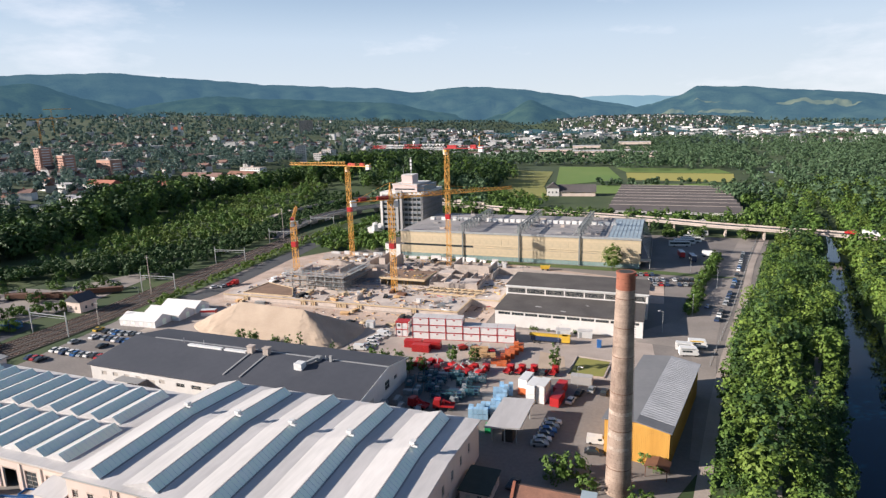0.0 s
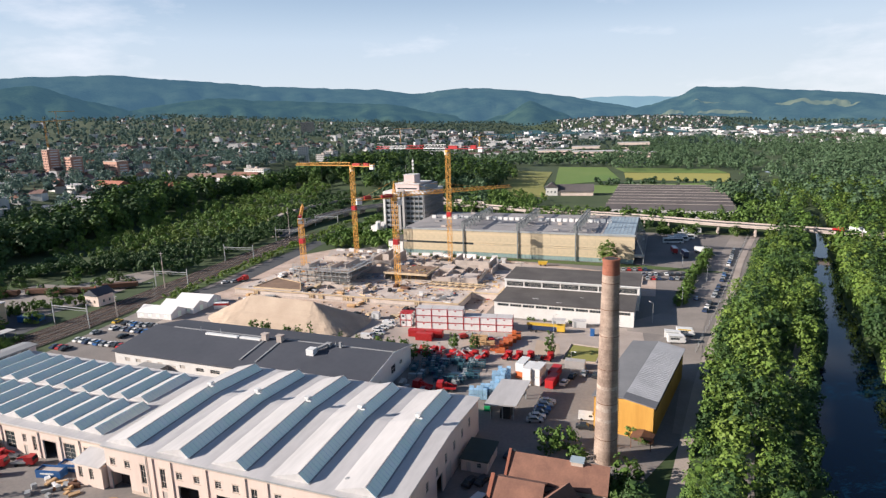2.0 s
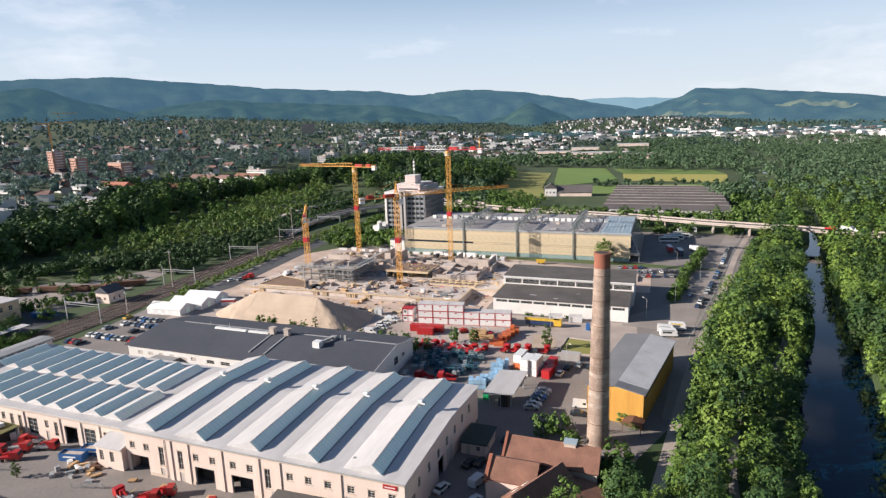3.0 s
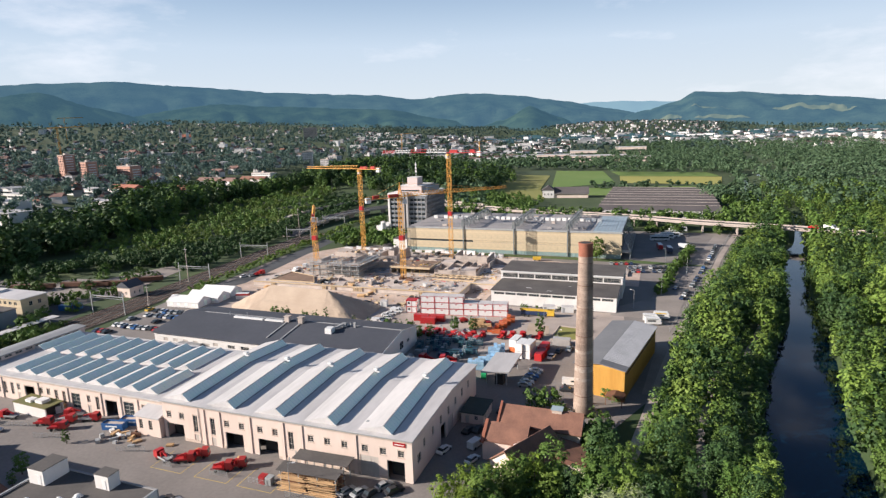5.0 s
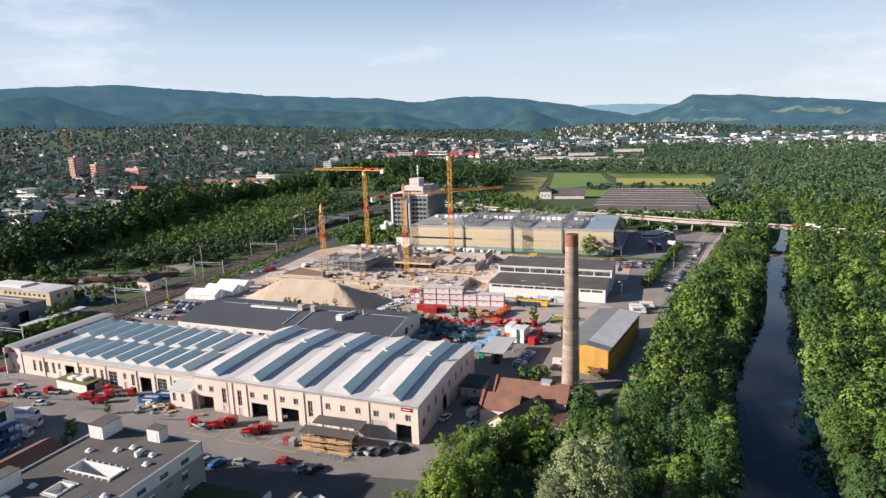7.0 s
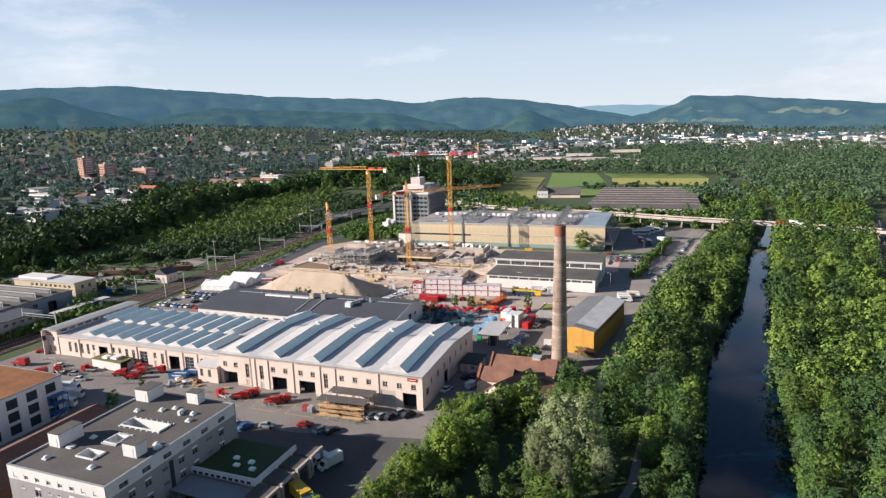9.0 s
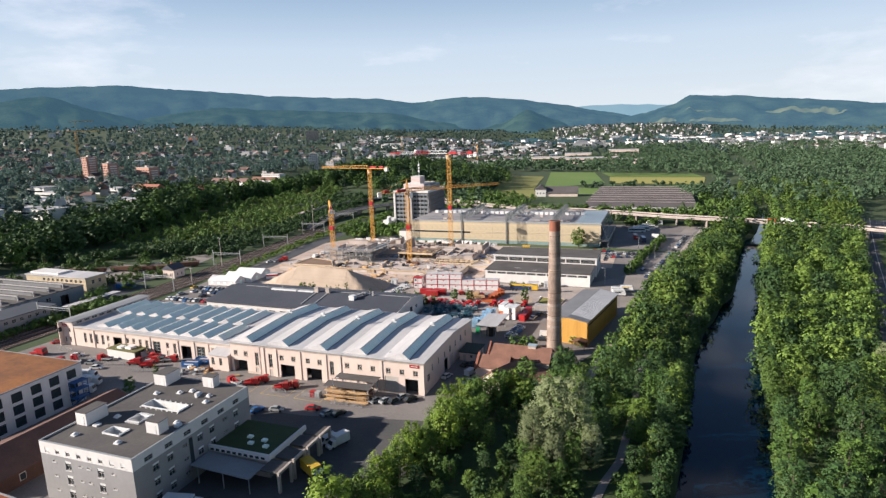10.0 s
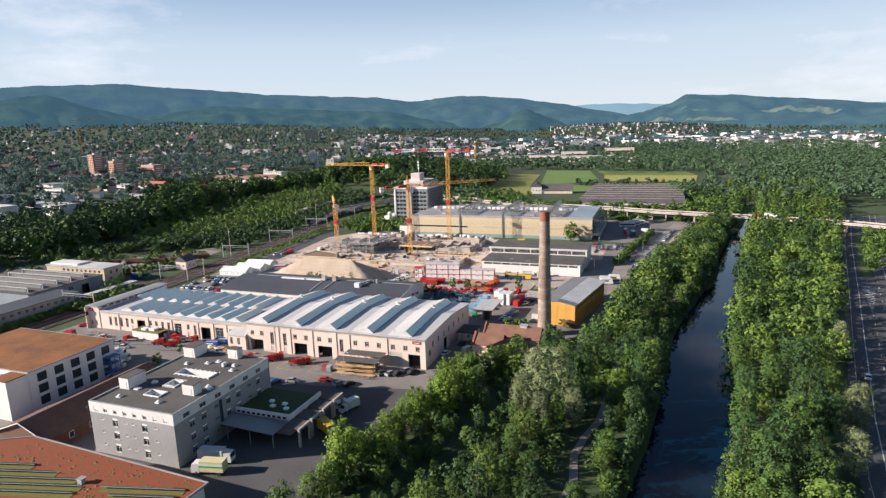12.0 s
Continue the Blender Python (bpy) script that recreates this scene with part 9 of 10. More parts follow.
patch("pavement", [(-300, 92), (-206, 84), (-203, 110), (-214, 165), (-226, 165), (-240, 125), (-310, 118)], M_LANE, 0.1, "pale gravel loading yard beside the railway", "yard")

rr = random.Random(31)
for i, (p, a) in enumerate(along([(-180, 20), (-180.5, 80), (-185, 140), (-195, 240), (-203, 330)], 58)):
    t = thing("catenary_mast", "grey steel railway catenary mast with a cross arm", "mast", pose(p.x + 9.6, p.y, 0, 0, 0, math.degrees(a) - 90), "catenary masts")
    part("pole", Solid().box(-0.16, 0.16, -0.16, 0.16, 0, 10), M_STEEL, t)
    part("pole", Solid().box(-19.2, -18.9, -0.16, 0.16, 0, 10), M_STEEL, t)
    part("cross_beam", Solid().beam((-19, 0, 8.2), (0, 0, 8.2), 0.22, 0.3).beam((-19, 0, 7.2), (0, 0, 7.2), 0.14), M_STEEL, t)
for x, y, h in ((-186, 132, 19), (-203, 262, 22), (-172, 92, 10)):
    t = thing("wooden_pole", "tall pale line pole with a cross arm", "pole", pose(x, y, 0))
    part("pole", Solid().tube((0, 0, 0), (0, 0, h), 0.28, 0.16, 8), M_CONC, t)
    part("cross_arm", Solid().box(-1.2, 1.2, -0.08, 0.08, h - 1.0, h - 0.85), M_STEEL, t)

# motorway beside the river wood
MW = [(104, -200), (128, -32), (134, -2), (150, 67), (165, 131), (190, 240), (212, 330), (226, 385)]
line = [(p.x, p.y) for p, a in along(MW, 10)]
setting("road", band([(x + 2, y) for x, y in line], 34, 0.06), M_ROAD, "dark grey motorway carriageway", "motorway")
for off, dash in ((11.6, 0), (7.6, 1), (3.6, 1), (-0.4, 0), (-4.0, 0), (-8.0, 1), (-12.0, 0)):
    s = Solid()
    for i, (p, a) in enumerate(along(MW, 6)):
        if dash and i % 2:
            continue
        m = Matrix.Translation((p.x + 2, p.y, 0.075)) @ Matrix.Rotation(a, 4, "Z")
        s.add([m @ Vector(q) for q in ((0, off - 0.12, 0), (3.0 if dash else 6.05, off - 0.12, 0), (3.0 if dash else 6.05, off + 0.12, 0), (0, off + 0.12, 0))], [(0, 1, 2, 3)])
    setting("marking", s, M_LINE, "white motorway lane line", "marking")
s = Solid()
for i in range(16):
    f = i / 15
    c = Vector((152.2 + 10.5 * f, 102 + 44 * f))
    w = 0.5 + 5.0 * f
    for sg in (-1, 1):
        s.add([(c.x, c.y, 0.078), (c.x, c.y + 0.7, 0.078), (c.x + sg * w * 0.5, c.y - 1.2 + 0.7, 0.078), (c.x + sg * w * 0.5, c.y - 1.2, 0.078)], [(0, 1, 2, 3)])
setting("marking", s, M_LINE, "white chevron gore marking", "marking")
patch("verge", [(165.5, 168), (170, 168), (186, 212), (204, 256), (214, 292), (194, 292), (178, 222)], M_GRASS, 0.1, "green island between slip road and motorway", "verge")
for x, y, k in ((127, 30, 0), (126, 46, 1), (146, 92, 1), (141, 118, 0), (150, 150, 2), (158, 205, 0), (176, 150, 0), (190, 190, 2), (160, 60, 4), (148, -8, 2)):
    park(CARS[k], x + 4, y, 76, "cars on the motorway", z=0.08)
rail_s = Solid()
for p, a in along([(q[0] - 13.5, q[1]) for q in MW], 4):
    m = Matrix.Translation((p.x, p.y, 0)) @ Matrix.Rotation(a, 4, "Z")
    rail_s.box(0, 4.02, -0.04, 0.04, 0.45, 0.75, m).box(0, 0.1, 0.04, 0.16, 0, 0.7, m)
setting("guard_rail", rail_s, M_STEEL, "galvanised motorway guard rail", "guard rail")

# road bridge across the valley
VI = [(-212, 262, 0.9), (-217, 300, 3.5), (-213, 335, 5.5), (-197, 375, 6.5), (-165, 398, 7), (-120, 395, 7), (-60, 375, 7), (0, 361, 7), (30, 352, 7), (70, 339, 6.5), (97, 331, 6.5), (132, 321, 6.5), (165, 309, 6.5), (198, 296, 6.5), (240, 274, 5)]


def curve(points, n):
    out = []
    for i in range(len(points) - 1):
        p0, p1, p2, p3 = (Vector(points[max(0, min(len(points) - 1, i + k))]) for k in (-1, 0, 1, 2))
        for j in range(n):
            t = j / n
            out.append(0.5 * (2 * p1 + (p2 - p0) * t + (2 * p0 - 5 * p1 + 4 * p2 - p3) * t * t + (3 * p1 - 3 * p2 + p3 - p0) * t ** 3))
    out.append(Vector(points[-1]))
    return out


vi = curve(VI, 5)
deck = thing("road_bridge", "long low concrete road bridge across the valley", "bridge")
part("deck", sweep(vi, [(-5.5, -0.1), (-5.5, -0.9), (-3, -1.5), (3, -1.5), (5.5, -0.9), (5.5, -0.1)]), M_CONC, deck)
part("carriageway", sweep(vi, [(-4.8, -0.08), (4.8, -0.08), (4.8, 0.02), (-4.8, 0.02)]), M_ROAD, deck)
for sg in (-5.2, 5.2):
    part("parapet", sweep(vi, [(sg - 0.15, 0.0), (sg + 0.15, 0.0), (sg + 0.15, 0.95), (sg - 0.15, 0.95)]), M_CONC, deck)
for i in range(4, len(vi), 2):
    p = vi[i]
    if abs(p.x - river_x(p.y)) > 8:
        part("pier", Solid().box(p.x - 0.5, p.x + 0.5, p.y - 4, p.y + 4, land(p.x, p.y) - 0.3, p.z - 1.1), M_CONC, deck)
d2 = curve([(-262, 320, 2.5), (-256, 350, 6), (-250, 390, 7), (-235, 425, 7.5), (-205, 440, 8), (-160, 432, 8), (-100, 405, 7.5)], 5)
up = thing("road_bridge", "second concrete road ramp behind the first", "bridge")
part("deck", sweep(d2, [(-4.5, 0.0), (-4.5, -0.9), (-2.5, -1.4), (2.5, -1.4), (4.5, -0.9), (4.5, 0.0)]), M_CONC, up)
part("parapet", sweep(d2, [(4.1, 0.0), (4.4, 0.0), (4.4, 0.95), (4.1, 0.95)]), M_CONC, up)
for i in range(3, len(d2), 3):
    part("pier", Solid().box(d2[i].x - 0.5, d2[i].x + 0.5, d2[i].y - 2, d2[i].y + 2, land(d2[i].x, d2[i].y) - 0.3, d2[i].z - 1.1), M_CONC, up)
park(WHITELORRY, 148, 315.4, -19, z=6.55)
park(REDTRUCK, 139, 318.6, -17, z=6.55)

# riverside path fence
f = thing("mesh_fence", "long green mesh fence along the riverside path", "fence")
for p, a in along([(54.7, 116), (65.3, 169), (80, 250), (96, 337)], 5):
    part("post", Solid().box(p.x - 1.5, p.x - 1.42, p.y, p.y + 0.08, 0, 1.8), M_STEEL, f)
s = Solid()
for (a, b) in zip([(53.2, 116), (63.8, 169), (78.5, 250)], [(63.8, 169), (78.5, 250), (94.5, 337)]):
    for z in (0.2, 1.75):
        s.beam((*a, z), (*b, z), 0.035)
part("wire", s, M_STEEL, f)
setting("road", band([(42, 8), (44, 21), (48.6, 56), (53, 90), (58.6, 125), (63.6, 152), (71.5, 195), (81.5, 257), (98, 338)], 3.0, 0.09), M_GRAVEL, "narrow pale riverside path", "path")
setting("road", band(FOOTPATH, 1.9, 0.1), M_LANE, "earth footpath among the riverside trees", "path")

# ---- beyond the railway ----
def depot():
    h = thing("depot_hall", "grey depot hall with white concrete roof frames", "factory hall")
    four_walls(h, M_PANEL, -268, -207, 16, 56, 0, 7, E=[(27, 31.5, 0, 5, "door")] + every(4, 2, 24, 2.4, 3.6, 5.4), thick=0.3)
    part("roof", Solid().box(-268.3, -206.7, 15.7, 56.3, 7, 7.3), M_FLATROOF, h)
    for i in range(5):
        y = 18 + i * 7.4
        part("roof_frame", Solid().box(-256, -210, y, y + 0.5, 9.2, 9.7).box(-210.5, -210, y, y + 0.5, 7.3, 9.2).box(-256, -255.5, y, y + 0.5, 7.3, 9.2), M_GREY, h, "pale concrete roof frame")
        part("rooflight", Solid().extrude_x([(y + 0.6, 7.3), (y + 4.5, 7.3), (y + 0.6, 8.9)], -254, -212), M_SLATE, h)
    w = thing("depot_office", "long white two-storey depot office with window rows and shade-grey walls", "building")
    # grey render on the white office: its shade is in the wall colour
    four_walls(w, M_GREYDARK, -204, -189, -34, 28, 0, 6.4, S=every(5, 1, 14, 1.6, 1.0, 2.4) + every(5, 1, 14, 1.6, 4.0, 5.4), E=every(18, 1, 61, 1.7, 1.0, 2.4) + every(18, 1, 61, 1.7, 4.0, 5.4), thick=0.3)
    part("roof", Solid().box(-204.3, -188.7, -34.3, 28.3, 6.4, 6.7), M_DARKROOF, w)
    y = thing("ochre_depot", "ochre depot building with white flat roof", "building")
    four_walls(y, M_GOLD, -258, -214, 63, 75, 0, 8.2, S=every(9, 12, 42, 1.8, 5.6, 7.0), E=every(2, 2, 10, 1.6, 4.6, 6.6), thick=0.3)
    part("roof", Solid().box(-258.4, -213.6, 62.6, 75.4, 8.2, 8.6), M_ROOFWHITE, y)
    part("roof_box", Solid().box(-257, -236, 65, 73, 8.6, 9.5), M_WHITE, y)
    s = thing("platform_roof", "long pale platform canopy beside the tracks", "canopy")
    part("roof", Solid().extrude_y([(-194, 3.2), (-189.5, 3.2), (-189.5, 3.4), (-194, 3.4)], 34, 62), M_ROOFWHITE, s)
    for k in range(5):
        part("post", Solid().box(-192, -191.8, 35 + k * 6, 35.2 + k * 6, 0, 3.2), M_STEEL, s)
    c = thing("signal_house", "small yellow railway house with a dark roof", "house")
    four_walls(c, M_CREAM, -201, -193, 101, 109, 0, 5, S=every(2, 1, 7, 1.0, 1.4, 2.8), E=every(2, 1, 7, 1.0, 1.4, 2.8), thick=0.3)
    part("roof", Solid().extrude_y([(-201.6, 4.9), (-192.4, 4.9), (-197, 7.8)], 100.4, 109.6), M_DARKROOF, c)
    part("chimney", Solid().box(-198, -197.4, 104, 104.6, 7, 8.6), M_BRICKRED, c)
    for x, yy, a in ((-206, 78, 8), (-208, 75, 8)):
        container(x, yy, a, M_BLUE, "blue container beside the tracks")
    for x, yy, a, l in ((-268, 94, 22, 22), (-246, 105, 18, 26), (-226, 112, 20, 18), (-216, 122, 30, 16)):
        t = thing("goods_wagon", "rusty brown open goods wagon", "wagon", pose(x, yy, 0.1, 0, 0, a), "goods wagons")
        part("body", Solid().box(0, l, 0, 2.8, 1.0, 3.0), M_RUST, t)
        part("floor", Solid().box(0.3, l - 0.3, 0.2, 2.6, 0.5, 1.0), M_BLACK, t)
        for k in range(2):
            part("bogie", Solid().box(1.5 + k * (l - 5), 3.5 + k * (l - 5), 0.4, 2.4, 0, 0.5), M_BLACK, t)


depot()
br = random.Random(77)
for i in range(30):
    plant(br, "bush", -185.5 + br.uniform(-1.6, 1.6), -30 + i * 3.1, br.uniform(0.8, 1.4), label="green bush beside the depot office", group="bushes beside the depot", name="bush", category="bush")
for x, y, k in ((-196, 52, 2.2), (-200, 58, 1.8), (-193, 46, 1.6), (-206, 66, 1.8), (-200, 76, 1.6)):
    plant(br, "bush", x, y, k, label="big rounded green bush beside the tracks", group="bushes beside the railway", name="bush", category="bush")
for x, y in [(br.uniform(-330, -200), br.uniform(50, 145)) for _ in range(95)] + [(-180 + br.uniform(-4, 4), 30 + br.uniform(-10, 20)) for _ in range(14)]:
    if -270 < x < -187 and 15 < y < 78 or -252 < x < -182 and 84 < y < 124 and br.random() < 0.7:
        continue
    plant(br, "bush", x, y, br.uniform(0.9, 1.8), label="green bush beside the railway yard", group="bushes beside the railway", name="bush", category="bush")

# ---- the town and the far valley ----
tr = random.Random(55)
M_BROWNROOF = material("brown_fibre_cement", (0.080, 0.070, 0.070), (0.115, 0.102, 0.10), 0.05, 0.9, fine=0.5)
M_TILEDULL = material("dull_roof_tile", (0.22, 0.125, 0.10), (0.15, 0.095, 0.08), 0.3, 0.9, fine=2.0, rand=0.3)
M_BRICKPINK = material("pink_brick", (0.50, 0.29, 0.22), (0.42, 0.23, 0.17), 0.3, 0.9)
M_HOUSE = material("house_render", (0.66, 0.64, 0.62), (0.50, 0.49, 0.48), 0.2, 0.9, rand=0.3)


def house(w, d, h, roof, label):
    t = thing("house", label, "house", pose(0, 0, -600), "houses of the town")
    part("wall", Solid().box(-w / 2, w / 2, -d / 2, d / 2, -3, h), M_HOUSE, t)
    part("roof", Solid().extrude_x([(-d / 2 - 0.5, h - 0.1), (0, h + d * 0.36), (d / 2 + 0.5, h - 0.1)], -w / 2 - 0.4, w / 2 + 0.4), roof, t)
    for i in range(3):
        for z in (1.2, 4.0):
            if z + 1.4 < h:
                x = -w / 2 + w * (i + 0.5) / 3
                part("window", Solid().box(x - 0.6, x + 0.6, -d / 2 - 0.06, -d / 2 - 0.005, z, z + 1.4), M_GLASS, t)
    part("chimney", Solid().box(w * 0.2, w * 0.2 + 0.7, -0.3, 0.4, h + 1, h + d * 0.36 + 1.2), M_BRICKRED, t)
    return t


def slab_block(w, d, h, mat, label):
    t = thing("apartment_block", label, "apartment block", pose(0, 0, -600), "apartment blocks of the town")
    part("wall", Solid().box(-w / 2, w / 2, -d / 2, d / 2, -3, h), mat, t)
    part("roof", Solid().box(-w / 2 - 0.3, w / 2 + 0.3, -d / 2 - 0.3, d / 2 + 0.3, h, h + 0.5).box(-2, 2, -2, 2, h + 0.5, h + 2.5), M_CONC, t)
    n, z = int(w / 3.2), 1.0
    while z + 1.6 < h:
        for i in range(n):
            x = -w / 2 + w * (i + 0.5) / n
            part("window", BLOCKWIN, None, t, "", Matrix.Translation((x - 0.9, -d / 2 - 0.06, z)))
        part("balcony", Solid().box(w / 2 + 0.01, w / 2 + 1.3, -d * 0.3, d * 0.3, z - 0.2, z + 0.9), M_WPAINT, t)
        z += 2.9
    return t


BLOCKWIN = Solid().box(0, 1.8, 0, 0.05, 0, 1.5).mesh("window", M_GLASS)
HOUSES = [house(11, 9, 6, M_TILEDULL, "white house with a dull red tiled roof"), house(13, 9, 6.5, M_TILE, "pale house with a brown tiled roof"), house(10, 10, 5.5, M_TILE, "small pale house with a brown roof"), house(16, 11, 8, M_TILEDULL, "large pale house with a dull red tiled roof"), house(9, 8, 5, M_DARKROOF, "white house with a dark roof")]


def put_house(x, y, turn=None, src=None):
    return copy_thing(src or tr.choice(HOUSES), pose(x, y, land(x, y), 0, 0, tr.uniform(0, 360) if turn is None else turn))


built = []
n = 0
while n < 150:
    b, d = math.radians(tr.uniform(4, 42)), 640 + 900 * tr.random() ** 1.3
    a = b + math.radians(20.5)
    x, y = 53 - d * math.sin(a), -120 + d * math.cos(a)
    if -x < (440 if y < 330 else 478) + 0.12 * max(0, y - 300) or any((x - p) ** 2 + (y - q) ** 2 < 240 for p, q in built) or noise.noise((x / 150, y / 190, 3)) > 0.16:
        continue
    built.append((x, y))
    put_house(x, y)
    n += 1
# larger blocks on the near rim of the town
for x, y, w, d, h, mat, label, turn in ((-614, 402, 12, 13, 32, M_BRICKPINK, "pink brick apartment block with white balconies", -12), (-588, 408, 16, 13, 25, M_BRICKPINK, "pink brick apartment block with white balconies", -12),
                                        (-556, 436, 26, 14, 20, M_BRICKPINK, "pink terraced apartment block", -10), (-455, 560, 34, 12, 12, M_WHITE, "white apartment block with a red roof", -8), (-515, 760, 16, 14, 26, M_WHITE, "white high-rise apartment block", 30),
                                        (-480, 790, 18, 14, 24, M_GREY, "grey high-rise apartment block", -8), (-440, 700, 16, 16, 26, M_GREY, "grey high-rise apartment block", -8), (-980, 1500, 40, 20, 40, M_CONC, "pale tower block on the hillside", 30),
                                        (-400, 640, 14, 12, 14, M_BRICKPINK, "small pink brick block", 30)):
    t = slab_block(w, d, h, mat, label)
    t.matrix_basis = pose(x, y, land(x, y), 0, 0, turn)
for x, y, w, d, h, m in ((-500, 330, 46, 16, 7, M_ROOFWHITE), (-470, 352, 40, 14, 8, M_TILERED), (-440, 402, 34, 14, 8, M_TILERED), (-560, 300, 30, 20, 7, M_ZINC), (-610, 270, 36, 18, 6, M_ROOFWHITE), (-520, 280, 26, 14, 6, M_ROOFWHITE), (-650, 250, 40, 22, 7, M_ZINC), (-690, 300, 30, 18, 7, M_ROOFWHITE), (-455, 470, 60, 12, 9, M_TILEDULL), (-440, 520, 40, 12, 9, M_TILE), (-455, 215, 60, 18, 7, M_ROOFWHITE), (-430, 262, 52, 16, 7, M_ZINC), (-480, 240, 34, 18, 7, M_ROOFWHITE), (-470, 180, 30, 14, 6, M_WHITE), (-520, 210, 40, 16, 7, M_ZINC), (-446, 300, 44, 14, 7, M_ROOFWHITE), (-580, 240, 24, 16, 7, M_WHITE)):
    t = thing("commercial_building", "low white building at the rim of the town", "building", pose(x, y, land(x, y), 0, 0, -6), "low buildings at the rim of the town")
    part("wall", Solid().box(-w / 2, w / 2, -d / 2, d / 2, -3, h), M_WHITE, t)
    part("roof", Solid().box(-w / 2 - 0.4, w / 2 + 0.4, -d / 2 - 0.4, d / 2 + 0.4, h, h + 0.5) if m in (M_ROOFWHITE, M_ZINC, M_WHITE) else Solid().extrude_x([(-d / 2 - 0.4, h), (0, h + 4), (d / 2 + 0.4, h)], -w / 2 - 0.4, w / 2 + 0.4), m, t)
    part("window_band", Solid().box(-w / 2 + 1, w / 2 - 1, -d / 2 - 0.06, -d / 2 - 0.005, 2.5, 4.2), M_GLASS, t)
t = thing("church", "white church with twin pointed towers", "church", pose(-1140, 1150, land(-1140, 1150), 0, 0, 30))
part("nave", Solid().box(-14, 14, -8, 8, -3, 14), M_WHITE, t)
part("roof", Solid().extrude_x([(-8.5, 14), (0, 22), (8.5, 14)], -14.5, 14.5), M_TILERED, t)
for x in (-9, 9):
    tw = part("tower", Solid().box(x - 3, x + 3, -13, -7, -3, 26), M_WHITE, t)
    part("spire", Solid().tube((x, -10, 26), (x, -10, 40), 3.2, 0.1, 8), M_DARKROOF, tw)
# far little cranes and a brick stack
for x, y, h in ((-830, 560, 55), (-1250, 900, 60), (-560, 1250, 48), (-330, 1150, 45)):
    t = thing("far_crane", "distant yellow tower crane above the roofs", "crane", pose(x, y, land(x, y), 0, 0, tr.uniform(20, 60)))
    s = Solid()
    lattice(s, (0, 0, 0), (0, 0, h), 1.8, 6, 0.5)
    part("mast", s, M_CRANE, t)
    part("jib", Solid().beam((-14, 0, h), (38, 0, h + 1), 1.3), M_CRANE, t)


def roofscape(name, places, label, lo=8, hi=16, flat=0.3, pale=0.6):
    """Far houses too small to tell apart: walls in one mass, roofs in another."""
    walls, roofs, flats = Solid(), Solid(), Solid()
    for x, y in places:
        z = land(x, y)
        w, d, h = tr.uniform(lo, hi), tr.uniform(8, 11), tr.uniform(6, 9.5)
        big = tr.random() < flat
        if big:
            w, d, h = w * 1.8, d * 1.4, h * tr.uniform(0.9, 1.8)
        m = pose(x, y, z, 0, 0, tr.choice((20, 110)) + tr.uniform(-20, 20))
        walls.box(-w / 2, w / 2, -d / 2, d / 2, -2, h, m)
        if big:
            flats.box(-w / 2 - 0.3, w / 2 + 0.3, -d / 2 - 0.3, d / 2 + 0.3, h, h + 0.6, m)
        else:
            v = [m @ Vector(p) for p in ((-w / 2, -d / 2 - 0.4, h), (w / 2, -d / 2 - 0.4, h), (w / 2, d / 2 + 0.4, h), (-w / 2, d / 2 + 0.4, h), (-w / 2, 0, h + d * 0.36), (w / 2, 0, h + d * 0.36))]
            roofs.add(v, [(0, 1, 5, 4), (2, 3, 4, 5), (1, 2, 5), (3, 0, 4), (3, 2, 1, 0)])
    for part_name, s, mt in ((name, walls, M_FARWALL), (name + "_roofs", roofs, M_FARROOF), (name + "_flat_roofs", flats, M_ROOFWHITE)):
        if s.v:
            tagged(new(part_name, s.mesh(part_name, mt)), label, "far houses", kind="stuff")


M_FARWALL = material("far_house_walls", (0.66, 0.64, 0.62), (0.48, 0.47, 0.47), 0.02, 0.9, island=0.3)
M_FARROOF = material("far_roofs", (0.15, 0.095, 0.08), (0.085, 0.07, 0.068), 0.02, 0.9, island=0.35)


def sector(n, b0, b1, d0, d1, bias=1.0):
    out = []
    for _ in range(n):
        a = math.radians(tr.uniform(b0, b1) + 20.5)
        d = d0 + (d1 - d0) * tr.random() ** bias
        out.append((53 - d * math.sin(a), -120 + d * math.cos(a)))
    return out


roofscape("far_houses", [p for p in sector(170, 5, 42, 800, 1400) if -p[0] > 500 + 0.12 * p[1]], "pale houses among the garden trees of the town", lo=10, hi=17, flat=0.16)
def grove(x, y):
    """Where the town's trees close into groves (above zero) and where its houses crowd (below)."""
    return noise.noise((x / 150, y / 190, 3)) + 0.5 * noise.noise((x / 60, y / 60, 8))


roofscape("far_houses", [p for p in sector(300, 6, 42, 1350, 2900) if grove(*p) < 0.1], "far houses of the town on the hillside", lo=6, hi=11, flat=0.06)
roofscape("far_houses", sector(330, -12, 8, 1300, 2400), "far houses along the valley floor", lo=10, hi=22, flat=0.45)
roofscape("far_houses", sector(330, -25, -11, 2350, 3250), "far white village on the slope", lo=4, hi=6.5, flat=0.05)
roofscape("far_houses", sector(420, -42, -26, 1700, 2500), "far pale town at the foot of the mountain", lo=9, hi=18, flat=0.5)
roofscape("far_houses", sector(130, -34, -12, 1900, 2400), "far pale sheds of the valley town", lo=16, hi=34, flat=0.7)


def trees_in(n, b0, b1, d0, d1, h0, h1, bias=1.0, keep=None):
    out = []
    for x, y in sector(n * 2, b0, b1, d0, d1, bias):
        if len(out) < n and (keep is None or keep(x, y)):
            out.append((x, y, tr.uniform(h0, h1)))
    return out


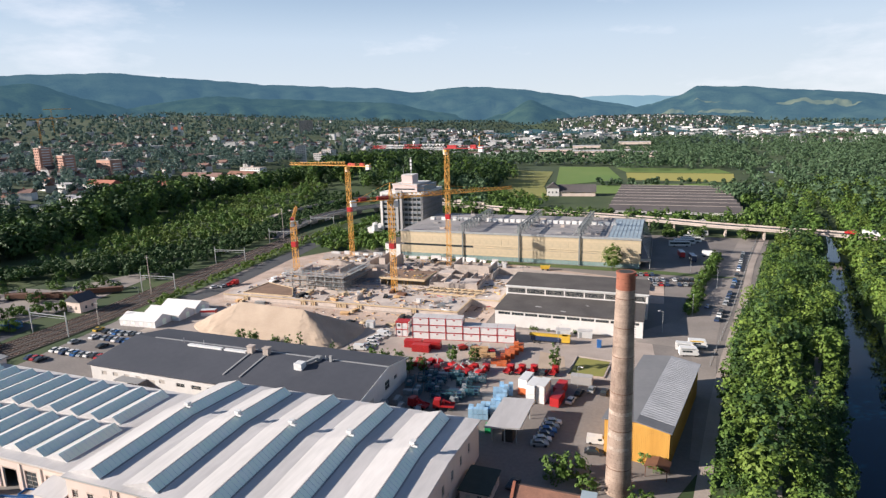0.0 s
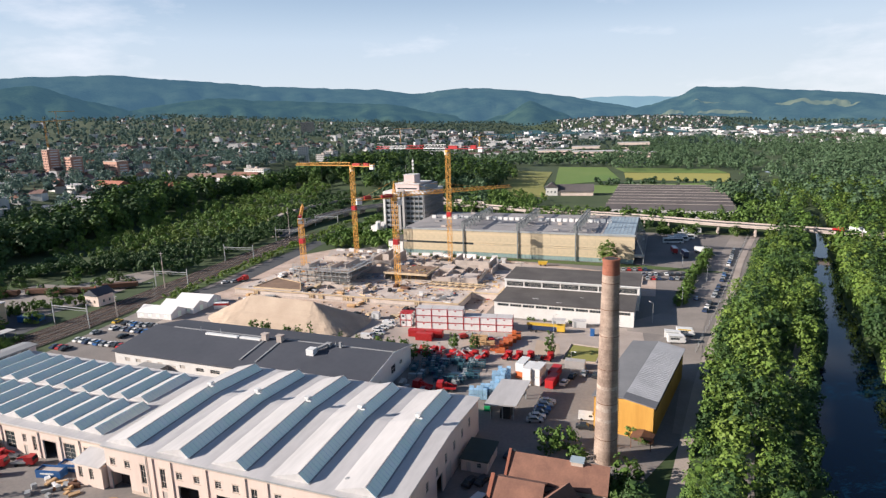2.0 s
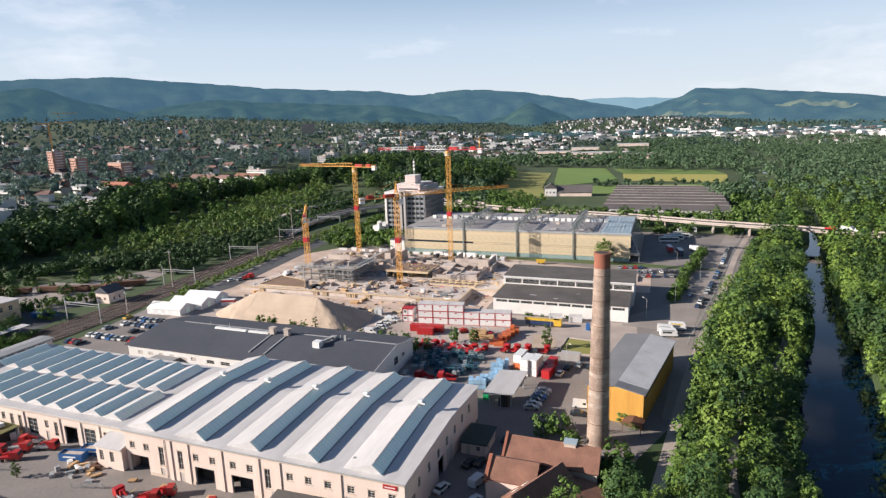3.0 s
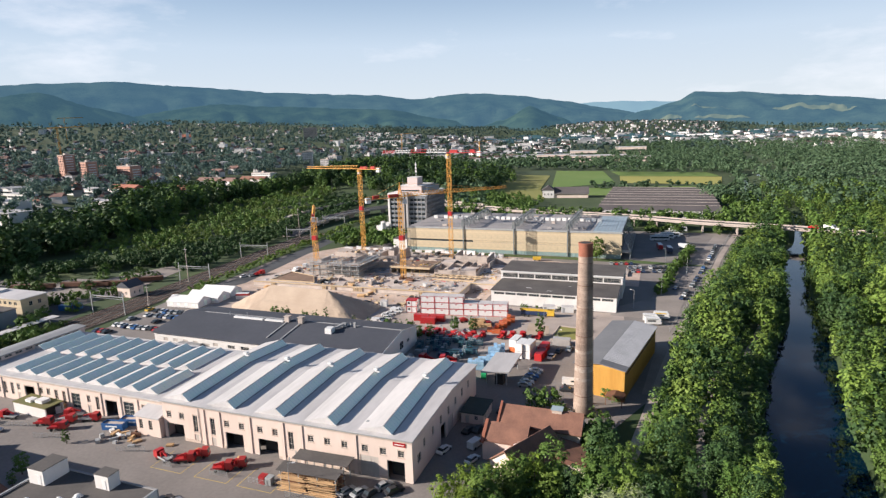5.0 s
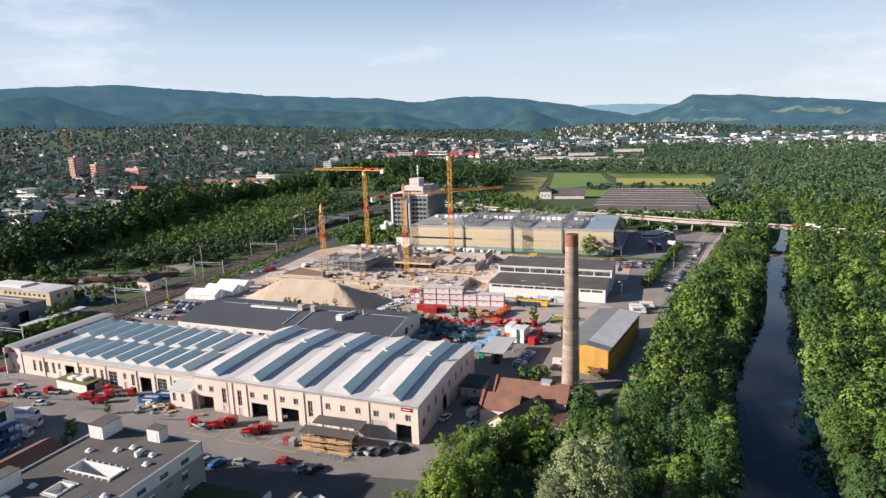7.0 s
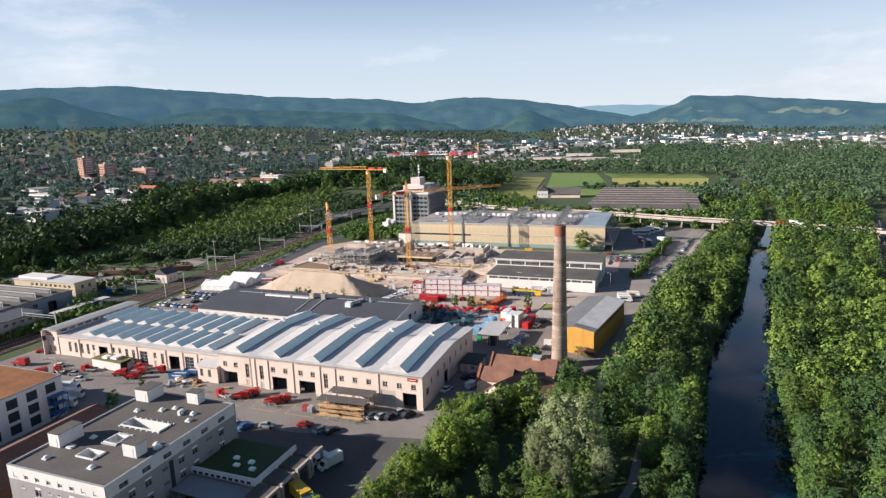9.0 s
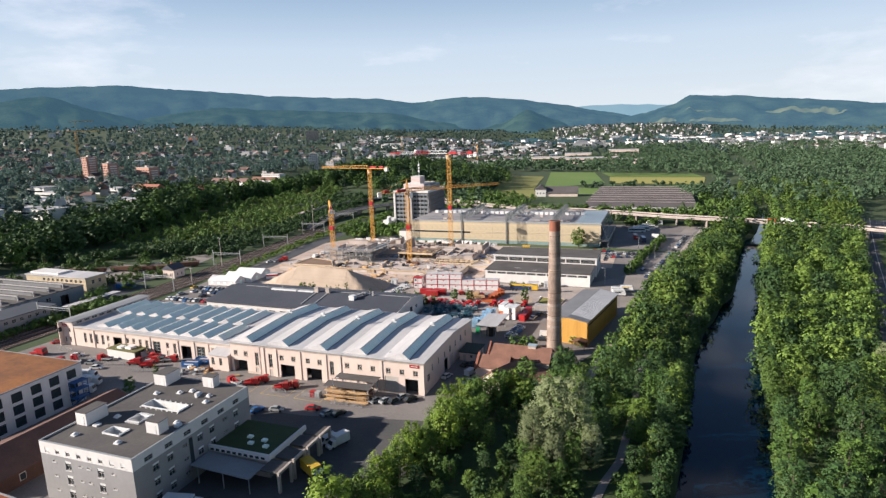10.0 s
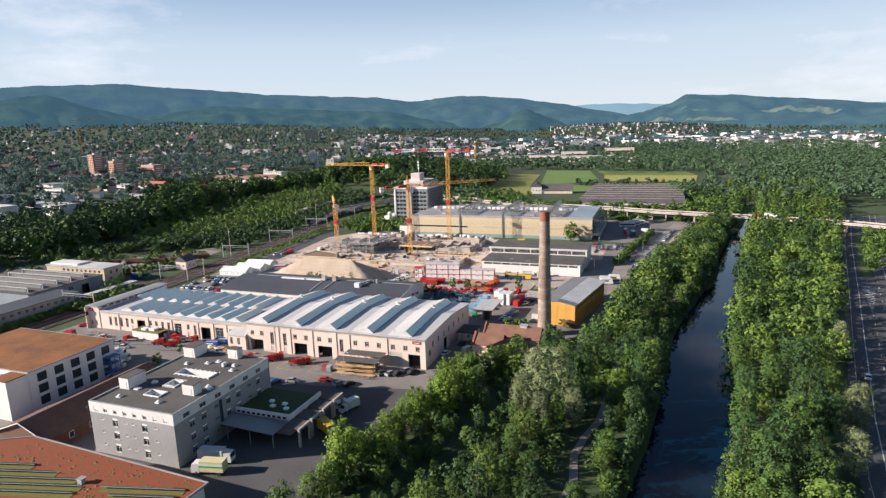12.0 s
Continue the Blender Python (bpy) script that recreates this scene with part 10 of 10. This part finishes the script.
def off_fields(x, y):
    return not (-172 + (770 - y) * 0.16 < x < 128 and 545 < y < 800) and not (-122 < x < -30 and 780 < y < 890) and abs(x - river_x(min(y, 900))) > 10


woods("woods", trees_in(1350, 4, 45, 560, 1150, 8, 19, 1.0, lambda x, y: -x > (410 if y < 330 else 462) + 0.1 * max(0, y - 300) and min((x - p) ** 2 + (y - q) ** 2 for p, q in built) > 60 and (-x > 600 or y > 560 or tr.random() < 0.35)), "garden trees between the houses of the town", 46, 1.6, M_LEAFHAZE)
woods("woods", trees_in(3300, 3, 45, 1150, 3500, 8, 18, 1.0, lambda x, y: grove(x, y) > -0.15 or tr.random() < 0.3), "trees among the far houses", 14, 3.4, M_LEAFHAZE)
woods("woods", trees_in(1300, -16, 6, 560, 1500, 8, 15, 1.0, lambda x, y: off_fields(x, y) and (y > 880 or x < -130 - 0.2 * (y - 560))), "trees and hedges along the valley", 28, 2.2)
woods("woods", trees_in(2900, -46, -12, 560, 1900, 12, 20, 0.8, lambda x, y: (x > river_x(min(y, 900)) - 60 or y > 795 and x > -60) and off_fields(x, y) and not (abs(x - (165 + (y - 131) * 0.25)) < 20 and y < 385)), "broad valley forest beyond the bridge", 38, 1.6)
woods("woods", trees_in(2600, -27, 6, 1500, 3200, 8, 14), "far trees between the villages", 11, 3.8, M_LEAFHAZE)
woods("woods", trees_in(900, -46, -22, 1800, 3100, 10, 16), "far woods below the mountain", 12, 4.2, M_LEAFHAZE)
woods("woods", scatter(60, -120, 140, 560, 660, lambda x, y: -40 < x and y > 600, 5, 8), "tree belt between farm and meadows", 30, 1.6)
woods("woods", [(x, y, h) for x, y, h in scatter(320, -140, 130, 352, 520, lambda x, y: (y < 386 or x < -74 - 0.6 * (y - 430) and y > 386 or x > 100) and not (-112 < x < 30 and y < 351), 6, 12)], "trees and hedges behind the golden hall", 46, 1.1, M_LEAF)
woods("woods", scatter(170, -200, -112, 236, 330, lambda x, y: not (-162 < x < -108 and y > 276) and not (x < -164 - 0.1 * (y - 235)), 3, 9), "trees and shrubs around the office tower", 46, 0.9, M_LEAF)
woods("woods", [(x, y, h) for (x, y, h) in scatter(230, -205, -155, 118, 330, lambda x, y: abs(x - (-172 - (y - 140) * 0.1)) < 3.4, 1.6, 3.8)], "low hedge along the railway", 46, 0.4, M_LEAF2)

# farm and sheds beyond the golden hall
t = thing("farmhouse", "white farmhouse with a dark roof and long barn", "farm", pose(-64, 522, 0, 0, 0, 8))
part("wall", Solid().box(-7, 5, -5, 5, 0, 9), M_WHITE, t)
part("roof", Solid().extrude_y([(-8, 8.5), (6, 8.5), (-1, 13.5)], -5.6, 6), M_BROWNROOF, t)
part("barn_wall", Solid().box(5.2, 40, -4, 10, 0, 5), M_CREAM, t)
part("barn_roof", Solid().extrude_x([(-5.2, 4.4), (3, 11.2), (11.4, 4.4)], 4.4, 41), M_BROWNROOF, t)
for i in range(3):
    part("window", Solid().box(-5.4 + i * 3.6, -4.2 + i * 3.6, -5.06, -5.005, 3.4, 5.0), M_GLASS, t)
t = thing("long_shed", "huge low shed with dark brown corrugated roofs", "factory hall", pose(0, 392, 0, 0, 0, 0))
part("wall", Solid().box(0, 92, 0, 160, 0, 6), M_WHITE, t)
for i in range(8):
    part("roof", Solid().extrude_x([(i * 20 - 0.4, 5.6), (i * 20 + 13, 9.2), (i * 20 + 19.5, 5.6)], -1, 93), M_BROWNROOF, t, "dark brown corrugated roof bay")
    part("ridge_strip", Solid().box(-1, 93, i * 20 + 12.6, i * 20 + 13.4, 9.15, 9.35).box(-1, 93, i * 20 + 19.4, i * 20 + 19.9, 5.5, 5.9), M_CONC, t)
part("window_band", Solid().box(2, 60, -0.06, -0.005, 2.2, 4.6), M_GLASS, t)
for x, y, w, d, h in ((-130, 1120, 110, 40, 12), (-30, 1105, 60, 30, 10), (-210, 1180, 80, 30, 12), (-150, 1260, 60, 26, 16), (-60, 1380, 70, 30, 18)):
    t = thing("valley_factory", "long pale factory building in the valley", "factory", pose(x, y, land(x, y), 0, 0, 6), "factories in the valley")
    part("wall", Solid().box(0, w, 0, d, 0, h), M_CREAM, t)
    part("roof", Solid().box(-0.5, w + 0.5, -0.5, d + 0.5, h, h + 0.6), M_ROOFWHITE, t)
    part("window_band", Solid().box(2, w - 2, -0.06, -0.005, h * 0.45, h * 0.7), M_GLASS, t)

# trees and bushes round the farm
woods("woods", scatter(95, -100, 34, 308, 344, lambda x, y: y < 340 - 0.13 * max(0, x), 6, 12), "trees between the golden hall and the bridge", 110, 0.62, M_LEAF3)
woods("woods", scatter(26, 40, 92, 314, 336, lambda x, y: x < 62 or x > 84, 5, 10), "trees around the coach park", 110, 0.6, M_LEAF)
woods("woods", scatter(60, 168, 216, 172, 292, lambda x, y: abs(x - 171 - (y - 172) * 0.31) < 3 + (y - 172) * 0.05, 4, 9), "bushes on the island of the slip road", 90, 0.6, M_LEAF)
woods("woods", scatter(80, -125, -58, 396, 505, lambda x, y: x < -66 + 0.0 * y or y < 470, 5, 10), "trees and bushes in front of the farm", 60, 0.9, M_LEAF)
woods("woods", scatter(46, -30, 96, 366, 386, lambda x, y: True, 6, 11), "row of trees in front of the long shed", 70, 0.9, M_LEAF3)

for spare in [t for kind in TREES.values() for t in kind] + CARS + [VAN, BOXVAN, REDLORRY, REDTRUCK, BOXLORRY, DARKLORRY, WHITELORRY, COACH] + HOUSES:
    for o in (*spare.children_recursive, spare):
        bpy.data.objects.remove(o)
